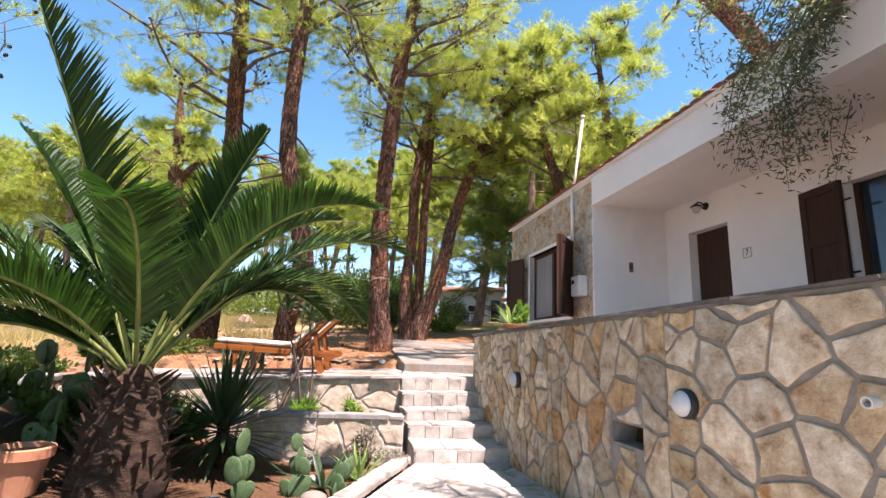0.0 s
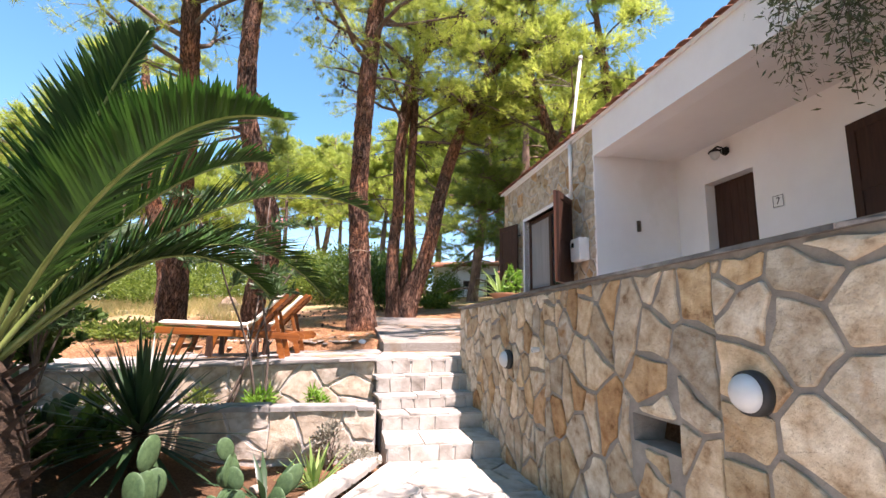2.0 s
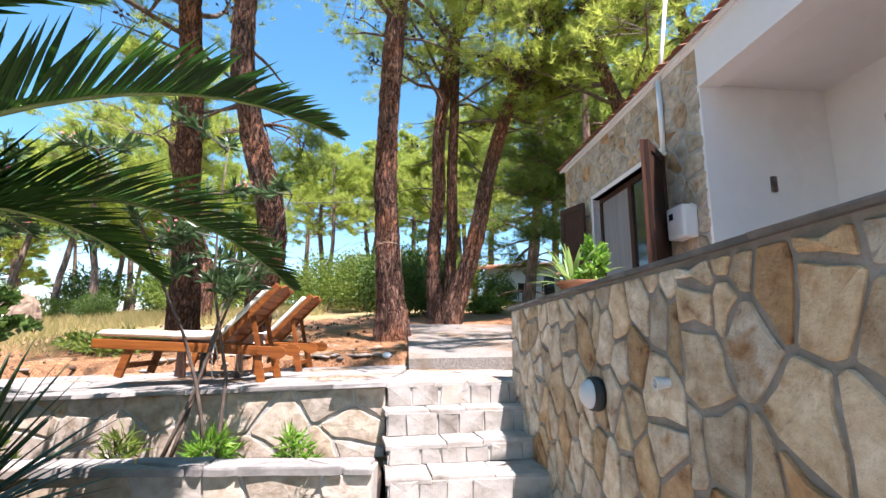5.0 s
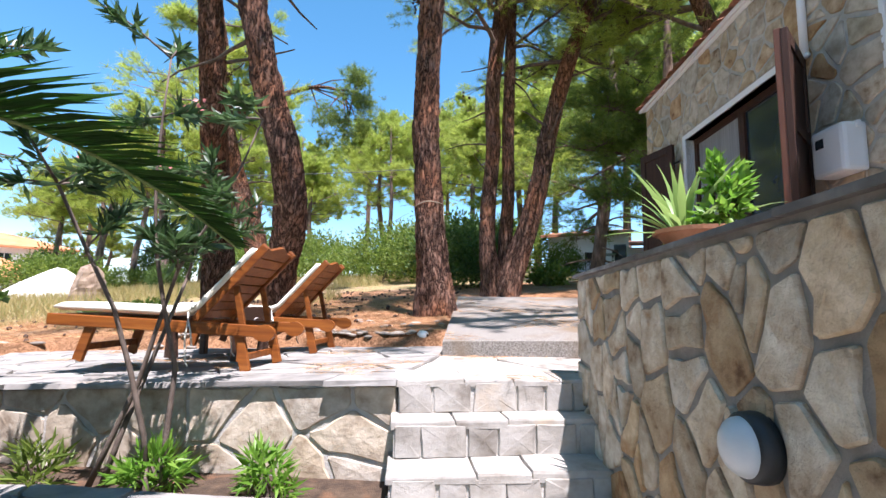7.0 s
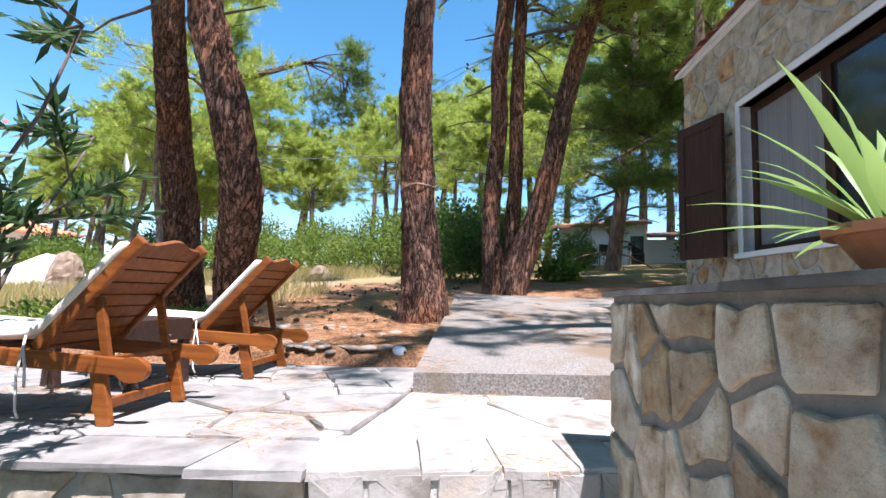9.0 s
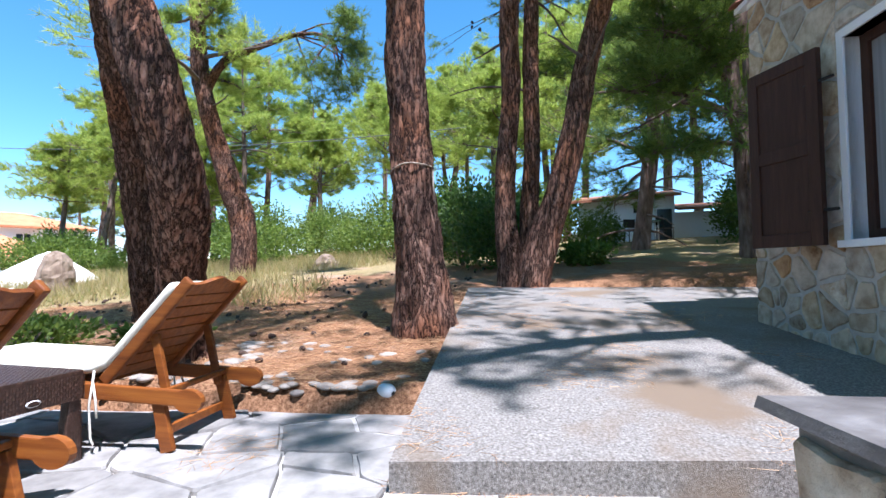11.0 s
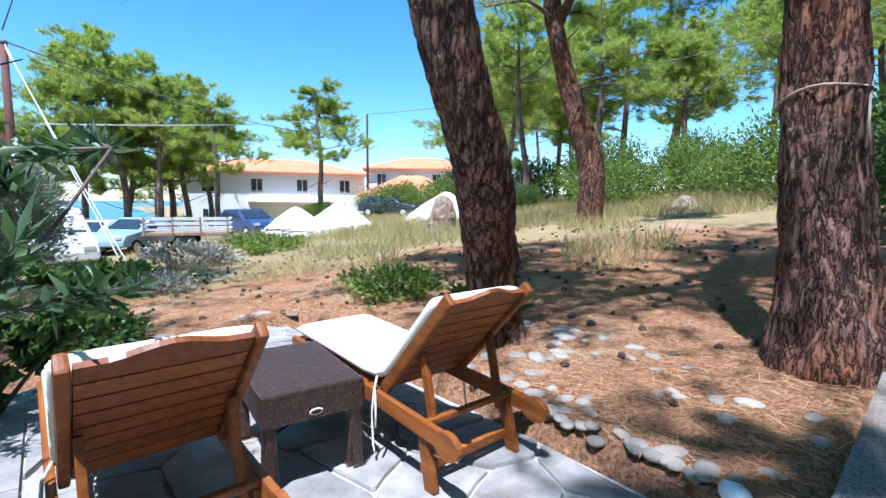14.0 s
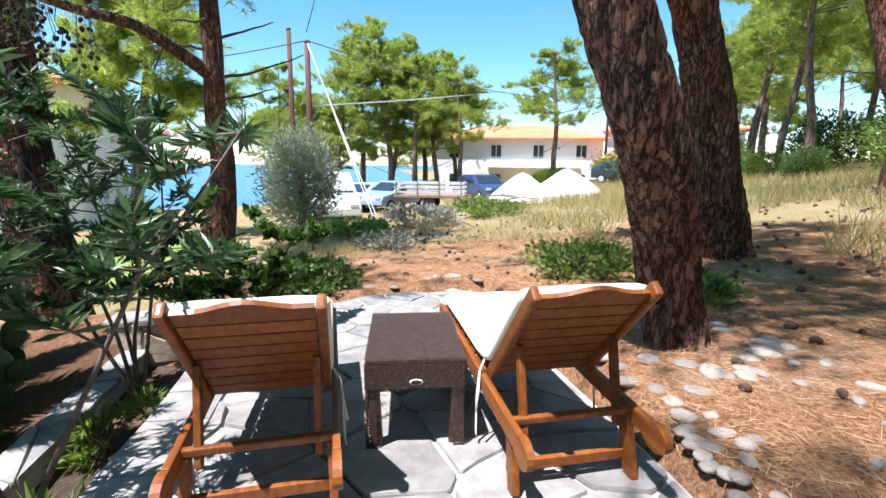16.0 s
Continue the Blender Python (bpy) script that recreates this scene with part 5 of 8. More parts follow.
p1 = pine("pine_tree", [(-0.47, 11.1, 1.0), (-0.48, 11.1, 1.3), (-0.52, 11.09, 1.75), (-0.58, 11.08, 2.3), (-0.63, 11.07, 3.2), (-0.67, 11.06, 4.4), (-0.62, 11.08, 6.0), (-0.55, 11.1, 7.4),
                       (-0.4, 11.1, 9.0), (-0.15, 11.1, 10.6), (0.1, 11.2, 12.6)],
          [0.34, 0.29, 0.235, 0.21, 0.20, 0.19, 0.19, 0.18, 0.17, 0.14, 0.05], 0.52, 26, 3.6, per=95, seed=13, label="straight pine with a rope tied round its trunk", sides=92, step=0.035, wob=0.16,
          cones=0.2, dead=2, aim=(-0.7, 0.4), **near)
pine("pine_tree", [(0.12, 14.5, 1.2), (0.10, 14.5, 1.7), (0.0, 14.49, 2.5), (0.03, 14.5, 3.6), (0.12, 14.5, 4.8), (0.1, 14.5, 6.0), (0.25, 14.5, 7.6), (0.5, 14.5, 9.0), (1.3, 14.4, 10.1), (2.6, 14.2, 10.8), (3.8, 14.0, 11.2)],
     [0.30, 0.24, 0.18, 0.165, 0.165, 0.165, 0.17, 0.17, 0.15, 0.10, 0.04], 0.5, 22, 3.0, per=90, seed=14, label="pine stem of a triple-trunked group", sides=30, step=0.12, cones=0.22, dead=3, **near)
pine("pine_tree", [(0.40, 14.65, 1.2), (0.39, 14.62, 1.7), (0.39, 14.6, 2.5), (0.45, 14.6, 3.8), (0.45, 14.62, 5.4), (0.5, 14.7, 7.2), (0.55, 14.8, 9.4), (0.5, 14.9, 11.6)],
     [0.25, 0.20, 0.155, 0.14, 0.135, 0.12, 0.10, 0.04], 0.55, 16, 2.6, per=90, seed=15, label="slim middle pine stem of a triple-trunked group", sides=26, step=0.12, cones=0.08, dead=4, **near)
pine("pine_tree", [(0.42, 14.38, 1.2), (0.47, 14.4, 1.65), (0.68, 14.41, 2.35), (0.92, 14.41, 3.1), (1.16, 14.42, 4.05), (1.33, 14.42, 5.0), (1.62, 14.4, 6.1), (1.95, 14.36, 7.1), (2.5, 14.34, 8.35), (3.3, 14.3, 9.3), (4.5, 14.0, 10.0)],
     [0.30, 0.28, 0.25, 0.22, 0.205, 0.19, 0.17, 0.16, 0.15, 0.11, 0.04], 0.55, 22, 3.0, per=95, seed=16, label="leaning pine stem of a triple-trunked group", sides=30, step=0.12, cones=0.22, dead=3, **near)
# rope round the straight pine
rp, rr_ = [], []
for k in range(26):
    a = 2 * math.pi * k / 24
    rp.append(Vector((-0.605 + 0.218 * math.cos(a), 11.07 + 0.218 * math.sin(a), 2.71 + 0.035 * math.sin(a + 2.2) + 0.012 * math.sin(a * 3))))
rp += [Vector((-0.37, 11.0, 2.66)), Vector((-0.36, 10.98, 2.5)), Vector((-0.34, 10.99, 2.35))]
rope = tagged(rod("rope", rp, 0.008, M_ROPE, None, sides=6), "pale rope tied round the pine trunk", "rope")

kinked = pine("pine_tree", [(-8.29, 18.9, 1.1), (-8.27, 18.92, 1.7), (-8.24, 18.93, 2.5), (-8.31, 18.9, 3.35), (-8.57, 18.7, 4.3), (-8.77, 18.55, 5.15), (-9.03, 18.35, 6.3), (-9.22, 18.2, 7.4), (-9.3, 18.1, 9.0), (-9.5, 18, 11)],
     [0.42, 0.36, 0.35, 0.38, 0.32, 0.27, 0.25, 0.24, 0.2, 0.06], 0.62, 14, 2.8, per=80, seed=17, label="pine with a kinked trunk and stub branches", sides=40, step=0.12, dead=3,
     template=TUFT_MID, mat_bark=M_BARK, mat_needle=M_NEEDLE)
kb = Vector((8.29, -18.9, -1.1))
hang = [Vector(p) + kb for p in ((-9.15, 18.3, 7.0), (-8.6, 18.4, 7.9), (-7.4, 18.5, 8.3), (-6.1, 18.5, 8.5), (-5.2, 18.5, 8.2), (-4.9, 18.5, 7.2))]
hp_, hr_ = resample(hang, [0.15, 0.12, 0.09, 0.06, 0.04, 0.015], 0.25)
rod("hanging_limb", hp_, hr_, M_BARK, kinked, "", 8)
kr = random.Random(171)
P, A = [], []
for c in range(15):
    cen = Vector((kr.gauss(-5.0, 0.55), kr.gauss(18.5, 0.5), kr.gauss(7.55, 0.65))) + kb
    st = hp_[-1 - kr.randrange(9)]
    rod("twig", [st, st.lerp(cen, 0.5) + Vector((0, 0, 0.1)), cen], [0.03, 0.02, 0.008], M_BARK, kinked, "", 5)
    for j in range(38):
        P.append(tuple(cen + Vector((kr.gauss(0, 0.2), kr.gauss(0, 0.2), kr.gauss(0, 0.17)))))
        A.append((kr.gauss(0, 1), kr.gauss(0, 1), kr.gauss(0.2, 0.8)))
v_, f_ = scatter_tris(*TUFT_MID, np.array(P), np.array(A), np.full(len(P), 0.85), 172)
# the hanging clump's shade is in its needle colour
ob = new("hanging_foliage", tris_mesh("hanging_foliage", v_, f_, M_NEEDLE_SHADED))
ob.parent = kinked
tagged(ob, kind="stuff")
bare = pine("pine_tree", [(-8.8, 5.0, 0.2), (-8.76, 5.0, 0.7), (-8.82, 5.17, 2.0), (-8.8, 5.11, 3.0), (-8.81, 5.13, 3.9), (-8.82, 5.12, 5.2), (-8.9, 5.1, 7.5), (-9, 5.1, 10)],
     [0.38, 0.31, 0.21, 0.19, 0.175, 0.15, 0.12, 0.04], 0.55, 22, 3.2, per=80, seed=18, label="bare-trunked pine with dead side branches", sides=20, step=0.2, dead=12, template=TUFT_MID, mat_bark=M_BARK, mat_needle=M_NEEDLE)
# this pine's bark and needles are coloured dark to stand for shade
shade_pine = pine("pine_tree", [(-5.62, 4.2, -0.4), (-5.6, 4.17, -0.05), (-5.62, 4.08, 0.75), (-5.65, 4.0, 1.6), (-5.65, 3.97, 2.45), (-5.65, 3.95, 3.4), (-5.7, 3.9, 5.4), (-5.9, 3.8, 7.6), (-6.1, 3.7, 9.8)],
     [0.42, 0.36, 0.33, 0.29, 0.27, 0.24, 0.20, 0.15, 0.05], 0.60, 22, 3.6, per=90, seed=19, label="pine beyond the planter, its shade put into dark bark and needle colours", sides=64, step=0.06, cones=0.22,
     template=TUFT_NEAR, mat_bark=M_BARK_SHADED, mat_needle=M_NEEDLE_SHADED)
limb_pts, limb_r = resample([(-8.8, 5.12, 3.65), (-8.5, 4.75, 3.95), (-8.1, 4.2, 4.3), (-7.8, 3.6, 4.4), (-7.6, 3.0, 4.55)], [0.13, 0.11, 0.09, 0.075, 0.05], 0.2)
rod("dead_limb", [p - Vector((-8.8, 5.0, 0.2)) for p in limb_pts], limb_r, M_BARK, bare, "bare grey-brown limb", 10)
hg = random.Random(191)
base_ = Vector((-5.62, 4.2, -0.4))
P, A, C = [], [], []
sup = [Vector(p) - base_ for p in ((-5.66, 3.95, 4.6), (-5.3, 4.2, 4.9), (-5.0, 4.6, 4.75), (-4.75, 5.1, 4.55))]
rod("limb", *resample(sup, [0.07, 0.05, 0.035, 0.015], 0.15), M_TWIG, shade_pine, "", 7)
for k in range(34):
    t = hg.uniform(0.15, 1.0) * 3
    o = sup[min(2, int(t))].lerp(sup[min(2, int(t)) + 1], t - min(2, int(t))) + Vector((hg.gauss(0, 0.1), hg.gauss(0, 0.1), 0))
    pts = [o]
    for j in range(7):
        pts.append(pts[-1] + Vector((hg.gauss(0, 0.035), hg.gauss(0, 0.035), -hg.uniform(0.14, 0.26))))
        for c in range(3):
            if hg.random() < 0.6:
                C.append(tuple(pts[-1] + Vector((hg.gauss(0, 0.03), hg.gauss(0, 0.03), hg.gauss(0, 0.05)))))
        if hg.random() < 0.5:
            P.append(tuple(pts[-1]))
            A.append((hg.gauss(0, 0.5), hg.gauss(0, 0.5), -1.0))
    rod("hanging_twig", pts, [0.008, 0.007, 0.006, 0.006, 0.005, 0.004, 0.004, 0.003], M_TWIG, shade_pine, "", 5)
cv, cf = lathe([(0.004, 0.0), (0.02, 0.012), (0.026, 0.03), (0.016, 0.055), (0.003, 0.07)], 6)
tri_f = np.array([t for q in cf for t in ([(q[0], q[1], q[2]), (q[0], q[2], q[3])] if len(q) == 4 else [(q[0], q[k], q[k + 1]) for k in range(1, len(q) - 1)])])
v_, f_ = scatter_tris(np.array(cv), tri_f, np.array(C), nrg.normal(size=(len(C), 3)) + (0, 0, -1), np.full(len(C), 0.95), 192)
ob = new("cone_cluster", tris_mesh("cone_cluster", v_, f_, M_CONE))
ob.parent = shade_pine
tagged(ob, "dark hanging pine cones", kind="stuff")
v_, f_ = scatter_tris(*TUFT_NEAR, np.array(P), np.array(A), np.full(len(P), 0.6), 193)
ob = new("hanging_foliage", tris_mesh("hanging_foliage", v_, f_, M_NEEDLE_SHADED))
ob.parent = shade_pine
tagged(ob, kind="stuff")
# out-of-view pine, added so its crown dapples the slab and terrace with shade
pine("pine_tree", [(11.2, 9.6, 0.9), (10.6, 9.4, 3.0), (9.2, 9.0, 5.6), (7.0, 8.6, 8.4), (4.8, 8.3, 9.9), (3.2, 7.5, 10.6), (2.3, 6.5, 11.0), (1.6, 5.9, 11.3)],
     [0.30, 0.27, 0.24, 0.21, 0.17, 0.13, 0.09, 0.03], 0.60, 26, 2.0, per=38, seed=23, label="unseen leaning pine added behind the bungalow to shade slab and terrace", sides=18, step=0.3, dead=0, template=TUFT_NEAR, mat_bark=M_BARK, mat_needle=M_NEEDLE)
for q, (bx, by, tx, ty) in enumerate(((5.4, 13.4, 3.4, 14.2), (7.4, 14.6, 5.6, 13.2))):
    pine("pine_tree", [(bx, by, 0.9), (bx, by, 3.0), (bx * 0.7 + tx * 0.3, by * 0.7 + ty * 0.3, 5.5), (bx * 0.3 + tx * 0.7, by * 0.3 + ty * 0.7, 8.5), (tx, ty, 11.5)],
         [0.26, 0.22, 0.18, 0.13, 0.04], 0.48, 24, 3.0, per=80, seed=24 + q, label="dense pine behind the bungalow with many dark cones", sides=18, step=0.3, cones=0.22, dead=6, droop=0.3,
         template=TUFT_MID, mat_bark=M_BARK, mat_needle=M_NEEDLE)
mid = dict(template=TUFT_MID, mat_bark=M_BARK_FAR, mat_needle=M_NEEDLE)
# the next two pines carry shade in their needle colour
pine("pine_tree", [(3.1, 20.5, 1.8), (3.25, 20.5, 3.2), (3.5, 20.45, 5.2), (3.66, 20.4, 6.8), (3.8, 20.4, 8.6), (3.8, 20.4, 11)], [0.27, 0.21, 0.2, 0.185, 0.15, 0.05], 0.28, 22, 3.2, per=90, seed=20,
     label="pine with low drooping limbs, shade put into its needle colour", droop=0.5, dead=6, template=TUFT_MID, mat_bark=M_BARK_FAR, mat_needle=M_NEEDLE_SHADED)
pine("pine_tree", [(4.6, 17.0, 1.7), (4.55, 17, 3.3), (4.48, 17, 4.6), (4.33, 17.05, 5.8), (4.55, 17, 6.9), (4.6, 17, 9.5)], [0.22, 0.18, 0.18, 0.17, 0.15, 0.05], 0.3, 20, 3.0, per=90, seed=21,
     label="crooked pine behind the bungalow", droop=0.4, dead=5, template=TUFT_MID, mat_bark=M_BARK_FAR, mat_needle=M_NEEDLE_SHADED)

# ---------------------------------------------------------------- pines further off, four kinds repeated
kinds = []
for k, (h, start, reach, lean) in enumerate(((9.5, 0.50, 3.6, 0.5), (11.5, 0.55, 4.0, -0.7), (8.0, 0.42, 3.3, 0.9), (12.5, 0.54, 4.2, 0.2))):
    base = (-30.0 - 6 * k, 46.0, 0.0)
    b = Vector((base[0], base[1], ground_z(base[0], base[1]) - 0.1))
    pts = [b, b + Vector((0.1, 0, h * 0.2)), b + Vector((lean * 0.4, 0.2, h * 0.45)), b + Vector((lean * 0.8, 0.1, h * 0.7)), b + Vector((lean, 0, h))]
    kinds.append(pine("pine_tree", pts, [0.24, 0.19, 0.16, 0.11, 0.03], start, 22, reach, TUFT_FAR, 85, 30 + k, "pine with a bare trunk and open light-green crown", M_BARK_FAR, M_NEEDLE, sides=8, step=0.6, dead=4, size=1.0))
    tagged(kinds[-1], group="background pines")
fr = random.Random(77)
spots = []


def plant(x, y, s=1.0, k=None):
    k = fr.randrange(4) if k is None else k
    m = Matrix.Translation((x, y, ground_z(x, y) - 0.1)) @ Matrix.Rotation(fr.uniform(0, 6.28), 4, "Z") @ Matrix.Scale(s, 4)
    copy_thing(kinds[k], m)
    spots.append((x, y))


for x, y, s in ((-36.5, 4.4, 0.9), (-38, 8.5, 1.15), (-36.5, 10.3, 1.1), (-41, 11.5, 1.15), (-36.5, 14.0, 0.95), (-33, 20.3, 1.0), (-46, 6.0, 0.9), (-60, 12, 1.1), (-39, 6.2, 1.0), (-42, 8.6, 1.15), (-38, 12.3, 1.05), (-42, 14.3, 1.05), (-42, 2.3, 0.95), (-47, -0.5, 1.0), (-37, 0.5, 0.8), (-29, 29.5, 0.9),
                (-26, 30, 1.0), (-22, 33, 0.95), (-18, 32, 1.0), (-24, 37, 1.1), (-14, 35, 0.95), (-17, 39, 1.1), (-9, 37, 0.9), (-11, 42, 1.15), (-5, 40, 0.9), (-20, 44, 1.2), 
                 (-2.5, 33, 0.9), (-1, 26, 0.85), (1.5, 31, 1.0),  (0.5, 32, 1.0), (7.5, 31, 1.05), (6.5, 22.5, 1.0), (8.5, 19.5, 1.0), (9.5, 28, 1.15),
                (6.8, 34, 1.2), (3, 38, 1.2), (11, 23.5, 1.0), (12.5, 32, 1.2), (-31, 35, 1.1), (-8, 47, 1.2), (1, 45, 1.3), (-15, 49, 1.3), (-38, 40, 1.2),
                (-17.5, 25.5, 0.9), (-21, 27.5, 0.85), (-44, 3, 0.8), (-48, -2, 0.9), (-7.0, 43, 1.3), (-19, 36, 1.15)):
    plant(x, y, s)
for k in kinds:
    spots.append((k.location.x, k.location.y))
# pines behind the bungalow and behind the start of the walk, which shade the ground
for x, y, s in ((13, 10, 1.0), (11.5, 15, 1.1), (14, 3, 1.0), (-9, -6, 1.0), (-14, 1, 0.9), (-3, -10, 1.0), (7, -12, 1.0), (-18, -8, 1.0)):
    plant(x, y, s)

# ---------------------------------------------------------------- shrubs of the wood's edge
LEAF_S = leaf_template(0.09, 0.045)
LEAF_M = leaf_template(0.14, 0.07)
LEAF_L = leaf_template(0.22, 0.11)
shrub_a = bush("bush", (-5.5, 24.5, ground_z(-5.5, 24.5)), (1.7, 1.5, 2.4), 5200, LEAF_M, M_SHRUB, 201, "rounded green shrub at the edge of the wood", 9)
shrub_b = bush("bush", (-1.6, 19.0, ground_z(-1.6, 19.0)), (1.3, 1.2, 2.1), 5200, LEAF_M, M_SHRUB_DARK, 202, "dense dark evergreen shrub behind the pines", 9)
shrub_c = bush("bush", (-11, 24, ground_z(-11, 24)), (2.0, 1.8, 1.7), 5000, LEAF_M, M_SHRUB, 203, "low spreading green shrub in dry grass", 9)
for o in (shrub_a, shrub_b, shrub_c):
    tagged(o, group="wood edge shrubs")
for src, x, y, s in ((shrub_a, -8, 27, 0.8), (shrub_a, -3.2, 23, 0.9), (shrub_a, -13.5, 26.5, 1.15), (shrub_b, -16.5, 24.5, 0.6), (shrub_c, -20, 26, 0.7), (shrub_a, -3.0, 23.5, 0.8),
                     (shrub_b, 6.2, 21.0, 0.75), (shrub_b, 2.2, 21.5, 0.5), (shrub_b, -0.4, 17.5, 0.8), (shrub_b, 8.0, 17.5, 0.8), (shrub_c, -24, 26, 1.2), (shrub_c, -28, 24, 1.2), (shrub_b, 7.4, 19.8, 0.6), (shrub_b, -6.2, 29, 1.0), (shrub_a, -10.5, 29.5, 0.9), (shrub_c, -33, 20, 0.65), (shrub_c, -35, 15.5, 0.65),
                     (shrub_c, -36, 11.5, 0.65), (shrub_c, -34, 8.5, 0.65), (shrub_a, -37, 26, 0.65), (shrub_b, -0.9, 24.0, 1.0), (shrub_b, -16, 29, 1.2), (shrub_b, -22, 31, 1.3), (shrub_b, -28, 29, 1.2), (shrub_b, -39, 23, 0.65),
                     (shrub_a, -32, 26.5, 0.65), (shrub_c, -42, 18, 0.65), (shrub_b, 7.5, 24, 1.0), (shrub_a, 0.6, 26.5, 1.0), (shrub_a, -12, 32, 1.2), (shrub_a, -5, 33, 1.2), (shrub_a, -1.5, 30, 1.2)):
    copy_thing(src, Matrix.Translation((x, y, ground_z(x, y) - 0.05)) @ Matrix.Rotation(fr.uniform(0, 6.28), 4, "Z") @ Matrix.Scale(s, 4))
for x, y, rx, rz, n, mt, sd, lab in ((-4.7, 10.5, 0.75, 0.34, 1500, M_SHRUB, 211, "low bright-green ground shrub on pine litter"), (-5.3, 7.35, 0.55, 0.30, 1100, M_SHRUB_DARK, 212, "low dark heather-like shrub beside the terrace"),
                                     (-3.4, 10.9, 0.5, 0.22, 500, M_SHRUB, 213, "small green seedling shrub on pine litter"), (-13.0, 9.2, 1.2, 0.55, 1400, M_GREYSHRUB, 214, "grey-green bushy weed on the bank"),
                                     (-14.5, 11.5, 1.3, 0.5, 1400, M_SHRUB, 215, "green bushy weed on the bank"), (-11, 7.4, 0.9, 0.4, 900, M_GREENGRASS, 216, "yellow-green weed clump on the bank"),
                                     (1.55, 17.2, 0.6, 0.5, 900, M_SHRUB, 217, "small bright shrub before the hut"), (-8.5, 8.2, 0.7, 0.3, 700, M_GREYSHRUB, 218, "grey-green weed clump on pine litter")):
    bush("bush", (x, y, ground_z(x, y) - 0.02), (rx, rx * 0.8, rz), n, LEAF_S if rz < 0.4 else LEAF_M, mt, sd, lab, 8)

# ---------------------------------------------------------------- garden plants beside the path
def frond(parent, o, ctrl, tip, seed, n=62, leaflet=0.46, width=0.036):
    """A feather palm frond: a rib arched from o over ctrl to tip, with two ranks of narrow leaflets."""
    r = random.Random(seed)
    o, ctrl, tip = Vector(o), Vector(ctrl), Vector(tip)
    m = 18
    pts = [o * (1 - t) ** 2 + ctrl * (2 * t * (1 - t)) + tip * t * t for t in (j / m for j in range(m + 1))]
    dirs = [(pts[min(j + 1, m)] - pts[max(j - 1, 0)]).normalized() for j in range(m + 1)]
    az = math.atan2(tip.y - o.y, tip.x - o.x)
    fr_ob = new("frond")
    fr_ob.parent = parent
    rod("rib", pts, [0.015 * (1 - 0.85 * j / m) + 0.003 for j in range(m + 1)], M_RIB, fr_ob, "pale green rib", 6)
    v, f = [], []
    flat = Vector((0, 0, 1))
    for i in range(n):
        t = 0.16 + 0.84 * (i + 0.5) / n
        s = t * m
        a = min(int(s), m - 1)
        p = pts[a].lerp(pts[a + 1], s - a)
        d = dirs[a]
        side = d.cross(flat)
        if side.length < 0.15:
            side = d.cross(Vector((math.sin(az), -math.cos(az), 0.3)))
        side.normalize()
        nn = side.cross(d).normalized()
        L = leaflet * math.sin(math.pi * min(1, 0.18 + 0.80 * t)) ** 0.7 * r.uniform(0.85, 1.1)
        for sg in (-1, 1):
            ld_ = (side * sg * 0.82 + d * (0.60 + 0.5 * t) + nn * (0.50 + r.gauss(0, 0.08))).normalized()
            wd_ = ld_.cross(nn).normalized()
            q0 = p
            q1 = p + ld_ * (L * 0.5) - Vector((0, 0, 0.02 * L))
            q2 = p + ld_ * L - Vector((0, 0, 0.13 * L))
            b = len(v)
            w = width * r.uniform(0.85, 1.15)
            v += [q0 - wd_ * w * 0.3, q0 + wd_ * w * 0.3, q1 - wd_ * w * 0.5, q1 + nn * (-0.25 * w), q1 + wd_ * w * 0.5, q2]
            f += [(b, b + 3, b + 2), (b, b + 1, b + 3), (b + 1, b + 4, b + 3), (b + 2, b + 3, b + 5), (b + 3, b + 4, b + 5)]
    ob = solid("foliage", v, f, M_PALM, fr_ob)
    tagged(ob, kind="stuff")


palm = tagged(new("palm_tree"), "young date palm with arching feather fronds and shaggy trunk", "palm")
palm_at = Vector((-1.95, 3.95, ground_z(-1.95, 3.95)))
palm.location = palm_at
v, f = tube_arrays([Vector((0, 0, -0.1)), Vector((0, 0, 0.15)), Vector((0.01, 0, 0.45)), Vector((0, 0, 0.75)), Vector((0, 0, 0.95))], [0.30, 0.31, 0.27, 0.2, 0.08], 22, 0.25, 3)
solid("trunk", v, f, M_PALMTRUNK, palm, smooth=True)
pr = random.Random(21)
for i in range(90):
    a = i * 2.4
    z = 0.05 + 0.8 * i / 90
    rr = 0.30 - 0.16 * (i / 90)
    d = Vector((math.cos(a), math.sin(a), 0))
    s = Vector((-math.sin(a), math.cos(a), 0))
    o = d * rr + Vector((0, 0, z))
    tip = o + d * pr.uniform(0.06, 0.15) + Vector((0, 0, pr.uniform(0.05, 0.20)))
    w = pr.uniform(0.025, 0.05)
    solid("leaf_base", [o - s * w - d * 0.03, o + s * w - d * 0.03, tip + s * w * 0.5, tip - s * w * 0.5, o + d * 0.035, tip + d * 0.015], [(0, 1, 4), (0, 4, 5, 3), (1, 2, 5, 4), (2, 3, 5), (0, 3, 2, 1)], M_PALMTRUNK, palm)
heart = (0, 0, 0.82)
H = palm_at + Vector(heart)


def frond_to(tip, rise, seed, n=86, leaflet=0.46):
    """A frond that ends at a point, lifted by `rise` metres above the straight line on its way."""
    d = Vector(tip) - palm_at
    o = Vector(heart)
    frond(palm, o, o + (d - o) * 0.5 + Vector((0, 0, rise)), d, seed, n, leaflet)


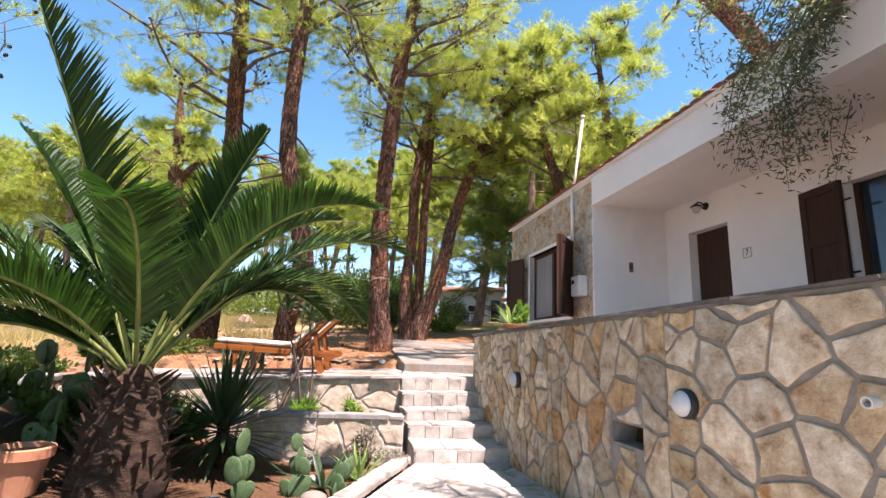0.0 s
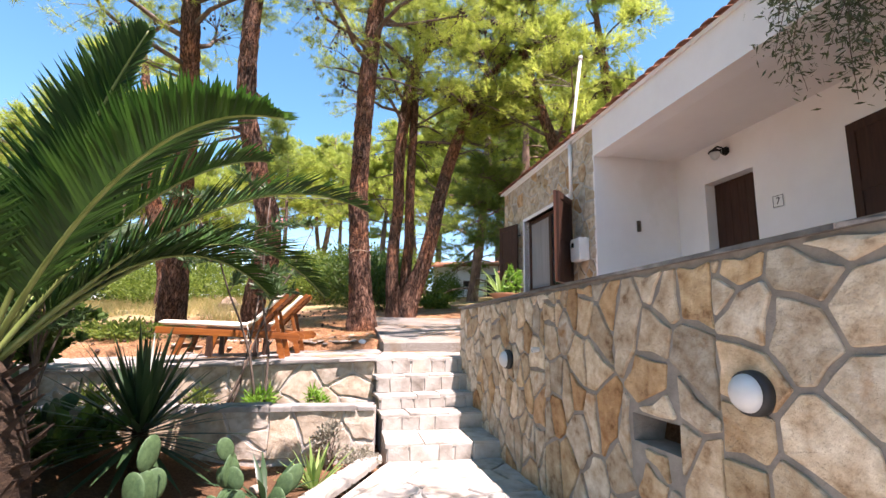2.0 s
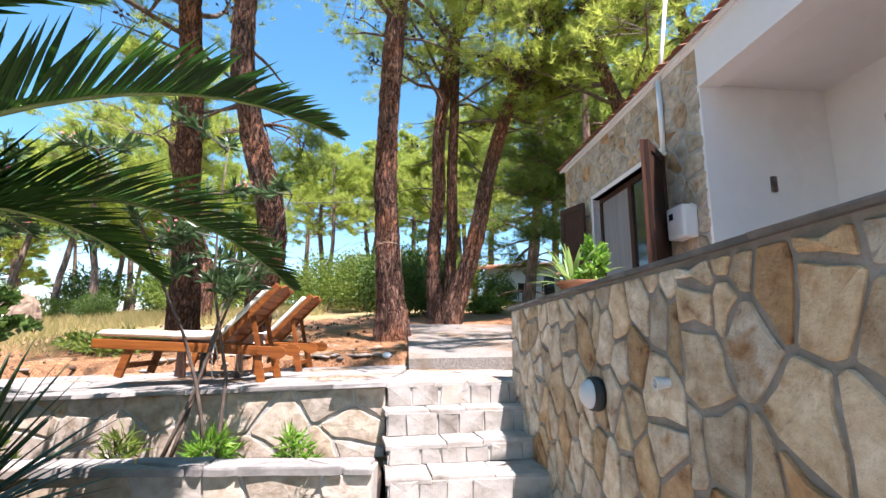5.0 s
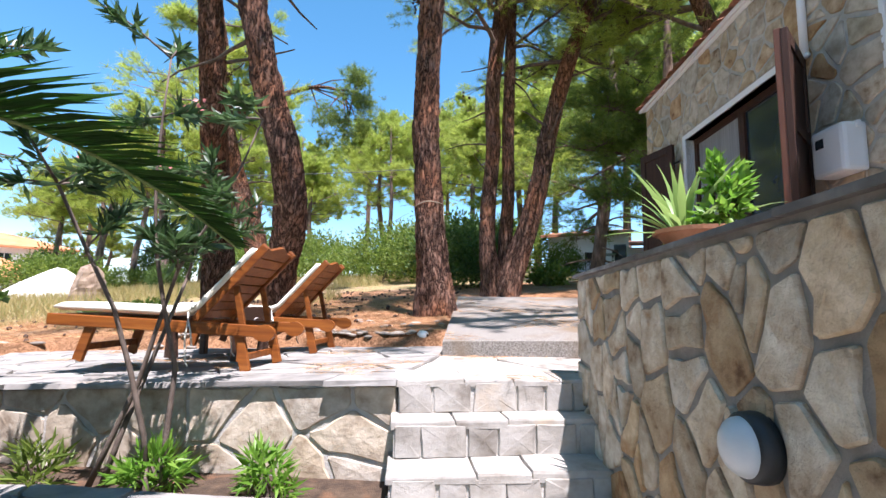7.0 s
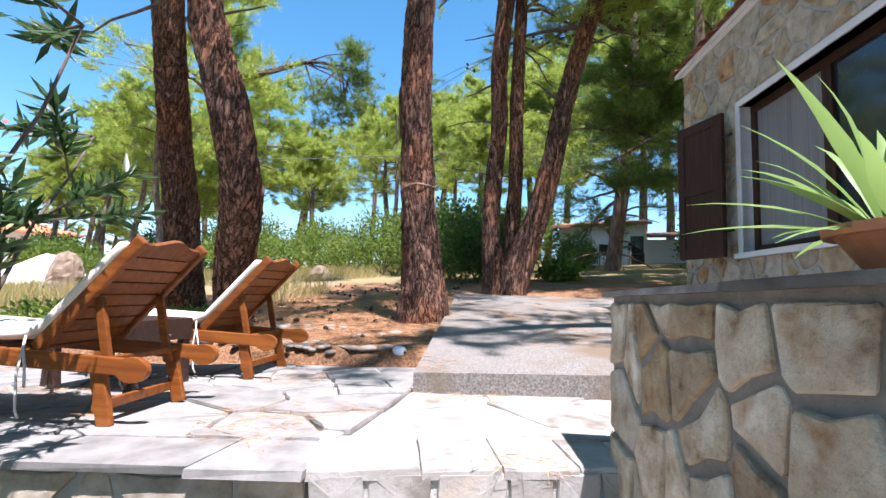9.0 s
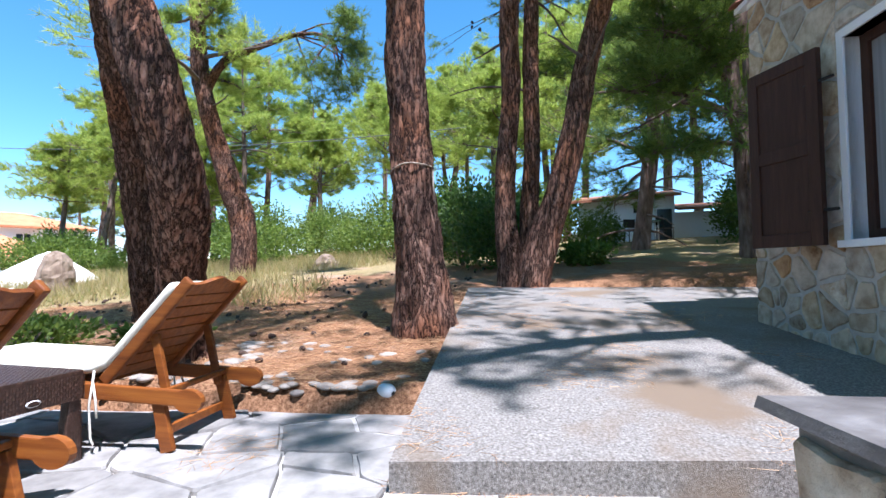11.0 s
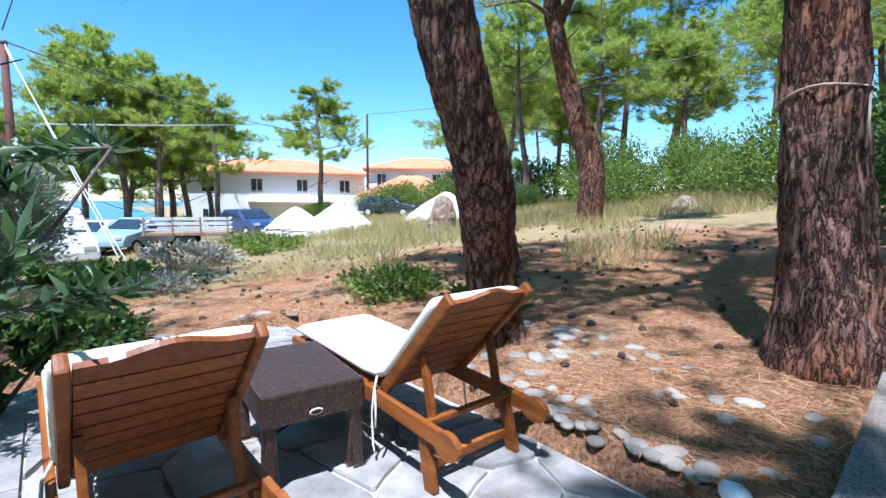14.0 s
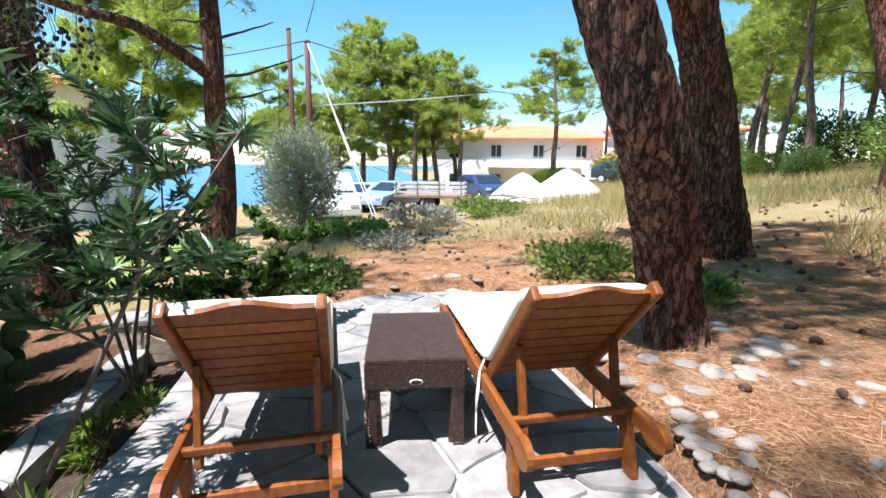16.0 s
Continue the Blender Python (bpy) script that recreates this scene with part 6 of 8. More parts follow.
frond_to((-2.55, 3.05, 3.45), 0.15, 301, 110, 0.62)
frond_to((-1.15, 3.75, 2.90), 0.35, 302, 95)
frond_to((0.05, 5.30, 2.22), 1.05, 303, 107, 0.46)
frond_to((-0.45, 6.15, 1.50), 1.3, 304, 130, 0.52)
frond_to((-0.15, 3.1, 2.10), 0.95, 305, 89)
frond_to((-4.0, 3.6, 2.1), 0.7, 306, 89)
frond_to((-4.1, 4.5, 1.1), 1.0, 307, 87)
frond_to((-3.6, 2.8, 1.0), 1.0, 308, 87)
frond_to((-2.4, 6.2, 1.9), 0.9, 309, 87)
frond_to((-3.4, 5.9, 1.2), 1.1, 310, 87)
frond_to((-1.3, 2.2, 1.8), 0.9, 311, 81)
frond_to((-2.8, 2.0, 1.2), 1.0, 312, 81)
frond_to((-0.75, 5.2, 1.45), 1.0, 313, 87)
frond_to((-3.3, 4.1, 2.9), 0.4, 314, 87)
frond_to((-1.45, 4.8, 2.75), 0.4, 315, 81)
frond_to((-3.7, 5.0, 2.2), 0.7, 316, 81)
frond_to((-0.6, 4.4, 2.35), 0.7, 317, 87)
frond_to((-4.2, 3.9, 0.75), 0.9, 318, 81)
frond_to((-2.9, 5.4, 0.9), 1.0, 319, 81)

yucca = blades("yucca", (-1.68, 5.22, ground_z(-1.68, 5.22) + 0.30), 130, 0.82, 0.05, M_YUCCA, 320, "dark spiky yucca rosette on a short stem", e0=0.0, e1=2.1, curve=0.15, up=0.12)
rod("stem", [(0, 0, -0.4), (0, 0, 0.15)], 0.06, M_PALMTRUNK, yucca, "short fibrous stem", 10)
blades("agave", (-0.32, 5.40, ground_z(-0.32, 5.40)), 26, 0.42, 0.036, M_AGAVE, 321, "small spiky striped agave beside the path", e0=0.1, e1=1.25, curve=0.25)
blades("agave", (-0.62, 5.05, ground_z(-0.62, 5.05)), 14, 0.5, 0.05, M_YUCCA, 322, "low grey-green agave with arching blades", e0=0.5, e1=1.45, curve=0.5)
bush("santolina", (0.02, 5.75, ground_z(0.02, 5.75) + 0.02), (0.16, 0.15, 0.20), 1500, leaf_template(0.035, 0.012), M_GREYSHRUB, 323, "grey cushion shrub at the foot of the steps", 8)
bush("weed", (-0.28, 5.96, ground_z(-0.28, 5.96)), (0.16, 0.12, 0.42), 420, leaf_template(0.05, 0.02), M_GREYSHRUB, 324, "tall dry weed against the planter wall", 10, "weed")


for x_, y_, sd_ in ((-2.75, 4.75, 372), (-2.35, 5.2, 373), (-3.3, 4.6, 374)):
    bush("ground_cover", (x_, y_, ground_z(x_, y_) - 0.02), (0.42, 0.36, 0.34), 420, leaf_template(0.16, 0.075, 0.2, 0.25), M_SHRUB_DARK, sd_, "dark green broad-leaved plants under the palm", 7, "plant")


def cactus(at, pads, seed, scale=1.0):
    r = random.Random(seed)
    ob = tagged(new("prickly_pear"), "prickly pear cactus with flat green pads", "cactus")
    ob.location = at
    v0, f0 = [], []
    for i in range(9):
        ph = math.pi * i / 8
        for k in range(12):
            a = 2 * math.pi * k / 12
            v0.append((0.5 * math.sin(ph) * math.cos(a), 0.10 * math.sin(ph) * math.sin(a), 0.5 - 0.5 * math.cos(ph)))
    for i in range(8):
        for k in range(12):
            f0.append((i * 12 + k, i * 12 + (k + 1) % 12, (i + 1) * 12 + (k + 1) % 12, (i + 1) * 12 + k))
    me = mesh_of("pad", v0, f0, M_CACTUS, True)
    heads = [(Vector((0, 0, -0.02)), 0.0)]
    for i in range(pads):
        p, lean = heads[r.randrange(len(heads))] if i else heads[0]
        s = scale * r.uniform(0.16, 0.24)
        tl, az = lean + r.uniform(-0.7, 0.7), r.uniform(0, 3.14)
        m = Matrix.Translation(p) @ Matrix.Rotation(az, 4, "Z") @ Matrix.Rotation(tl, 4, "Y") @ Matrix.Diagonal((s * 0.72, s * 0.6, s, 1))
        o = new("pad", me)
        o.matrix_basis = m
        o.parent = ob
        heads.append((m @ Vector((r.uniform(-0.15, 0.15), 0, 0.95)), tl * 0.6))
    return ob


for x, y, n, s, sd in ((-2.75, 4.35, 12, 1.2, 1), (-0.85, 4.75, 8, 1.0, 2), (-0.45, 4.70, 6, 1.0, 3), (-1.25, 4.55, 8, 1.0, 4), (-3.0, 5.35, 11, 1.1, 5), (-3.5, 5.1, 9, 1.1, 6), (-2.55, 5.55, 8, 1.0, 7), (-3.3, 3.9, 10, 1.2, 8)):
    cactus((x, y, ground_z(x, y)), n, sd, s)


def flower_pot(at, r, h, label):
    ob = tagged(new("flower_pot"), label, "pot")
    ob.location = at
    v, f = lathe([(r * 0.68, 0), (r * 0.95, h * 0.78), (r * 1.06, h * 0.78), (r * 1.08, h * 0.98), (r * 1.02, h), (r * 0.92, h), (r * 0.88, h * 0.86)], 28)
    solid("body", v, f, M_TERRACOTTA, ob, smooth=False)
    v, f = lathe([(r * 0.87, h * 0.84), (r * 0.87, h * 0.88)], 20)
    solid("soil", v, f, M_SOIL, ob, "dark potting soil")
    return ob


flower_pot((-2.40, 3.60, ground_z(-2.4, 3.6) - 0.02), 0.17, 0.30, "terracotta pot standing among cactus beside the palm")
pot = flower_pot((1.53, 6.36, wall_top(6.3) + 0.023), 0.165, 0.085, "shallow terracotta bowl planted on the wall coping")
blades("agave", (1.49, 6.42, wall_top(6.3) + 0.09), 34, 0.36, 0.032, M_AGAVE, 330, "variegated agave growing in the terracotta bowl", e0=0.1, e1=1.45, curve=0.75)
bush("basil", (1.60, 6.30, wall_top(6.3) + 0.10), (0.09, 0.09, 0.27), 420, leaf_template(0.052, 0.025), M_BASIL, 331, "bright green leafy pepper plant in the terracotta bowl", 8, "plant")


def oleander(at, stems, leaves, height, spread, seed, label, flowers=16, mat=M_OLEANDER, template=None, lean=(0, 0), fan=1.0, thick=1.0, twigs=7):
    r = random.Random(seed)
    ob = tagged(new("oleander"), label, "shrub")
    ob.location = at
    P, A = [], []
    fl = []
    for i in range(stems):
        a = r.uniform(0, 6.28)
        p = Vector((r.gauss(0, 0.03), r.gauss(0, 0.03), -0.05))
        d = Vector((math.cos(a) * 0.25 * fan + lean[0], math.sin(a) * 0.25 * fan + lean[1], 1)).normalized()
        pts = [p.copy()]
        for j in range(7):
            d = (d + Vector((r.gauss(0, 0.12) + math.cos(a) * spread * 0.10 * fan, r.gauss(0, 0.12) + math.sin(a) * spread * 0.10 * fan, 0))).normalized()
            p = p + d * (height / 7)
            pts.append(p.copy())
        rod("stem", pts, [(0.022 - 0.0023 * j) * thick for j in range(8)], M_TWIG, ob, "", 7)
        for b in range(twigs):
            k = r.randrange(4 if twigs < 10 else 3, 8)
            o = pts[k]
            dd = Vector((r.gauss(0, 1), r.gauss(0, 1), r.gauss(0.5, 0.4))).normalized()
            L = r.uniform(0.15, 0.45) * spread * 1.4
            tip = o + dd * L
            rod("twig", [o, o + dd * L * 0.5 + Vector((0, 0, 0.02)), tip], [0.007, 0.005, 0.003], M_TWIG, ob, "", 5)
            for q in range(leaves):
                t = r.uniform(0.3, 1.05)
                P.append(tuple(o + dd * L * t))
                A.append(tuple(dd * 0.6 + Vector((r.gauss(0, 1), r.gauss(0, 1), r.gauss(0.25, 0.6))) * 0.75))
            if flowers and r.random() < flowers / (stems * twigs):
                fl.append(tip)
    tv_, tf_ = scatter_tris(*(template or leaf_template(0.13, 0.028, 0.15, 0.1)), np.array(P), np.array(A), np.random.default_rng(seed).uniform(0.7, 1.2, len(P)), seed)
    lv = new("leaves", tris_mesh("leaves", tv_, tf_, mat))
    lv.parent = ob
    tagged(lv, kind="stuff")
    if fl:
        PP, AA = [], []
        for t_ in fl:
            for q in range(14):
                PP.append(tuple(t_ + Vector((r.gauss(0, 0.03), r.gauss(0, 0.03), r.gauss(0.02, 0.025)))))
                AA.append((r.gauss(0, 1), r.gauss(0, 1), r.gauss(0.6, 0.5)))
        tv_, tf_ = scatter_tris(*leaf_template(0.035, 0.028), np.array(PP), np.array(AA), np.ones(len(PP)), seed + 1)
        lv = new("blossom", tris_mesh("blossom", tv_, tf_, M_FLOWER))
        lv.parent = ob
        tagged(lv, "faded pink flowers", kind="stuff")
    return ob


oleander((-1.15, 6.62, 0.22), 2, 60, 2.5, 0.75, 340, "young oleander sapling with a few pink flowers in the planter", 3, lean=(0.06, 0.0), fan=0.25, thick=0.8)
oleander((-1.55, 6.60, 0.22), 2, 60, 2.35, 0.75, 341, "slender oleander sapling leaning in the planter", 3, lean=(0.22, 0.05), fan=0.25, thick=0.8)
oleander((-3.22, 6.20, 0.22), 5, 62, 2.25, 0.85, 342, "bushy oleander with dark stems and fading pink flowers", 4, template=leaf_template(0.10, 0.024, 0.15, 0.1), lean=(0.0, 0.08), fan=0.45, thick=0.8, twigs=17)
oleander((-3.6, 6.65, 0.22), 4, 64, 1.5, 0.8, 343, "broad-leaved dark green shrub behind the oleander", 0, M_SHRUB_DARK, leaf_template(0.10, 0.08, 0.2, 0.1), fan=0.6, thick=1.1, twigs=11)
for x, y, sd, n in ((-0.55, 6.72, 351, 26), (-1.15, 6.62, 352, 34), (-1.75, 6.5, 353, 20), (-2.55, 6.3, 354, 30), (-2.85, 6.5, 355, 18)):
    bush("oleander_shoot", (x, y, 0.21), (0.16, 0.14, 0.26), n * 9, leaf_template(0.12, 0.02, 0.15, 0.15), M_BASIL if sd in (351, 352) else M_SHRUB, sd, "fresh green oleander shoots in the planter bed", 6, "plant")

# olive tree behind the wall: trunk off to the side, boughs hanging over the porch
olive = tagged(new("olive_tree"), "olive tree with hanging grey-green boughs over the wall", "tree")
v, f = tube_arrays(*resample([(3.1, 1.0, 0.8), (3.15, 1.1, 1.6), (3.05, 1.3, 2.6), (3.15, 1.5, 3.6), (3.25, 1.8, 4.5)], [0.16, 0.14, 0.12, 0.09, 0.05], 0.2), 14, 0.2, 5)
solid("trunk", v, f, M_BARK_FAR, olive, smooth=True)
orr = random.Random(60)
P, A = [], []
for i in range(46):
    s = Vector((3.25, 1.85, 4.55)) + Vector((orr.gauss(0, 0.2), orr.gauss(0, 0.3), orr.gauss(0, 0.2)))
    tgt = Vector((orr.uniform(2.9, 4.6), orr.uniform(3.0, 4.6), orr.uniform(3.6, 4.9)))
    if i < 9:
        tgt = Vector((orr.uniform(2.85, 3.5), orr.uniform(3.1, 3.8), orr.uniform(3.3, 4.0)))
    # remaining boughs are added high above the view to throw shade on the path
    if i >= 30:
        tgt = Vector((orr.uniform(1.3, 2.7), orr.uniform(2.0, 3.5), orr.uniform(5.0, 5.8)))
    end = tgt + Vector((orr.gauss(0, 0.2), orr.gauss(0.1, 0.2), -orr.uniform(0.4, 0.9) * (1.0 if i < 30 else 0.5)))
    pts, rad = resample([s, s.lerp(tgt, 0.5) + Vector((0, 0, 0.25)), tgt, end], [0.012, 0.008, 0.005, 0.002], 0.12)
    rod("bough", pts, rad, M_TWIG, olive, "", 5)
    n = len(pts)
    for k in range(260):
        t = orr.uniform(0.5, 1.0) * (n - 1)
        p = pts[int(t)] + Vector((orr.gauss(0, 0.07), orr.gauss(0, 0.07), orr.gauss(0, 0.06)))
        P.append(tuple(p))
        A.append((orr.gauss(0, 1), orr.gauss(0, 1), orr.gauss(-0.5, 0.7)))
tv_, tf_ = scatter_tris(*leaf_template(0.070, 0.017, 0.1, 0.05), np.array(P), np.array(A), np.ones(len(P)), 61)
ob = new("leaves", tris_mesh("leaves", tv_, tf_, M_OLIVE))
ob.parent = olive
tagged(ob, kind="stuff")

# ---------------------------------------------------------------- loungers and wicker table
def lounger(at, turn, label):
    """A hardwood sun lounger with its back raised; x runs from the head to the foot."""
    ob = tagged(new("sun_lounger"), label, "lounger")
    w = 0.29
    rail = 0.335
    for sg in (-1, 1):
        y = sg * w
        bm = beam_bm((-0.10, y, rail - 0.045), (1.50, y, rail - 0.045), 0.032, 0.085, 0.008)
        bmesh.ops.create_cone(bm, cap_ends=True, radius1=0.055, radius2=0.055, depth=0.034, segments=16, matrix=pose(-0.145, y, rail - 0.055, 90, 0, 0) @ Matrix.Diagonal((1.5, 1.1, 1, 1)))
        part("side_rail", bm, M_TEAK, ob)
        part("leg", beam_bm((0.05, y * 0.93, rail - 0.06), (-0.03, y * 0.95, 0.0), 0.034, 0.072, 0.006, (1, 0, 0)), M_TEAK, ob)
        part("leg", beam_bm((1.17, y * 0.93, rail - 0.06), (1.24, y * 0.95, 0.0), 0.034, 0.072, 0.006, (1, 0, 0)), M_TEAK, ob)
        part("back_stile", beam_bm((0.40, y * 0.88, rail + 0.0), (-0.09, y * 0.88, rail + 0.575), 0.036, 0.066, 0.012, (0, 0, 1)), M_TEAK, ob)
        part("strut", beam_bm((0.03, y * 0.76, rail - 0.10), (0.13, y * 0.76, rail + 0.27), 0.028, 0.045, 0.005, (1, 0, 0)), M_TEAK, ob)
    part("stretcher", beam_bm((0.03, -w, 0.09), (0.03, w, 0.09), 0.028, 0.05, 0.005), M_TEAK, ob)
    part("stretcher", beam_bm((1.21, -w, 0.10), (1.21, w, 0.10), 0.028, 0.05, 0.005), M_TEAK, ob)
    part("support_bar", beam_bm((0.03, -w, rail - 0.03), (0.03, w, rail - 0.03), 0.032, 0.032, 0.008), M_TEAK, ob)
    a, b = Vector((0.385, 0, rail + 0.02)), Vector((-0.08, 0, rail + 0.56))
    d = (b - a).normalized()
    nrm = Vector((d.z, 0, -d.x)) if Vector((d.z, 0, -d.x)).z > 0 else Vector((-d.z, 0, d.x))
    L = (b - a).length
    n = 8
    for k in range(n):
        t0 = L * k / n + 0.004
        hgt = L / n - 0.010
        c = a + d * (t0 + hgt / 2)
        if k == n - 1:
            bm = bmesh.new()
            prof = []
            for j in range(13):
                yy = -w * 0.80 + w * 1.6 * j / 12
                prof.append((yy, hgt + 0.045 * (0.5 + 0.5 * math.cos(math.pi * min(1, abs(yy) / (w * 0.8) * 1.35)))))
            vs = []
            for off in (-0.010, 0.010):
                lo_ = [bm.verts.new(a + d * t0 + Vector((0, yy, 0)) + nrm * off) for yy, _ in prof]
                hi_ = [bm.verts.new(a + d * (t0 + hh) + Vector((0, yy, 0)) + nrm * off) for yy, hh in prof]
                vs.append((lo_, hi_))
            for j in range(12):
                bm.faces.new((vs[0][0][j], vs[0][0][j + 1], vs[0][1][j + 1], vs[0][1][j]))
                bm.faces.new((vs[1][0][j + 1], vs[1][0][j], vs[1][1][j], vs[1][1][j + 1]))
                bm.faces.new((vs[0][1][j], vs[0][1][j + 1], vs[1][1][j + 1], vs[1][1][j]))
            part("slat", bm, M_TEAK, ob)
        else:
            part("slat", beam_bm(c - Vector((0, w * 0.8, 0)), c + Vector((0, w * 0.8, 0)), hgt, 0.020, 0.003, nrm), M_TEAK, ob)
    for k in range(9):
        x = 0.48 + k * 0.117
        part("slat", beam_bm((x, -w + 0.02, rail - 0.012), (x, w - 0.02, rail - 0.012), 0.092, 0.018, 0.003), M_TEAK, ob)
    tagged(ob)
    # cushion: seat and back in one folded mat
    cu = new("cushion")
    cu.parent = ob
    tagged(cu, "cream canvas cushion")
    path = [(1.48, rail + 0.045), (1.44, rail + 0.05), (1.0, rail + 0.055), (0.58, rail + 0.055), (0.46, rail + 0.07)] + [(a.x + d.x * L * t + nrm.x * 0.05, a.z + d.z * L * t + nrm.z * 0.05) for t in (0.10, 0.2, 0.4, 0.6, 0.8, 0.9, 0.915)]
    v, f = [], []
    m = 14
    for i, (px, pz) in enumerate(path):
        q = path[min(i + 1, len(path) - 1)]
        q0 = path[max(i - 1, 0)]
        t = Vector((q[0] - q0[0], 0, q[1] - q0[1])).normalized()
        nn = Vector((-t.z, 0, t.x))
        if nn.z < 0:
            nn = -nn
        hh = 0.034 if 0 < i < len(path) - 1 else 0.012
        for k in range(m):
            ang = 2 * math.pi * k / m
            cy, cz = math.cos(ang), math.sin(ang)
            yy = (abs(cy) ** 0.35) * (1 if cy > 0 else -1) * (w * 0.985)
            zz = (abs(cz) ** 0.6) * (1 if cz > 0 else -1) * hh
            v.append(Vector((px, yy, pz)) + nn * zz)
    for i in range(len(path) - 1):
        for k in range(m):
            k2 = (k + 1) % m
            f.append((i * m + k, i * m + k2, (i + 1) * m + k2, (i + 1) * m + k))
    f += [tuple(reversed(range(m))), tuple(range((len(path) - 1) * m, len(path) * m))]
    solid("mat", v, f, M_CUSHION, cu, smooth=True)
    for sg in (-1, 1):
        y = sg * (w + 0.022)
        rod("tie", [(0.44, y * 0.9, rail + 0.06), (0.415, y, rail + 0.01), (0.42, y + sg * 0.01, rail - 0.12), (0.395, y + sg * 0.015, 0.05), (0.37, y + sg * 0.02, 0.02)], 0.006, M_CORD, cu, "hanging white tie cord", 6)
        rod("tie", [(0.415, y, rail + 0.01), (0.38, y + sg * 0.012, rail - 0.08), (0.35, y + sg * 0.03, rail - 0.17)], 0.006, M_CORD, cu, "hanging white tie cord", 6)
    ob.matrix_basis = Matrix.Translation(at) @ Matrix.Rotation(turn, 4, "Z") @ Matrix.Rotation(-0.04, 4, "Y")
    return ob


lounger((-1.21, 7.68, terrace_z(-1.3) + 0.004), math.atan2(-0.11, -0.994), "slatted orange hardwood sun lounger with raised back and cream cushion")
lounger((-1.29, 8.97, terrace_z(-1.3) + 0.004), math.atan2(-0.08, -0.997), "slatted orange hardwood sun lounger beside the pebble border, cream cushion")


def wicker_table(at, turn):
    """A wicker side table: woven top and apron, four woven legs, a smoked panel behind the apron."""
    ob = tagged(new("side_table"), "dark brown woven wicker side table with oval badge", "table")
    lx, ly, h = 0.74, 0.50, 0.475
    part("core", box_bm((lx - 0.012, ly - 0.012, 0.03), (0, 0, h - 0.018), None, 0.004), M_RATTAN, ob)

    def weave(name, o, u, v, lu, lv_, pitch=0.014, parent=ob):
        """Flat strands over and under one another on a rectangle."""
        u, v = Vector(u), Vector(v)
        n = u.cross(v).normalized()
        vs, fs = [], []
        for k in range(int(lv_ / pitch)):
            c = (k + 0.5) * pitch
            m = int(lu / pitch)
            for j in range(m):
                z = 0.0024 if (j + k) % 2 else 0.0004
                b = len(vs)
                for a_, b_, zz in ((0.0, -0.46, z * 0.3), (0.0, 0.46, z * 0.3), (0.5, 0.46, z), (0.5, -0.46, z), (1.0, 0.46, z * 0.3), (1.0, -0.46, z * 0.3)):
                    vs.append(Vector(o) + u * ((j + a_) * pitch) + v * (c + b_ * pitch) + n * zz)
                fs += [(b, b + 3, b + 2, b + 1), (b + 3, b + 5, b + 4, b + 2)]
        o_ = solid(name, vs, fs, M_RATTAN, parent)
        tagged(o_, kind="stuff")

    weave("woven_top", (-lx / 2, -ly / 2, h - 0.001), (1, 0, 0), (0, 1, 0), lx, ly)
    for sx in (-1, 1):
        for sy in (-1, 1):
            a, b = Vector((sx * (lx / 2 - 0.035), sy * (ly / 2 - 0.035), h - 0.03)), Vector((sx * (lx / 2 - 0.06), sy * (ly / 2 - 0.055), 0.0))
            lg = part("leg", beam_bm(a, b, 0.058, 0.058, 0.008, (1, 0, 0)), M_RATTAN, ob)
    for sx in (-1, 1):
        weave("apron", (sx * (lx / 2 - 0.002), -sx * (ly / 2), h - 0.15), (0, sx, 0), (0, 0, 1), ly, 0.13)
        part("apron_core", box_bm((0.012, ly - 0.02, 0.13), (sx * (lx / 2 - 0.012), 0, h - 0.085)), M_RATTAN, ob)
    for sy in (-1, 1):
        weave("apron", (sy * (lx / 2), sy * (ly / 2 - 0.002), h - 0.15), (-sy, 0, 0), (0, 0, 1), lx, 0.13)
        part("apron_core", box_bm((lx - 0.02, 0.012, 0.13), (0, sy * (ly / 2 - 0.012), h - 0.085)), M_RATTAN, ob)
    for sx in (-1, 1):
        for sy in (-1, 1):
            for face in range(2):
                if face == 0:
                    weave("woven_leg", (sx * (lx / 2 - 0.004), sy * (ly / 2 - 0.033) - sx * 0.032, 0.01), (-sx * 0.06 * 0, sx, 0), (-sx * 0.055, 0, 1), 0.064, 0.31)
                else:
                    weave("woven_leg", (sx * (lx / 2 - 0.035) + sy * 0.032, sy * (ly / 2 - 0.003), 0.01), (-sy, 0, 0), (0, -sy * 0.045, 1), 0.064, 0.31)
    v, f = [], []
    for k in range(18):
        a_ = 2 * math.pi * k / 18
        v.append((0.0, 0.034 * math.cos(a_), 0.017 * math.sin(a_)))
        v.append((0.004, 0.027 * math.cos(a_), 0.012 * math.sin(a_)))
    for k in range(18):
        k2 = (k + 1) % 18
        f.append((2 * k, 2 * k2, 2 * k2 + 1, 2 * k + 1))
    bd = solid("badge", v, f, M_PVC, ob, "oval silver badge rim")
    bd.location = (lx / 2 + 0.004, 0, h - 0.115)
    ob.matrix_basis = Matrix.Translation(at) @ Matrix.Rotation(turn, 4, "Z")
    return ob


wicker_table((-2.01, 8.32, terrace_z(-2.0) + 0.004), -0.03)

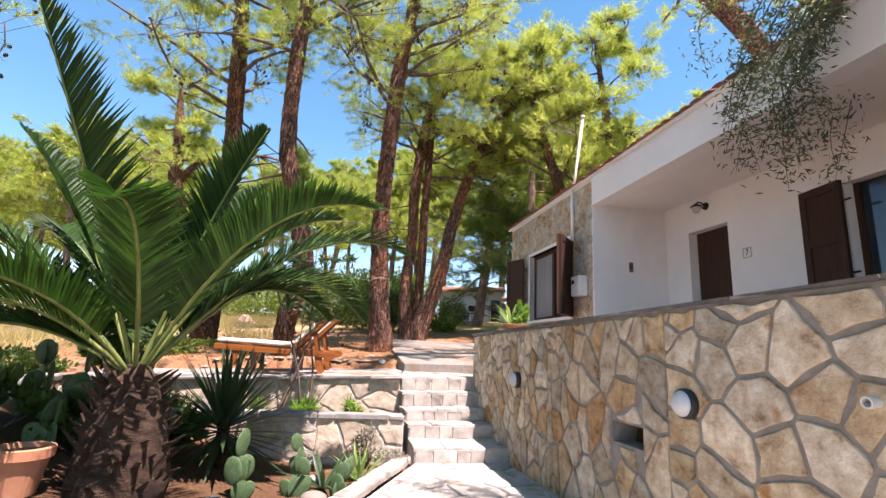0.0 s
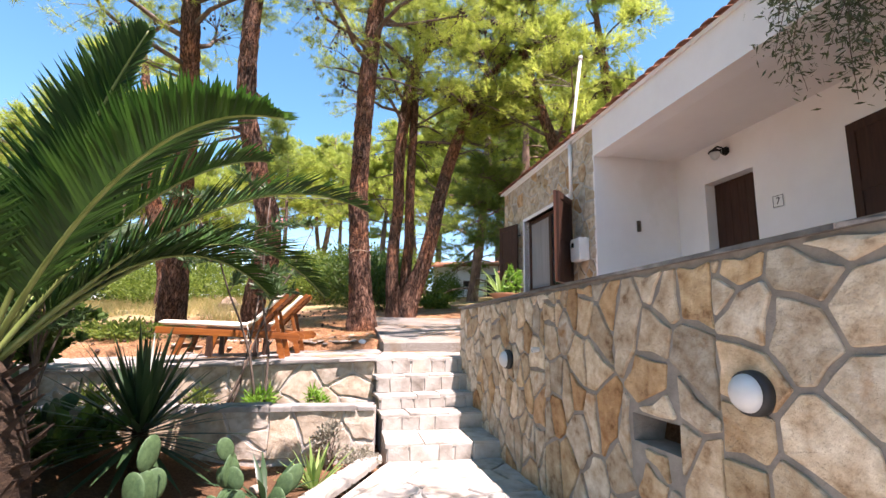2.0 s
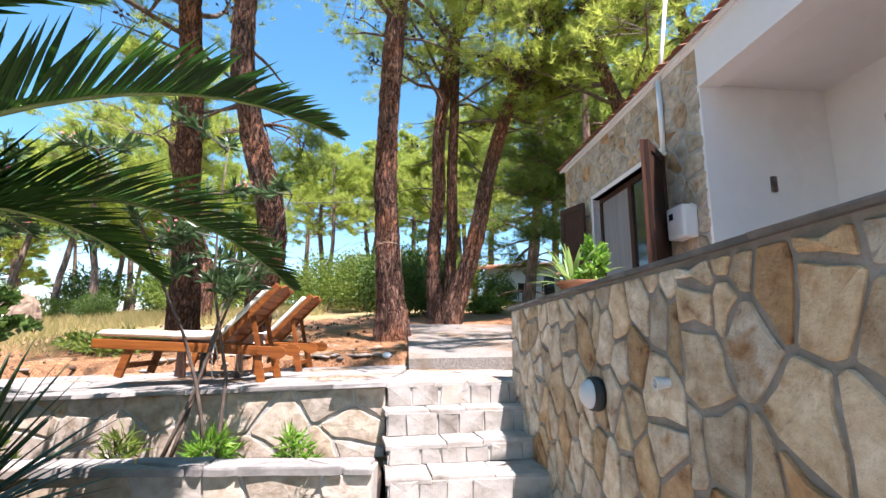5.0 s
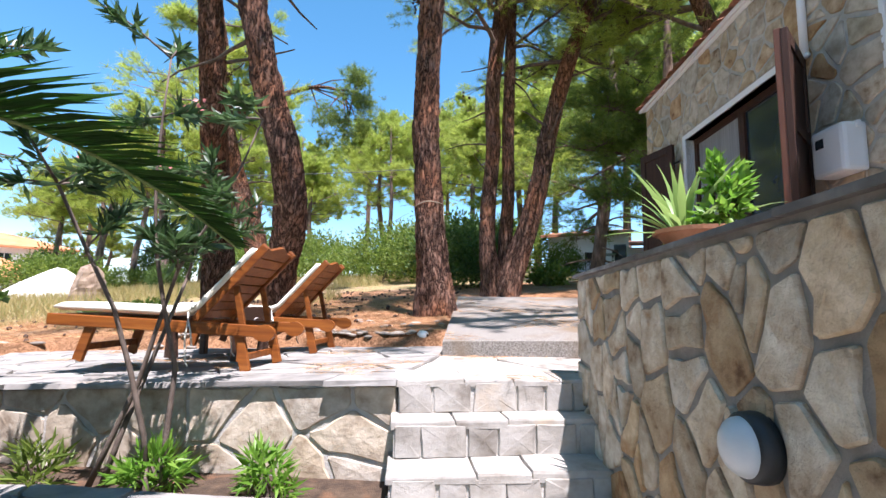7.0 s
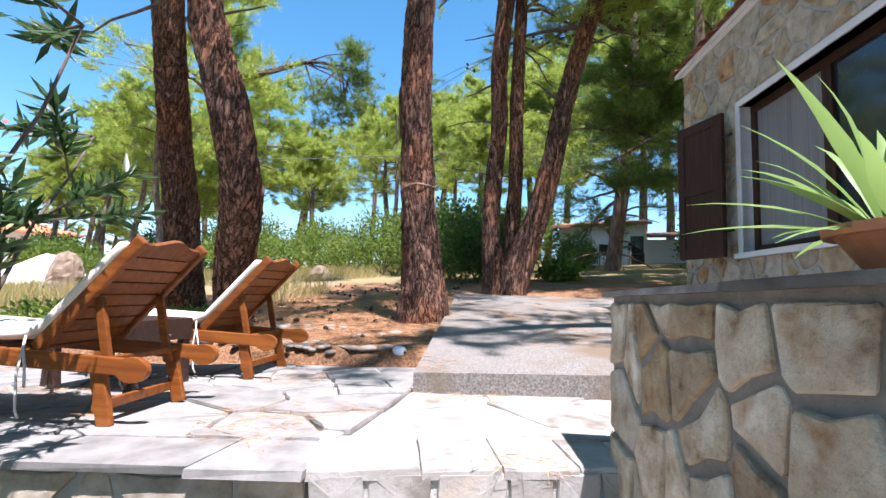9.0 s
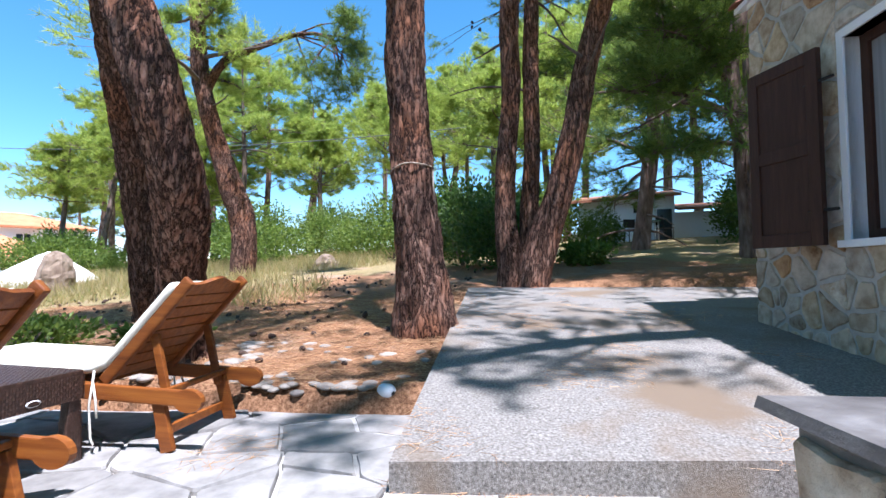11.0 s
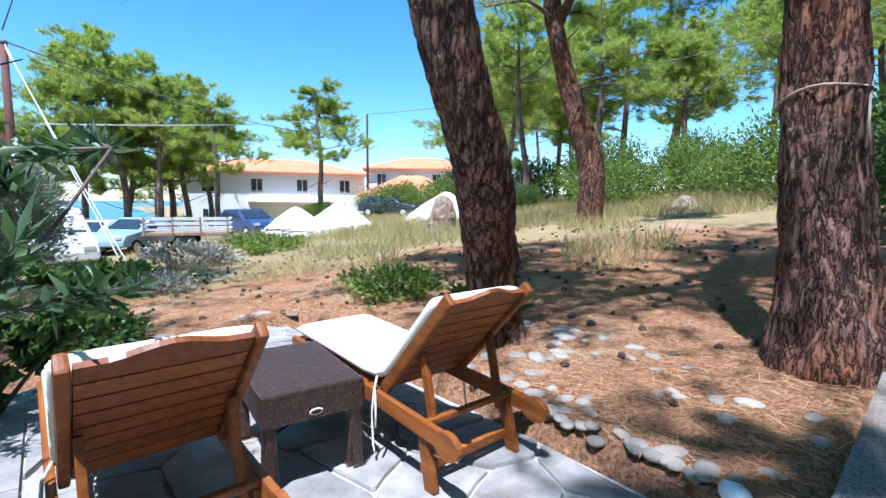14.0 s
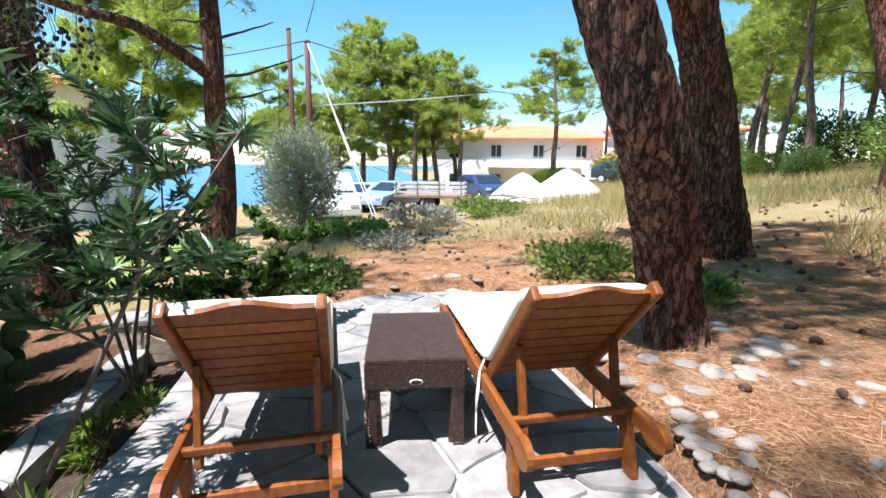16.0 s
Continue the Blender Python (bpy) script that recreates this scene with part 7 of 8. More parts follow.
# ---------------------------------------------------------------- fittings on the walls
def bulkhead(y, z, r):
    ob = tagged(new("wall_lamp"), "round white bulkhead lamp with black rim on the stone wall", "lamp")
    n = Vector((-1, -0.15, 0)).normalized()
    v, f = lathe([(r, 0), (r * 1.02, 0.02), (r * 0.98, 0.05), (r * 0.86, 0.055)], 28)
    solid("base", v, f, M_BLACK, ob, "black rim", True)
    v, f = lathe([(r * 0.86, 0.04)] + [(r * 0.86 * math.cos(a_), 0.05 + r * 0.62 * math.sin(a_)) for a_ in np.linspace(0, 1.5, 9)], 28)
    solid("globe", v, f, M_OPAL, ob, "frosted white glass", True)
    m = n.to_track_quat("Z", "Y").to_matrix().to_4x4()
    m.translation = Vector((wall_x(y), y, z)) + n * 0.012
    ob.matrix_basis = m


bulkhead(2.95, 0.955, 0.09)
bulkhead(5.68, 0.90, 0.09)
for y, z in ((5.02, 1.025), (1.90, 1.085)):
    ob = tagged(new("drain_spout"), "short grey plastic drain pipe stub in the wall", "pipe")
    v, f = lathe([(0.021, -0.05), (0.021, 0.05), (0.025, 0.05), (0.025, 0.075), (0.018, 0.075), (0.016, 0.0)], 16)
    solid("pipe", v, f, M_PVC, ob, smooth=False)
    m = Vector((-1, -0.15, -0.06)).normalized().to_track_quat("Z", "Y").to_matrix().to_4x4()
    m.translation = Vector((wall_x(y), y, z))
    ob.matrix_basis = m

meter = tagged(new("meter_box"), "white plastic electricity meter box on the stone facade", "meter")
mb = Matrix((HU, HV, Vector((0, 0, 1)))).transposed().to_4x4()
mb.translation = hp(0.34, -0.10, 2.38)
meter.matrix_basis = mb
part("case", box_bm((0.30, 0.17, 0.35), (0, 0, 0), None, 0.03), M_WHITE, meter)
part("window", box_bm((0.075, 0.006, 0.07), (0.06, -0.0865, 0.07), None, 0.002), M_GLASS_DARK, meter, "dark reading window")
part("lip", box_bm((0.27, 0.05, 0.025), (0, -0.05, 0.155), None, 0.008), M_WHITE, meter)
part("lug", box_bm((0.05, 0.03, 0.05), (-0.14, 0.02, 0.15), None, 0.006), M_WHITE, meter)
pipe_ = tagged(new("downpipe"), "white conduit pipe with a mast above the roof", "pipe")
rod("pipe", [hp(0.66, -0.05, 3.26), hp(0.66, -0.05, 4.18)], 0.030, M_WHITE, pipe_)
rod("bracket", [hp(0.62, -0.05, 3.27), hp(0.72, -0.05, 3.27)], 0.02, M_WHITE, pipe_)
rod("mast", [hp(0.66, -0.03, 4.18), hp(0.70, 0.05, 4.6), hp(0.66, 0.2, 5.75)], 0.024, M_PVC, pipe_, "thin weathered mast")
rod("cap", [hp(0.66, 0.2, 5.74), hp(0.66, 0.2, 5.80)], 0.034, M_PVC, pipe_)

lamp = tagged(new("porch_lantern"), "black iron porch lantern with clear glass bowl", "lamp")
lm_ = Matrix((HU, HV, Vector((0, 0, 1)))).transposed().to_4x4()
lm_.translation = hp(-0.98, PV, 3.60)
lamp.matrix_basis = lm_
v, f = lathe([(0.06, 0), (0.06, 0.012), (0.045, 0.02)], 18)
o = solid("rose", v, f, M_IRON, lamp)
o.matrix_basis = pose(0, -0.0, 0.0, 90, 0, 0)
rod("arm", [(0, -0.01, 0), (0, -0.07, 0.045), (0, -0.14, 0.05), (0, -0.18, 0.02), (0, -0.18, -0.01)], 0.011, M_IRON, lamp)
rod("scroll", [(0, -0.02, -0.03), (0, -0.06, -0.045), (0, -0.10, -0.02), (0, -0.09, 0.015), (0, -0.06, 0.01)], 0.008, M_IRON, lamp)
v, f = lathe([(0.018, 0.03), (0.075, -0.012), (0.082, -0.03), (0.07, -0.028)], 20)
o = solid("shade", v, f, M_IRON, lamp)
o.location = (0, -0.18, -0.01)
v, f = lathe([(0.062, -0.03), (0.066, -0.06), (0.052, -0.10), (0.025, -0.125), (0.004, -0.13)], 20)
o = solid("glass_bowl", v, f, M_OPAL, lamp, "ribbed pale glass bowl", True)
o.location = (0, -0.18, -0.01)

plate = tagged(new("house_number"), "square white house number tile reading 7", "sign")
pm_ = Matrix((-HU, Vector((0, 0, 1)), -HV)).transposed().to_4x4()
pm_.translation = hp(-1.68, PV - 0.004, 2.72)
plate.matrix_basis = pm_
part("tile", box_bm((0.15, 0.15, 0.008), (0, 0, 0), None, 0.002), M_WHITE, plate)
for dx_, dy_, sx_, sy_ in ((0, 0.066, 0.13, 0.008), (0, -0.066, 0.13, 0.008), (0.066, 0, 0.008, 0.124), (-0.066, 0, 0.008, 0.124)):
    part("border", box_bm((sx_, sy_, 0.002), (dx_, dy_, 0.0055)), M_CABLE, plate, "grey dotted border")
fc = bpy.data.curves.new("digit", "FONT")
fc.body = "7"
fc.size = 0.12
fc.align_x, fc.align_y = "CENTER", "CENTER"
fc.extrude = 0.001
tmp = bpy.data.objects.new("digit", fc)
scene.collection.objects.link(tmp)
dg = bpy.context.evaluated_depsgraph_get()
me = bpy.data.meshes.new_from_object(tmp.evaluated_get(dg))
bpy.data.objects.remove(tmp)
me.materials.clear()
me.materials.append(M_BLACK)
o = new("digit", me)
o.location = (0, 0, 0.006)
o.parent = plate
sk = tagged(new("wall_socket"), "small brown vent cover on the white side wall", "fitting")
hbox("cover", -0.03, 0.003, 0.66, 0.71, 2.64, 2.80, M_TWIG, sk)
doormat = tagged(hbox("red_blanket", -2.62, -2.05, 0.60, 0.75, 1.40, 1.66, paint("dark red cloth", (0.14, 0.015, 0.015)), None), "dark red cloth seat edge behind the wall", "chair")
leg_ = tagged(hbox("bench", -2.65, -2.02, 0.58, 0.78, 0.86, 1.40, M_DARKWOOD, None), "low dark bench behind the retaining wall", "bench")

# ---------------------------------------------------------------- pebbles, float, litter, grass
pb_v, pb_f = lathe([(0.02, -0.5), (0.62, -0.36), (0.97, -0.05), (0.86, 0.30), (0.42, 0.50), (0.05, 0.55)], 10)
pebble_meshes = []
for k in range(4):
    r = random.Random(400 + k)
    vv = [(x * (1 + 0.12 * noise.noise(Vector((x * 2, y * 2, z + k * 9)))), y * (1 + 0.18 * noise.noise(Vector((y * 2, x, z + k * 5)))), z) for x, y, z in pb_v]
    pebble_meshes.append(mesh_of("pebble", vv, pb_f, M_PEBBLE, True))
pr = random.Random(410)


def pebble(x, y, s):
    ob = tagged(new("pebble", pr.choice(pebble_meshes)), "rounded pale river stone on the pine litter", "stone", "pebble border")
    sx = s * pr.uniform(0.8, 1.35)
    ob.matrix_basis = Matrix.Translation((x, y, ground_z(x, y) - s * 0.08)) @ Matrix.Rotation(pr.uniform(0, 6.28), 4, "Z") @ Matrix.Diagonal((sx, s * 0.8, s * 0.62, 1))


for k in range(16):
    t = k / 15
    pebble(-0.38 - 0.95 * t + pr.gauss(0, 0.02), 9.55 + 0.03 * math.sin(t * 5) + pr.gauss(0, 0.025), pr.uniform(0.045, 0.075))
for k in range(22):
    t = k / 21
    pebble(-1.2 - 3.2 * t + pr.gauss(0, 0.03), 9.60 + 0.05 * math.sin(t * 4) - 0.15 * t + pr.gauss(0, 0.06), pr.uniform(0.05, 0.09))
for k in range(28):
    pebble(pr.uniform(-1.9, -0.2), pr.uniform(9.6, 10.8), pr.uniform(0.035, 0.08))
for k in range(26):
    a = pr.uniform(0, 6.28)
    pebble(-2.35 + math.cos(a) * pr.uniform(0.35, 0.6), 10.25 + math.sin(a) * pr.uniform(0.35, 0.6) - 0.05, pr.uniform(0.05, 0.1))
for k in range(10):
    pebble(-5.3 + pr.gauss(0, 0.12), pr.uniform(7.6, 9.4), pr.uniform(0.06, 0.12))
er = random.Random(430)
ey = 2.6
while ey < 5.75:
    e2 = ey + er.uniform(0.28, 0.5)
    xa, xb = path_left(ey), path_left(e2)
    ln_ = math.hypot(xb - xa, e2 - ey)
    got = stone_mesh([(0.006, 0), (ln_ - 0.006, 0), (ln_ - 0.006, 0.17), (0.006, 0.17)], 0.05, int(ey * 100), 0.012, 0.012, 0.02)
    eo = new("edging_stone", mesh_of("edging_stone", got[0], got[1], M_STEP))
    eo.matrix_basis = plane_m(Vector((xa, ey, PATH_Z + 0.03)), (xb - xa, e2 - ey, 0), (-(e2 - ey), xb - xa, 0)) @ Matrix.Translation((got[2][0], got[2][1], 0))
    eo.parent = pavement
    ey = e2
for x_, y_, s_ in ((-0.62, 4.55, 0.11), (-0.95, 4.35, 0.09), (-0.28, 5.05, 0.08), (-0.05, 5.5, 0.10), (-1.35, 4.2, 0.10), (-0.75, 5.3, 0.07), (-1.75, 3.3, 0.1), (-1.6, 3.55, 0.08)):
    rk = tagged(new("garden_rock", pr.choice(pebble_meshes)), "rough pale rock among the cactus beside the path", "rock")
    rk.matrix_basis = Matrix.Translation((x_, y_, ground_z(x_, y_) + s_ * 0.25)) @ Matrix.Rotation(pr.uniform(0, 6.28), 4, "Z") @ Matrix.Diagonal((s_ * 1.2, s_, s_ * 1.1, 1))
fl_ = tagged(new("net_float"), "white oval plastic net float lying at the terrace edge", "float")
v, f = lathe([(0.02, -0.095), (0.045, -0.085), (0.066, -0.045), (0.07, 0.0), (0.066, 0.045), (0.045, 0.085), (0.02, 0.095)], 18)
solid("body", v, f, M_WHITE, fl_, smooth=True)
v, f = lathe([(0.02, 0.096), (0.014, 0.1)], 12)
solid("hole", v, f, M_BLACK, fl_)
fl_.matrix_basis = Matrix.Translation((-0.33, 9.56, 0.905)) @ Matrix.Rotation(radians(-35), 4, "Z") @ Matrix.Rotation(radians(90), 4, "Y") @ Matrix.Scale(0.78, 4)

needle_v = np.array([(-0.0012, 0, 0), (0.0012, 0, 0), (0.0, 0.004, 0.13)])
needle_f = np.array([(0, 1, 2)])


def strew(name, n, where, label, mat, tv_, tf_, flat, seed, size=(0.7, 1.2), lift=0.006, cat="litter"):
    """Many small bits lying on the ground or standing in it."""
    g = random.Random(seed)
    P, A = [], []
    while len(P) < n:
        got = where(g)
        if got is None:
            continue
        P.append(got)
        A.append((g.gauss(0, 1), g.gauss(0, 1), g.uniform(*flat)))
    P = np.array(P) + (0, 0, lift)
    v_, f_ = scatter_tris(tv_, tf_, P, np.array(A), np.random.default_rng(seed).uniform(*size, len(P)), seed)
    return tagged(new(name, tris_mesh(name, v_, f_, mat)), label, cat, kind="stuff")


def on_litter(g):
    x, y = g.uniform(-9.0, 0.3), g.uniform(5.5, 14)
    if x > slab_left(y) - 0.02 or (x > -5.15 and y < 9.5):
        return None
    return (x, y, ground_z(x, y))


def on_paving(g):
    if g.random() < 0.5:
        x, y = g.gauss(0.8, 1.0), g.uniform(8.5, 13.5)
        if x < slab_left(y) or x > 2.5 or noise.noise(Vector((x * 1.3, y * 1.3, 2))) < 0.12:
            return None
        return (x, y, slab_z(x, y))
    x, y = g.uniform(-4, 1.0), g.uniform(7.2, 9.3)
    if noise.noise(Vector((x * 1.2, y * 1.2, 4))) < 0.12:
        return None
    return (x, y, terrace_z(x) + 0.004)


strew("pine_litter", 52000, on_litter, "fallen reddish pine needles covering the ground", M_LITTER, needle_v * np.array([1.6, 1.6, 1]), needle_f, (-0.12, 0.25), 501)
strew("fallen_needles", 3600, on_paving, "scattered fallen pine needles on the paving", M_LITTER, needle_v, needle_f, (-0.01, 0.03), 502, lift=0.003)
blade_v = np.array([(-0.004, 0, 0), (0.004, 0, 0), (0.0, 0.03, 0.16), (0.006, 0.05, 0.30)])
blade_f = np.array([(0, 1, 2), (1, 3, 2)])


def on_meadow(g):
    x, y = g.uniform(-30, 1.5), g.uniform(11.5, 32)
    if x > slab_left(min(y, 14)) - 0.3 or noise.noise(Vector((x * 0.35, y * 0.35, 7))) < 0.28 - 0.45 * sstep(11, 20, math.hypot(x + 0.5, y - 11) + 5):
        return None
    return (x, y, ground_z(x, y))


def on_bank(g):
    x, y = g.uniform(-22, -6), g.uniform(5, 13)
    if noise.noise(Vector((x * 0.5, y * 0.5, 5))) < 0.05:
        return None
    return (x, y, ground_z(x, y))


strew("dry_grass", 60000, on_meadow, "dry yellow grass under the pines", M_GRASS, blade_v * 1.25, blade_f, (1.2, 3.0), 503, (0.6, 1.5), -0.01, "grass")
strew("weeds", 9000, on_meadow, "green weeds among the dry grass", M_GREENGRASS, blade_v * 1.1, blade_f, (1.2, 3.0), 504, (0.6, 1.4), -0.01, "grass")
strew("bank_grass", 14000, on_bank, "thin dry grass on the litter bank", M_GRASS, blade_v * 0.8, blade_f, (0.8, 2.5), 505, (0.5, 1.3), -0.01, "grass")
cone_v, cone_f = lathe([(0.004, 0.0), (0.022, 0.01), (0.028, 0.03), (0.016, 0.058), (0.003, 0.07)], 7)
cone_t = np.array([t for q in cone_f for t in ([(q[0], q[1], q[2]), (q[0], q[2], q[3])] if len(q) == 4 else [(q[0], q[k], q[k + 1]) for k in range(1, len(q) - 1)])])


def on_floor(g):
    x, y = g.uniform(-14, -0.8), g.uniform(6, 18)
    if x > -4.6 and y < 9.9:
        return None
    return (x, y, ground_z(x, y) + 0.015)


strew("pine_cones", 600, on_floor, "dark fallen pine cones on the litter", M_CONE, np.array(cone_v) * 0.95, cone_t, (-0.3, 0.3), 506, (0.8, 1.4), 0.0)


# ---------------------------------------------------------------- stumps, gravel heaps
def stump(x, y, r, h, seed, label):
    ob = tagged(new("tree_stump"), label, "stump")
    z = ground_z(x, y)
    pts = [Vector((x, y, z - 0.1)), Vector((x, y, z + 0.15)), Vector((x, y, z + h * 0.6)), Vector((x + 0.05, y, z + h * 0.9)), Vector((x + 0.1, y, z + h))]
    v, f = tube_arrays(*resample(pts, [r * 1.35, r * 1.1, r * 0.9, r * 0.7, r * 0.35], 0.1), 18, 0.35, seed)
    solid("wood", v, f, M_LOG, ob, smooth=False)


stump(-12.2, 16.5, 0.38, 1.15, 601, "weathered jagged pine stump in dry grass")
stump(-7.0, 22.0, 0.4, 0.35, 602, "low cut pine stump in dry grass")
stump(-0.9, 24.5, 0.3, 0.4, 603, "low cut pine stump in the meadow")


def heap(x, y, r, h, seed):
    ob = tagged(new("gravel_heap"), "white gravel heap with a rounded peak", "gravel", "gravel heaps")
    z = ground_z(x, y)
    v, f = [], []
    n, m = 26, 9
    for i in range(m):
        t = i / (m - 1)
        rr = r * t
        for k in range(n):
            a_ = 2 * math.pi * k / n
            q = 1 + 0.14 * noise.noise(Vector((math.cos(a_) * 1.5, math.sin(a_) * 1.5, seed + t)))
            hh = h * (1 - t) ** 1.0 * (1 + 0.06 * noise.noise(Vector((math.cos(a_) * 3 * t, math.sin(a_) * 3 * t, seed))))
            v.append((x + rr * q * math.cos(a_), y + rr * q * math.sin(a_), z - 0.25 + hh - 0.10 * h * math.exp(-t * 9)))
    for i in range(m - 1):
        for k in range(n):
            k2 = (k + 1) % n
            f.append((i * n + k, (i + 1) * n + k, (i + 1) * n + k2, i * n + k2))
    solid("gravel", v, f, M_GRAVEL, ob, smooth=True)


heap(-20.0, 14.2, 2.1, 1.75, 1)
heap(-20.8, 16.6, 2.2, 1.7, 2)
heap(-19.8, 22.0, 2.3, 1.75, 3)


# ---------------------------------------------------------------- far buildings
def villa(name, at, turn, w, d, storeys, label, roof_h=1.6, balcony=True, cols=4):
    ob = tagged(new(name), label, "house")
    h = storeys * 2.9
    part("wall", box_bm((w, d, h), (0, 0, h / 2)), M_FARWALL, ob)
    o = 0.6
    v = [(-w / 2 - o, -d / 2 - o, h), (w / 2 + o, -d / 2 - o, h), (w / 2 + o, d / 2 + o, h), (-w / 2 - o, d / 2 + o, h), (-w / 2 + d / 2, 0, h + roof_h), (w / 2 - d / 2, 0, h + roof_h)]
    v += [(a_, b_, h - 0.18) for a_, b_, _ in v[:4]]
    solid("roof", v, [(0, 1, 5, 4), (1, 2, 5), (2, 3, 4, 5), (3, 0, 4), (6, 7, 1, 0), (7, 8, 2, 1), (8, 9, 3, 2), (9, 6, 0, 3), (9, 8, 7, 6)], M_ROOF_FAR, ob, "orange terracotta hip roof")
    for s in range(storeys):
        for c in range(cols):
            x = -w / 2 + w * (c + 0.5) / cols
            for sg in (-1, 1):
                wn_ = new("window")
                wn_.parent = ob
                part("pane", box_bm((1.0, 0.04, 1.25), (x, sg * (d / 2 + 0.0), s * 2.9 + 1.55)), M_GLASS_DARK, wn_)
                for q in (-0.54, 0.54, 0.0):
                    part("frame", box_bm((0.07, 0.08, 1.32), (x + q, sg * (d / 2 + 0.02), s * 2.9 + 1.55)), M_WHITE, wn_)
        for sg in (-1, 1):
            for yy in (-d / 4, d / 4):
                wn_ = new("window")
                wn_.parent = ob
                part("pane", box_bm((0.04, 1.0, 1.2), (sg * (w / 2), yy, s * 2.9 + 1.55)), M_GLASS_DARK, wn_)
                part("frame", box_bm((0.08, 0.07, 1.26), (sg * (w / 2 + 0.02), yy, s * 2.9 + 1.55)), M_WHITE, wn_)
        if balcony and s:
            bl = new("balcony")
            bl.parent = ob
            part("floor", box_bm((w * 0.55, 1.3, 0.16), (w * 0.1, -d / 2 - 0.65, s * 2.9)), M_FARWALL, bl)
            part("rail", box_bm((w * 0.55, 0.05, 0.06), (w * 0.1, -d / 2 - 1.25, s * 2.9 + 1.0)), M_PVC, bl)
            for k in range(9):
                part("post", box_bm((0.05, 0.05, 1.0), (w * 0.1 - w * 0.27 + w * 0.54 * k / 8, -d / 2 - 1.25, s * 2.9 + 0.55)), M_PVC, bl)
    ob.matrix_basis = Matrix.Translation(at) @ Matrix.Rotation(turn, 4, "Z")
    return ob


villa("villa", (-52, 22.5, -0.9), radians(78), 17, 10, 2, "two-storey white villa with orange hip roof and balcony")
villa("villa", (-51, 40.5, 0.2), radians(60), 13, 9, 2, "two-storey white villa with orange roof behind pines")
villa("bungalow", (-40.5, 32.6, -0.2), radians(60), 9, 7, 1, "single-storey outbuilding with orange hip roof", 2.0, False, 2)
villa("villa", (-25, -10.5, -0.6), radians(20), 14, 9, 2, "white two-storey house beyond the lawn", 1.6, True)

# the hut beyond the pines
hut = tagged(new("hut"), "small pale blue-white hut with low tiled roof", "house")
hz = 2.2
hm = Matrix.Translation((4.3, 27.0, hz)) @ Matrix.Rotation(radians(-8), 4, "Z")
part("wall", box_bm((3.4, 3.0, 2.3), (-0.6, 0, 1.05)), M_HUTWALL, hut)
part("annex", box_bm((6.4, 2.6, 1.75), (4.3, 0.2, 0.75)), M_HUTWALL, hut, "lower white annex wall")
solid("roof", [(-2.6, -1.9, 2.15), (1.3, -1.9, 2.25), (1.3, 1.8, 2.9), (-2.6, 1.8, 2.8), (-2.6, -1.9, 2.05), (1.3, -1.9, 2.15), (1.3, 1.8, 2.8), (-2.6, 1.8, 2.7)],
      [(0, 1, 2, 3), (7, 6, 5, 4), (0, 4, 5, 1), (1, 5, 6, 2), (2, 6, 7, 3), (3, 7, 4, 0)], M_ROOF, hut, "low terracotta roof")
solid("annex_roof", [(1.2, -1.5, 1.75), (7.8, -1.5, 1.80), (7.8, 1.8, 2.3), (1.2, 1.8, 2.3), (1.2, -1.5, 1.66), (7.8, -1.5, 1.7), (7.8, 1.8, 2.2), (1.2, 1.8, 2.2)],
      [(0, 1, 2, 3), (7, 6, 5, 4), (0, 4, 5, 1), (1, 5, 6, 2), (2, 6, 7, 3), (3, 7, 4, 0)], M_ROOF, hut, "low terracotta roof")
part("door", box_bm((0.5, 0.06, 1.75), (0.75, -1.5, 0.85)), M_GLASS_DARK, hut, "dark doorway")
part("window", box_bm((0.22, 0.06, 0.25), (-0.2, -1.5, 1.75)), M_GLASS_DARK, hut, "small square window")
hut.matrix_basis = hm


def garden_chair(at, turn):
    ob = tagged(new("garden_chair"), "dark metal garden chair outside the hut", "chair", "hut chairs")
    part("seat", box_bm((0.42, 0.42, 0.03), (0, 0, 0.43), None, 0.008), M_IRON, ob)
    part("backrest", box_bm((0.42, 0.03, 0.30), (0, 0.2, 0.70), None, 0.008), M_IRON, ob)
    for sx in (-1, 1):
        for sy in (-1, 1):
            rod("leg", [(sx * 0.19, sy * 0.19, 0), (sx * 0.19, sy * 0.19, 0.43 if sy < 0 else 0.86)], 0.014, M_IRON, ob)
    ob.matrix_basis = Matrix.Translation(at) @ Matrix.Rotation(turn, 4, "Z")


garden_chair((3.5, 24.2, ground_z(3.5, 24.2)), 0.3)
garden_chair((4.6, 24.3, ground_z(4.6, 24.3)), 2.0)
gt = tagged(new("garden_table"), "green plastic table outside the hut", "table")
gt.location = (4.05, 24.3, ground_z(4.05, 24.3))
part("tabletop", box_bm((0.7, 0.7, 0.04), (0, 0, 0.7), None, 0.01), paint("green plastic", (0.05, 0.12, 0.06)), gt)
for sx in (-1, 1):
    for sy in (-1, 1):
        rod("leg", [(sx * 0.28, sy * 0.28, 0), (sx * 0.28, sy * 0.28, 0.69)], 0.02, M_PVC, gt)
fence = tagged(new("fence"), "grey steel bar fence beside the hut", "fence")
for k in range(16):
    x = 7.0 + k * 0.13
    rod("bar", [(x, 22.6, ground_z(7, 22.6)), (x, 22.6, ground_z(7, 22.6) + 1.55)], 0.015, M_PVC, fence)
for z in (0.3, 1.4):
    rod("rail", [(6.95, 22.6, ground_z(7, 22.6) + z), (9.0, 22.6, ground_z(7, 22.6) + z)], 0.02, M_PVC, fence)


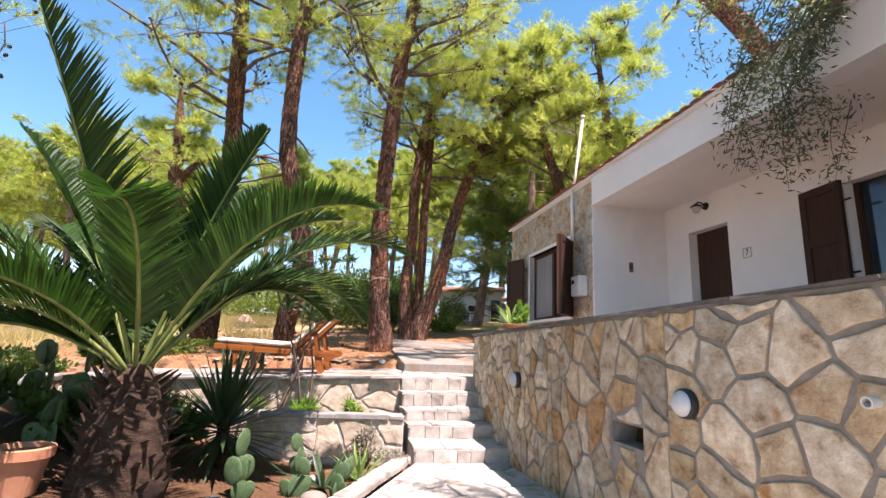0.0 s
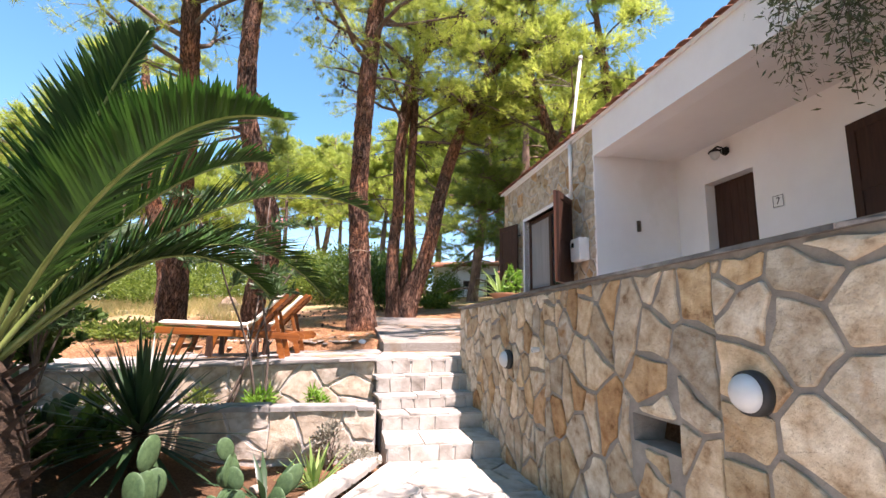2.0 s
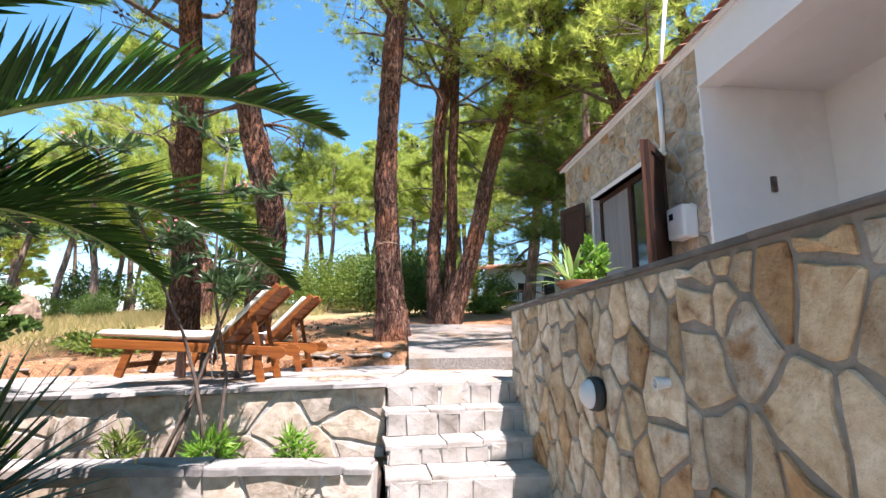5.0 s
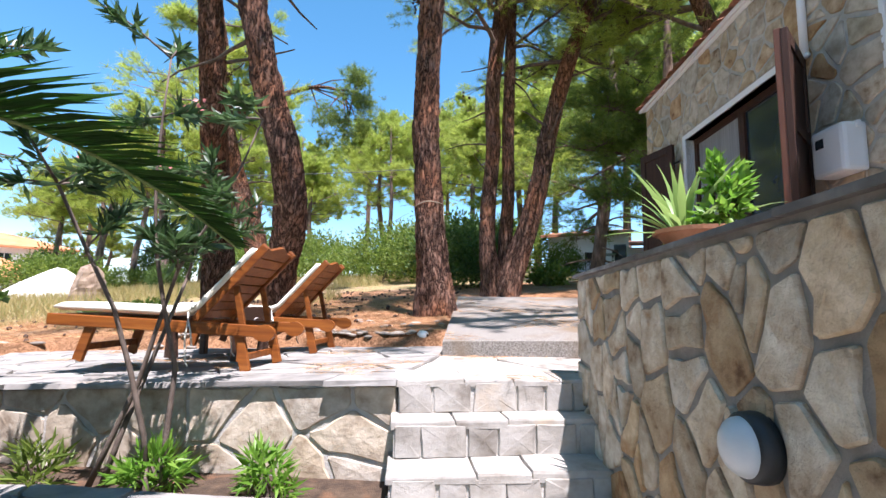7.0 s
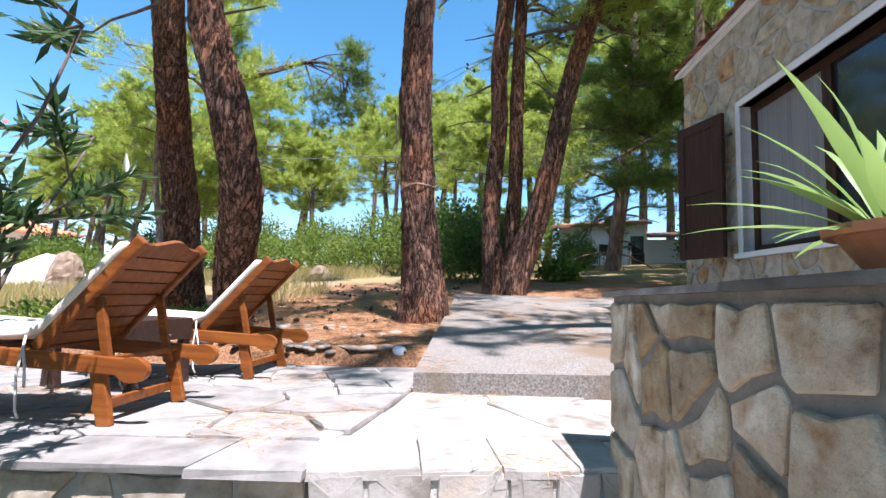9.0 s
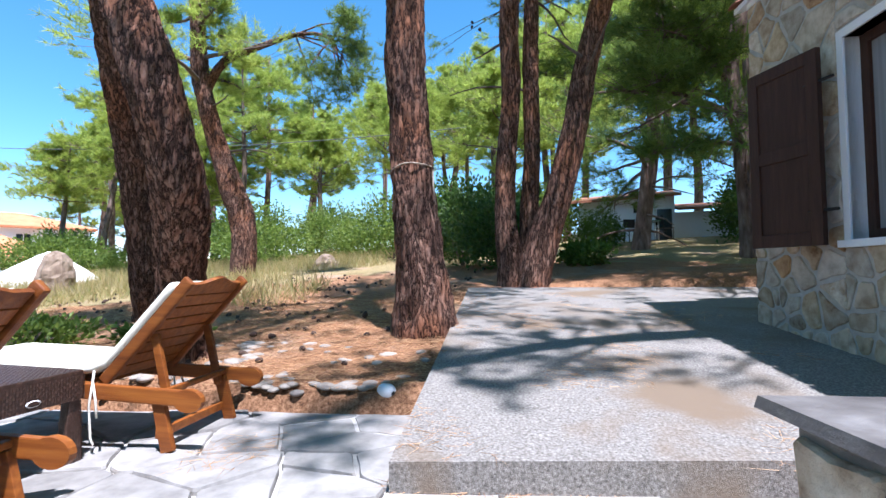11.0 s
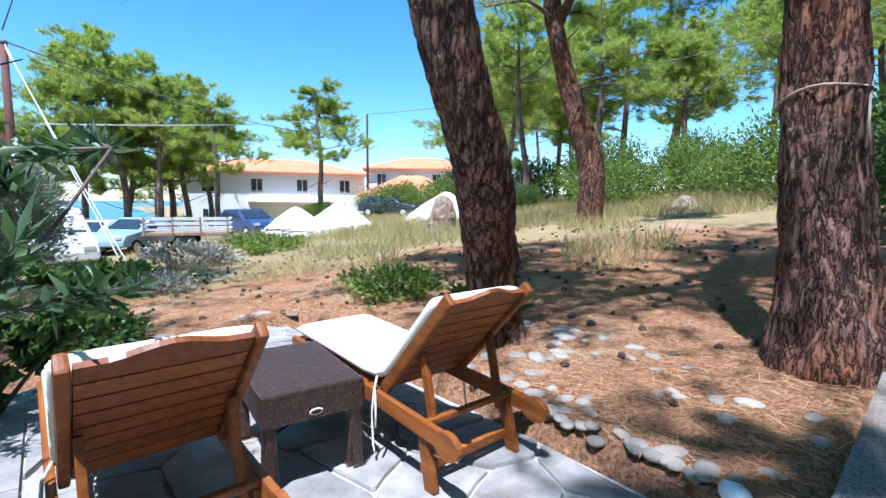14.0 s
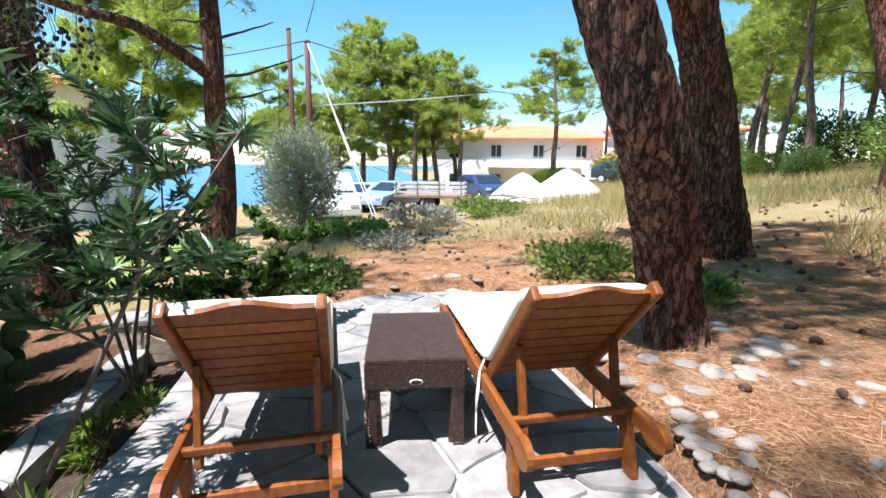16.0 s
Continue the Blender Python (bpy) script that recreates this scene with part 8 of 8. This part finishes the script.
# ---------------------------------------------------------------- parked vehicles, poles, cables
def car(at, turn, rgb, label, van=False):
    """A parked car: shaped body, glasshouse, wheels."""
    ob = tagged(new("van" if van else "car"), label, "van" if van else "car")
    L, W = (4.4, 1.75) if van else (4.0, 1.65)
    if van:
        prof = [(-2.2, 0.35), (-2.2, 1.70), (-2.05, 1.88), (0.75, 1.88), (1.45, 1.12), (2.1, 0.92), (2.2, 0.6), (2.2, 0.35)]
    else:
        prof = [(-2.0, 0.35), (-2.02, 0.85), (-1.85, 0.98), (-1.2, 1.42), (0.25, 1.45), (1.0, 0.98), (1.85, 0.82), (2.0, 0.6), (2.0, 0.35)]
    pm2 = paint("car paint", rgb)
    v, f = [], []
    for sy in (-1, 1):
        for x, z in prof:
            v.append((x, sy * W / 2 * (0.86 if z > 1.2 else 1.0), z))
    n = len(prof)
    f += [tuple(range(n)), tuple(reversed(range(n, 2 * n)))]
    f += [(i, n + i, n + (i + 1) % n, (i + 1) % n) for i in range(n)]
    body = solid("body", v, f, pm2, ob)
    bv_ = body.modifiers.new("bevel", "BEVEL")
    bv_.width, bv_.segments = 0.07, 3
    zs = (1.12, 1.72) if van else (1.0, 1.36)
    for sy in (-1, 1):
        xs_ = (0.1, 1.1, 0.85, 0.1) if van else (-1.35, 0.75, 0.2, -1.15)
        vv = [(xs_[0], sy * (W / 2 + 0.005), zs[0]), (xs_[1], sy * (W / 2 + 0.005), zs[0]), (xs_[2], sy * (W / 2 * 0.86 + 0.012), zs[1]), (xs_[3], sy * (W / 2 * 0.86 + 0.012), zs[1])]
        solid("side_window", vv + [(x, y - sy * 0.03, z) for x, y, z in vv], [(0, 1, 2, 3), (7, 6, 5, 4), (0, 4, 5, 1), (1, 5, 6, 2), (2, 6, 7, 3), (3, 7, 4, 0)], M_GLASS_DARK, ob)
    xa, xb = (1.42, 0.80) if van else (0.97, 0.33)
    vv = [(xa + 0.02, -W / 2 * 0.85, zs[0] + 0.02), (xa + 0.02, W / 2 * 0.85, zs[0] + 0.02), (xb + 0.02, W / 2 * 0.75, zs[1] + 0.03), (xb + 0.02, -W / 2 * 0.75, zs[1] + 0.03)]
    solid("windscreen", vv + [(x - 0.04, y, z - 0.03) for x, y, z in vv], [(0, 1, 2, 3), (7, 6, 5, 4), (0, 4, 5, 1), (1, 5, 6, 2), (2, 6, 7, 3), (3, 7, 4, 0)], M_GLASS_DARK, ob)
    for sx in (-1.25, 1.3):
        for sy in (-1, 1):
            wh = new("wheel")
            wh.parent = ob
            wh.matrix_basis = pose(sx, sy * (W / 2 - 0.08), 0.31, 90, 0, 0)
            tv3, tf3 = lathe([(0.20, -0.1), (0.30, -0.1), (0.31, 0), (0.30, 0.1), (0.20, 0.1)], 20)
            solid("tyre", tv3, tf3, M_TYRE, wh)
            tv3, tf3 = lathe([(0.19, -0.105), (0.19, 0.105)], 14)
            solid("rim", tv3, tf3, M_PVC, wh)
    for sy in (-0.6, 0.6):
        part("headlight", box_bm((0.06, 0.3, 0.14), (prof[-2][0] - 0.02, sy, 0.72), None, 0.02), M_OPAL, ob)
    ob.matrix_basis = Matrix.Translation(at) @ Matrix.Rotation(turn, 4, "Z")


def gz(x, y):
    return (x, y, ground_z(x, y))


car(gz(-18.6, 5.9), radians(15), (0.72, 0.73, 0.74), "white parked van beside the pole", True)
car(gz(-23.5, 8.6), radians(-40), (0.30, 0.42, 0.58), "pale blue parked hatchback on the dirt lot")
car(gz(-24.5, 7.2), radians(-40), (0.60, 0.62, 0.64), "silver parked hatchback on the dirt lot")
car(gz(-27.0, 6.6), radians(-30), (0.35, 0.02, 0.02), "dark red parked car behind the others")
car(gz(-26.0, 13.6), radians(15), (0.03, 0.05, 0.14), "dark blue parked saloon")
car(gz(-27.5, 23.0), radians(35), (0.04, 0.05, 0.055), "dark grey parked estate car")
tr_ = tagged(new("trailer"), "old farm trailer with rusty slatted sides", "trailer")
part("bed", box_bm((3.2, 1.7, 0.12), (0, 0, 0.62), None, 0.02), M_LOG, tr_)
for sy in (-1, 1):
    for z in (0.82, 1.02, 1.22):
        part("side_slat", box_bm((3.2, 0.04, 0.07), (0, sy * 0.83, z)), M_PVC, tr_)
    for x in (-1.5, -0.5, 0.5, 1.5):
        part("post", box_bm((0.06, 0.06, 0.72), (x, sy * 0.86, 0.95)), M_LOG, tr_)
for sx in (-1, 1):
    for z in (0.82, 1.02, 1.22):
        part("end_slat", box_bm((0.04, 1.6, 0.07), (sx * 1.58, 0, z)), M_PVC, tr_)
for sy in (-1, 1):
    wh = new("wheel")
    wh.parent = tr_
    wh.matrix_basis = pose(0, sy * 0.72, 0.32, 90, 0, 0)
    tv3, tf3 = lathe([(0.2, -0.1), (0.31, -0.1), (0.32, 0), (0.31, 0.1), (0.2, 0.1)], 18)
    solid("tyre", tv3, tf3, M_TYRE, wh)
tr_.matrix_basis = Matrix.Translation(gz(-21.8, 10.3)) @ Matrix.Rotation(radians(75), 4, "Z")
logs = tagged(new("timber_pile"), "heap of grey weathered planks and brush on the bank", "timber")
lr = random.Random(620)
for k in range(22):
    x, y = -18.2 + lr.gauss(0, 0.5), 12.0 + lr.gauss(0, 0.7)
    a_ = lr.uniform(-0.5, 0.5) + 0.9
    d_ = Vector((math.cos(a_), math.sin(a_), lr.uniform(-0.05, 0.2)))
    o_ = Vector(gz(x, y)) + Vector((0, 0, 0.1 + 0.02 * k))
    part("plank", beam_bm(o_ - d_ * 0.8, o_ + d_ * lr.uniform(0.4, 0.9), 0.14, 0.035, 0.0), M_LOG, logs)


def pole(x, y, h, lean, label):
    ob = tagged(new("utility_pole"), label, "pole")
    z = ground_z(x, y)
    rod("post", [(x, y, z - 0.2), (x + lean * 0.5, y, z + h * 0.5), (x + lean, y, z + h)], [0.13, 0.115, 0.095], M_POLE, ob, "", 12)
    rod("cap", [(x + lean, y, z + h - 0.10), (x + lean, y, z + h + 0.02)], [0.102, 0.102], M_CABLE, ob, "grey insulator band", 10)
    return Vector((x + lean, y, z + h))


A_TOP = pole(-19.0, 5.25, 6.75 - ground_z(-19, 5.25), 0.0, "rust-brown wooden utility pole with stay wires")
B_TOP = pole(-22.5, 3.95, 8.07 - ground_z(-22.5, 3.95), 0.0, "rust-brown wooden utility pole behind another")
C_TOP = pole(-40, 27.5, 9.2, 0.0, "tall rust-brown utility pole in front of villas")


def cable(a, b, sag, r, mat, label):
    a, b = Vector(a), Vector(b)
    pts = [a.lerp(b, t) - Vector((0, 0, 4 * sag * t * (1 - t))) for t in np.linspace(0, 1, 17)]
    tagged(rod("cable", pts, r, mat, None, "", 6), label, "cable")


cable(A_TOP, C_TOP + Vector((0, 0, -2)), 0.9, 0.022, M_CABLE, "dark overhead cable between poles")
cable(A_TOP + Vector((0, 0, -2.4)), C_TOP + Vector((0, 0, 0.0)), 0.4, 0.022, M_CABLE_PALE, "pale overhead cable between poles")
cable(A_TOP, (-18, -14, 5.0), 0.8, 0.022, M_CABLE, "dark overhead cable leaving a pole")
cable(A_TOP, (-15.2, 7.82, ground_z(-15.2, 7.82)), 0.02, 0.02, M_CABLE_PALE, "pale steel stay wire of a pole")
cable(A_TOP + Vector((0, 0, -0.1)), (-15.0, 7.95, ground_z(-15.0, 7.95)), 0.02, 0.02, M_CABLE_PALE, "pale steel stay wire of a pole")
cable(A_TOP + Vector((0, 0, 0.3)), (-16, 9, 18), 0.2, 0.018, M_CABLE, "thin overhead wire rising from a pole")
cable(C_TOP, (6.0, 30.0, 9.5), 1.2, 0.02, M_CABLE, "dark overhead cable through the pines")

silver = bush("olive_tree", (-13.5, 5.7, ground_z(-13.5, 5.7)), (1.05, 1.0, 2.7), 13000, leaf_template(0.13, 0.04, 0.1, 0.05), M_SILVER, 640, "silver-grey young olive tree with tied stems", 10, "tree")
for dx_ in (-0.12, 0.1):
    rod("stem", [(dx_, 0, -0.1), (dx_ * 1.5, 0.05, 1.0), (dx_ * 2, 0.1, 1.9)], 0.07, M_BARK_FAR, silver, "", 8)
lawn = tagged(prism("lawn", [(-14, -3.0), (-7.0, -2.5), (-7.5, 3.2), (-14, 4.0)], lambda x, y: ground_z(x, y) - 0.3, lambda x, y: ground_z(x, y) + 0.07, M_LAWN), "patch of green lawn beyond the dark pine", "lawn", kind="structure")

# ---------------------------------------------------------------- paving stones last
tilt = plane_m(Vector((0, 0, 0.81 - 0.0028 - 0.03)), (1, 0, 0.04), (0, 1, 0))
conv = [(0.04, 7.38), (0.07, 8.42), (-0.04, 9.44), (-1.2, 9.44), (-5.08, 9.2), (-4.98, 7.97), (-4.1, 7.0)]
lay_stones(terrace, cells(conv, 0.40, 0.018, 700, 0.85), tilt, 0.030, M_SLATE, "flagstone", 701, 0.005, rough=0.012)
lay_stones(terrace, cells([(0.06, 7.10 + 0.33), (1.24, 7.75), (1.55, 8.70), (0.08, 8.42)], 0.42, 0.02, 702, 0.8), plane_m(Vector((0, 0, 0.78)), (1, 0, 0), (0, 1, 0)), 0.030, M_STEP, "flagstone", 703, 0.005, rough=0.008)
lay_stones(pavement, cells([(path_left(2.5) + 0.04, 2.5), (wall_x(2.5) - 0.02, 2.5), (wall_x(5.95) - 0.01, 5.98), (0.30, 5.86)], 0.40, 0.02, 704, 0.8), plane_m(Vector((0, 0, PATH_Z - 0.014)), (1, 0, 0), (0, 1, 0)), 0.022, M_STEP, "flagstone", 705, 0.006, rough=0.01)
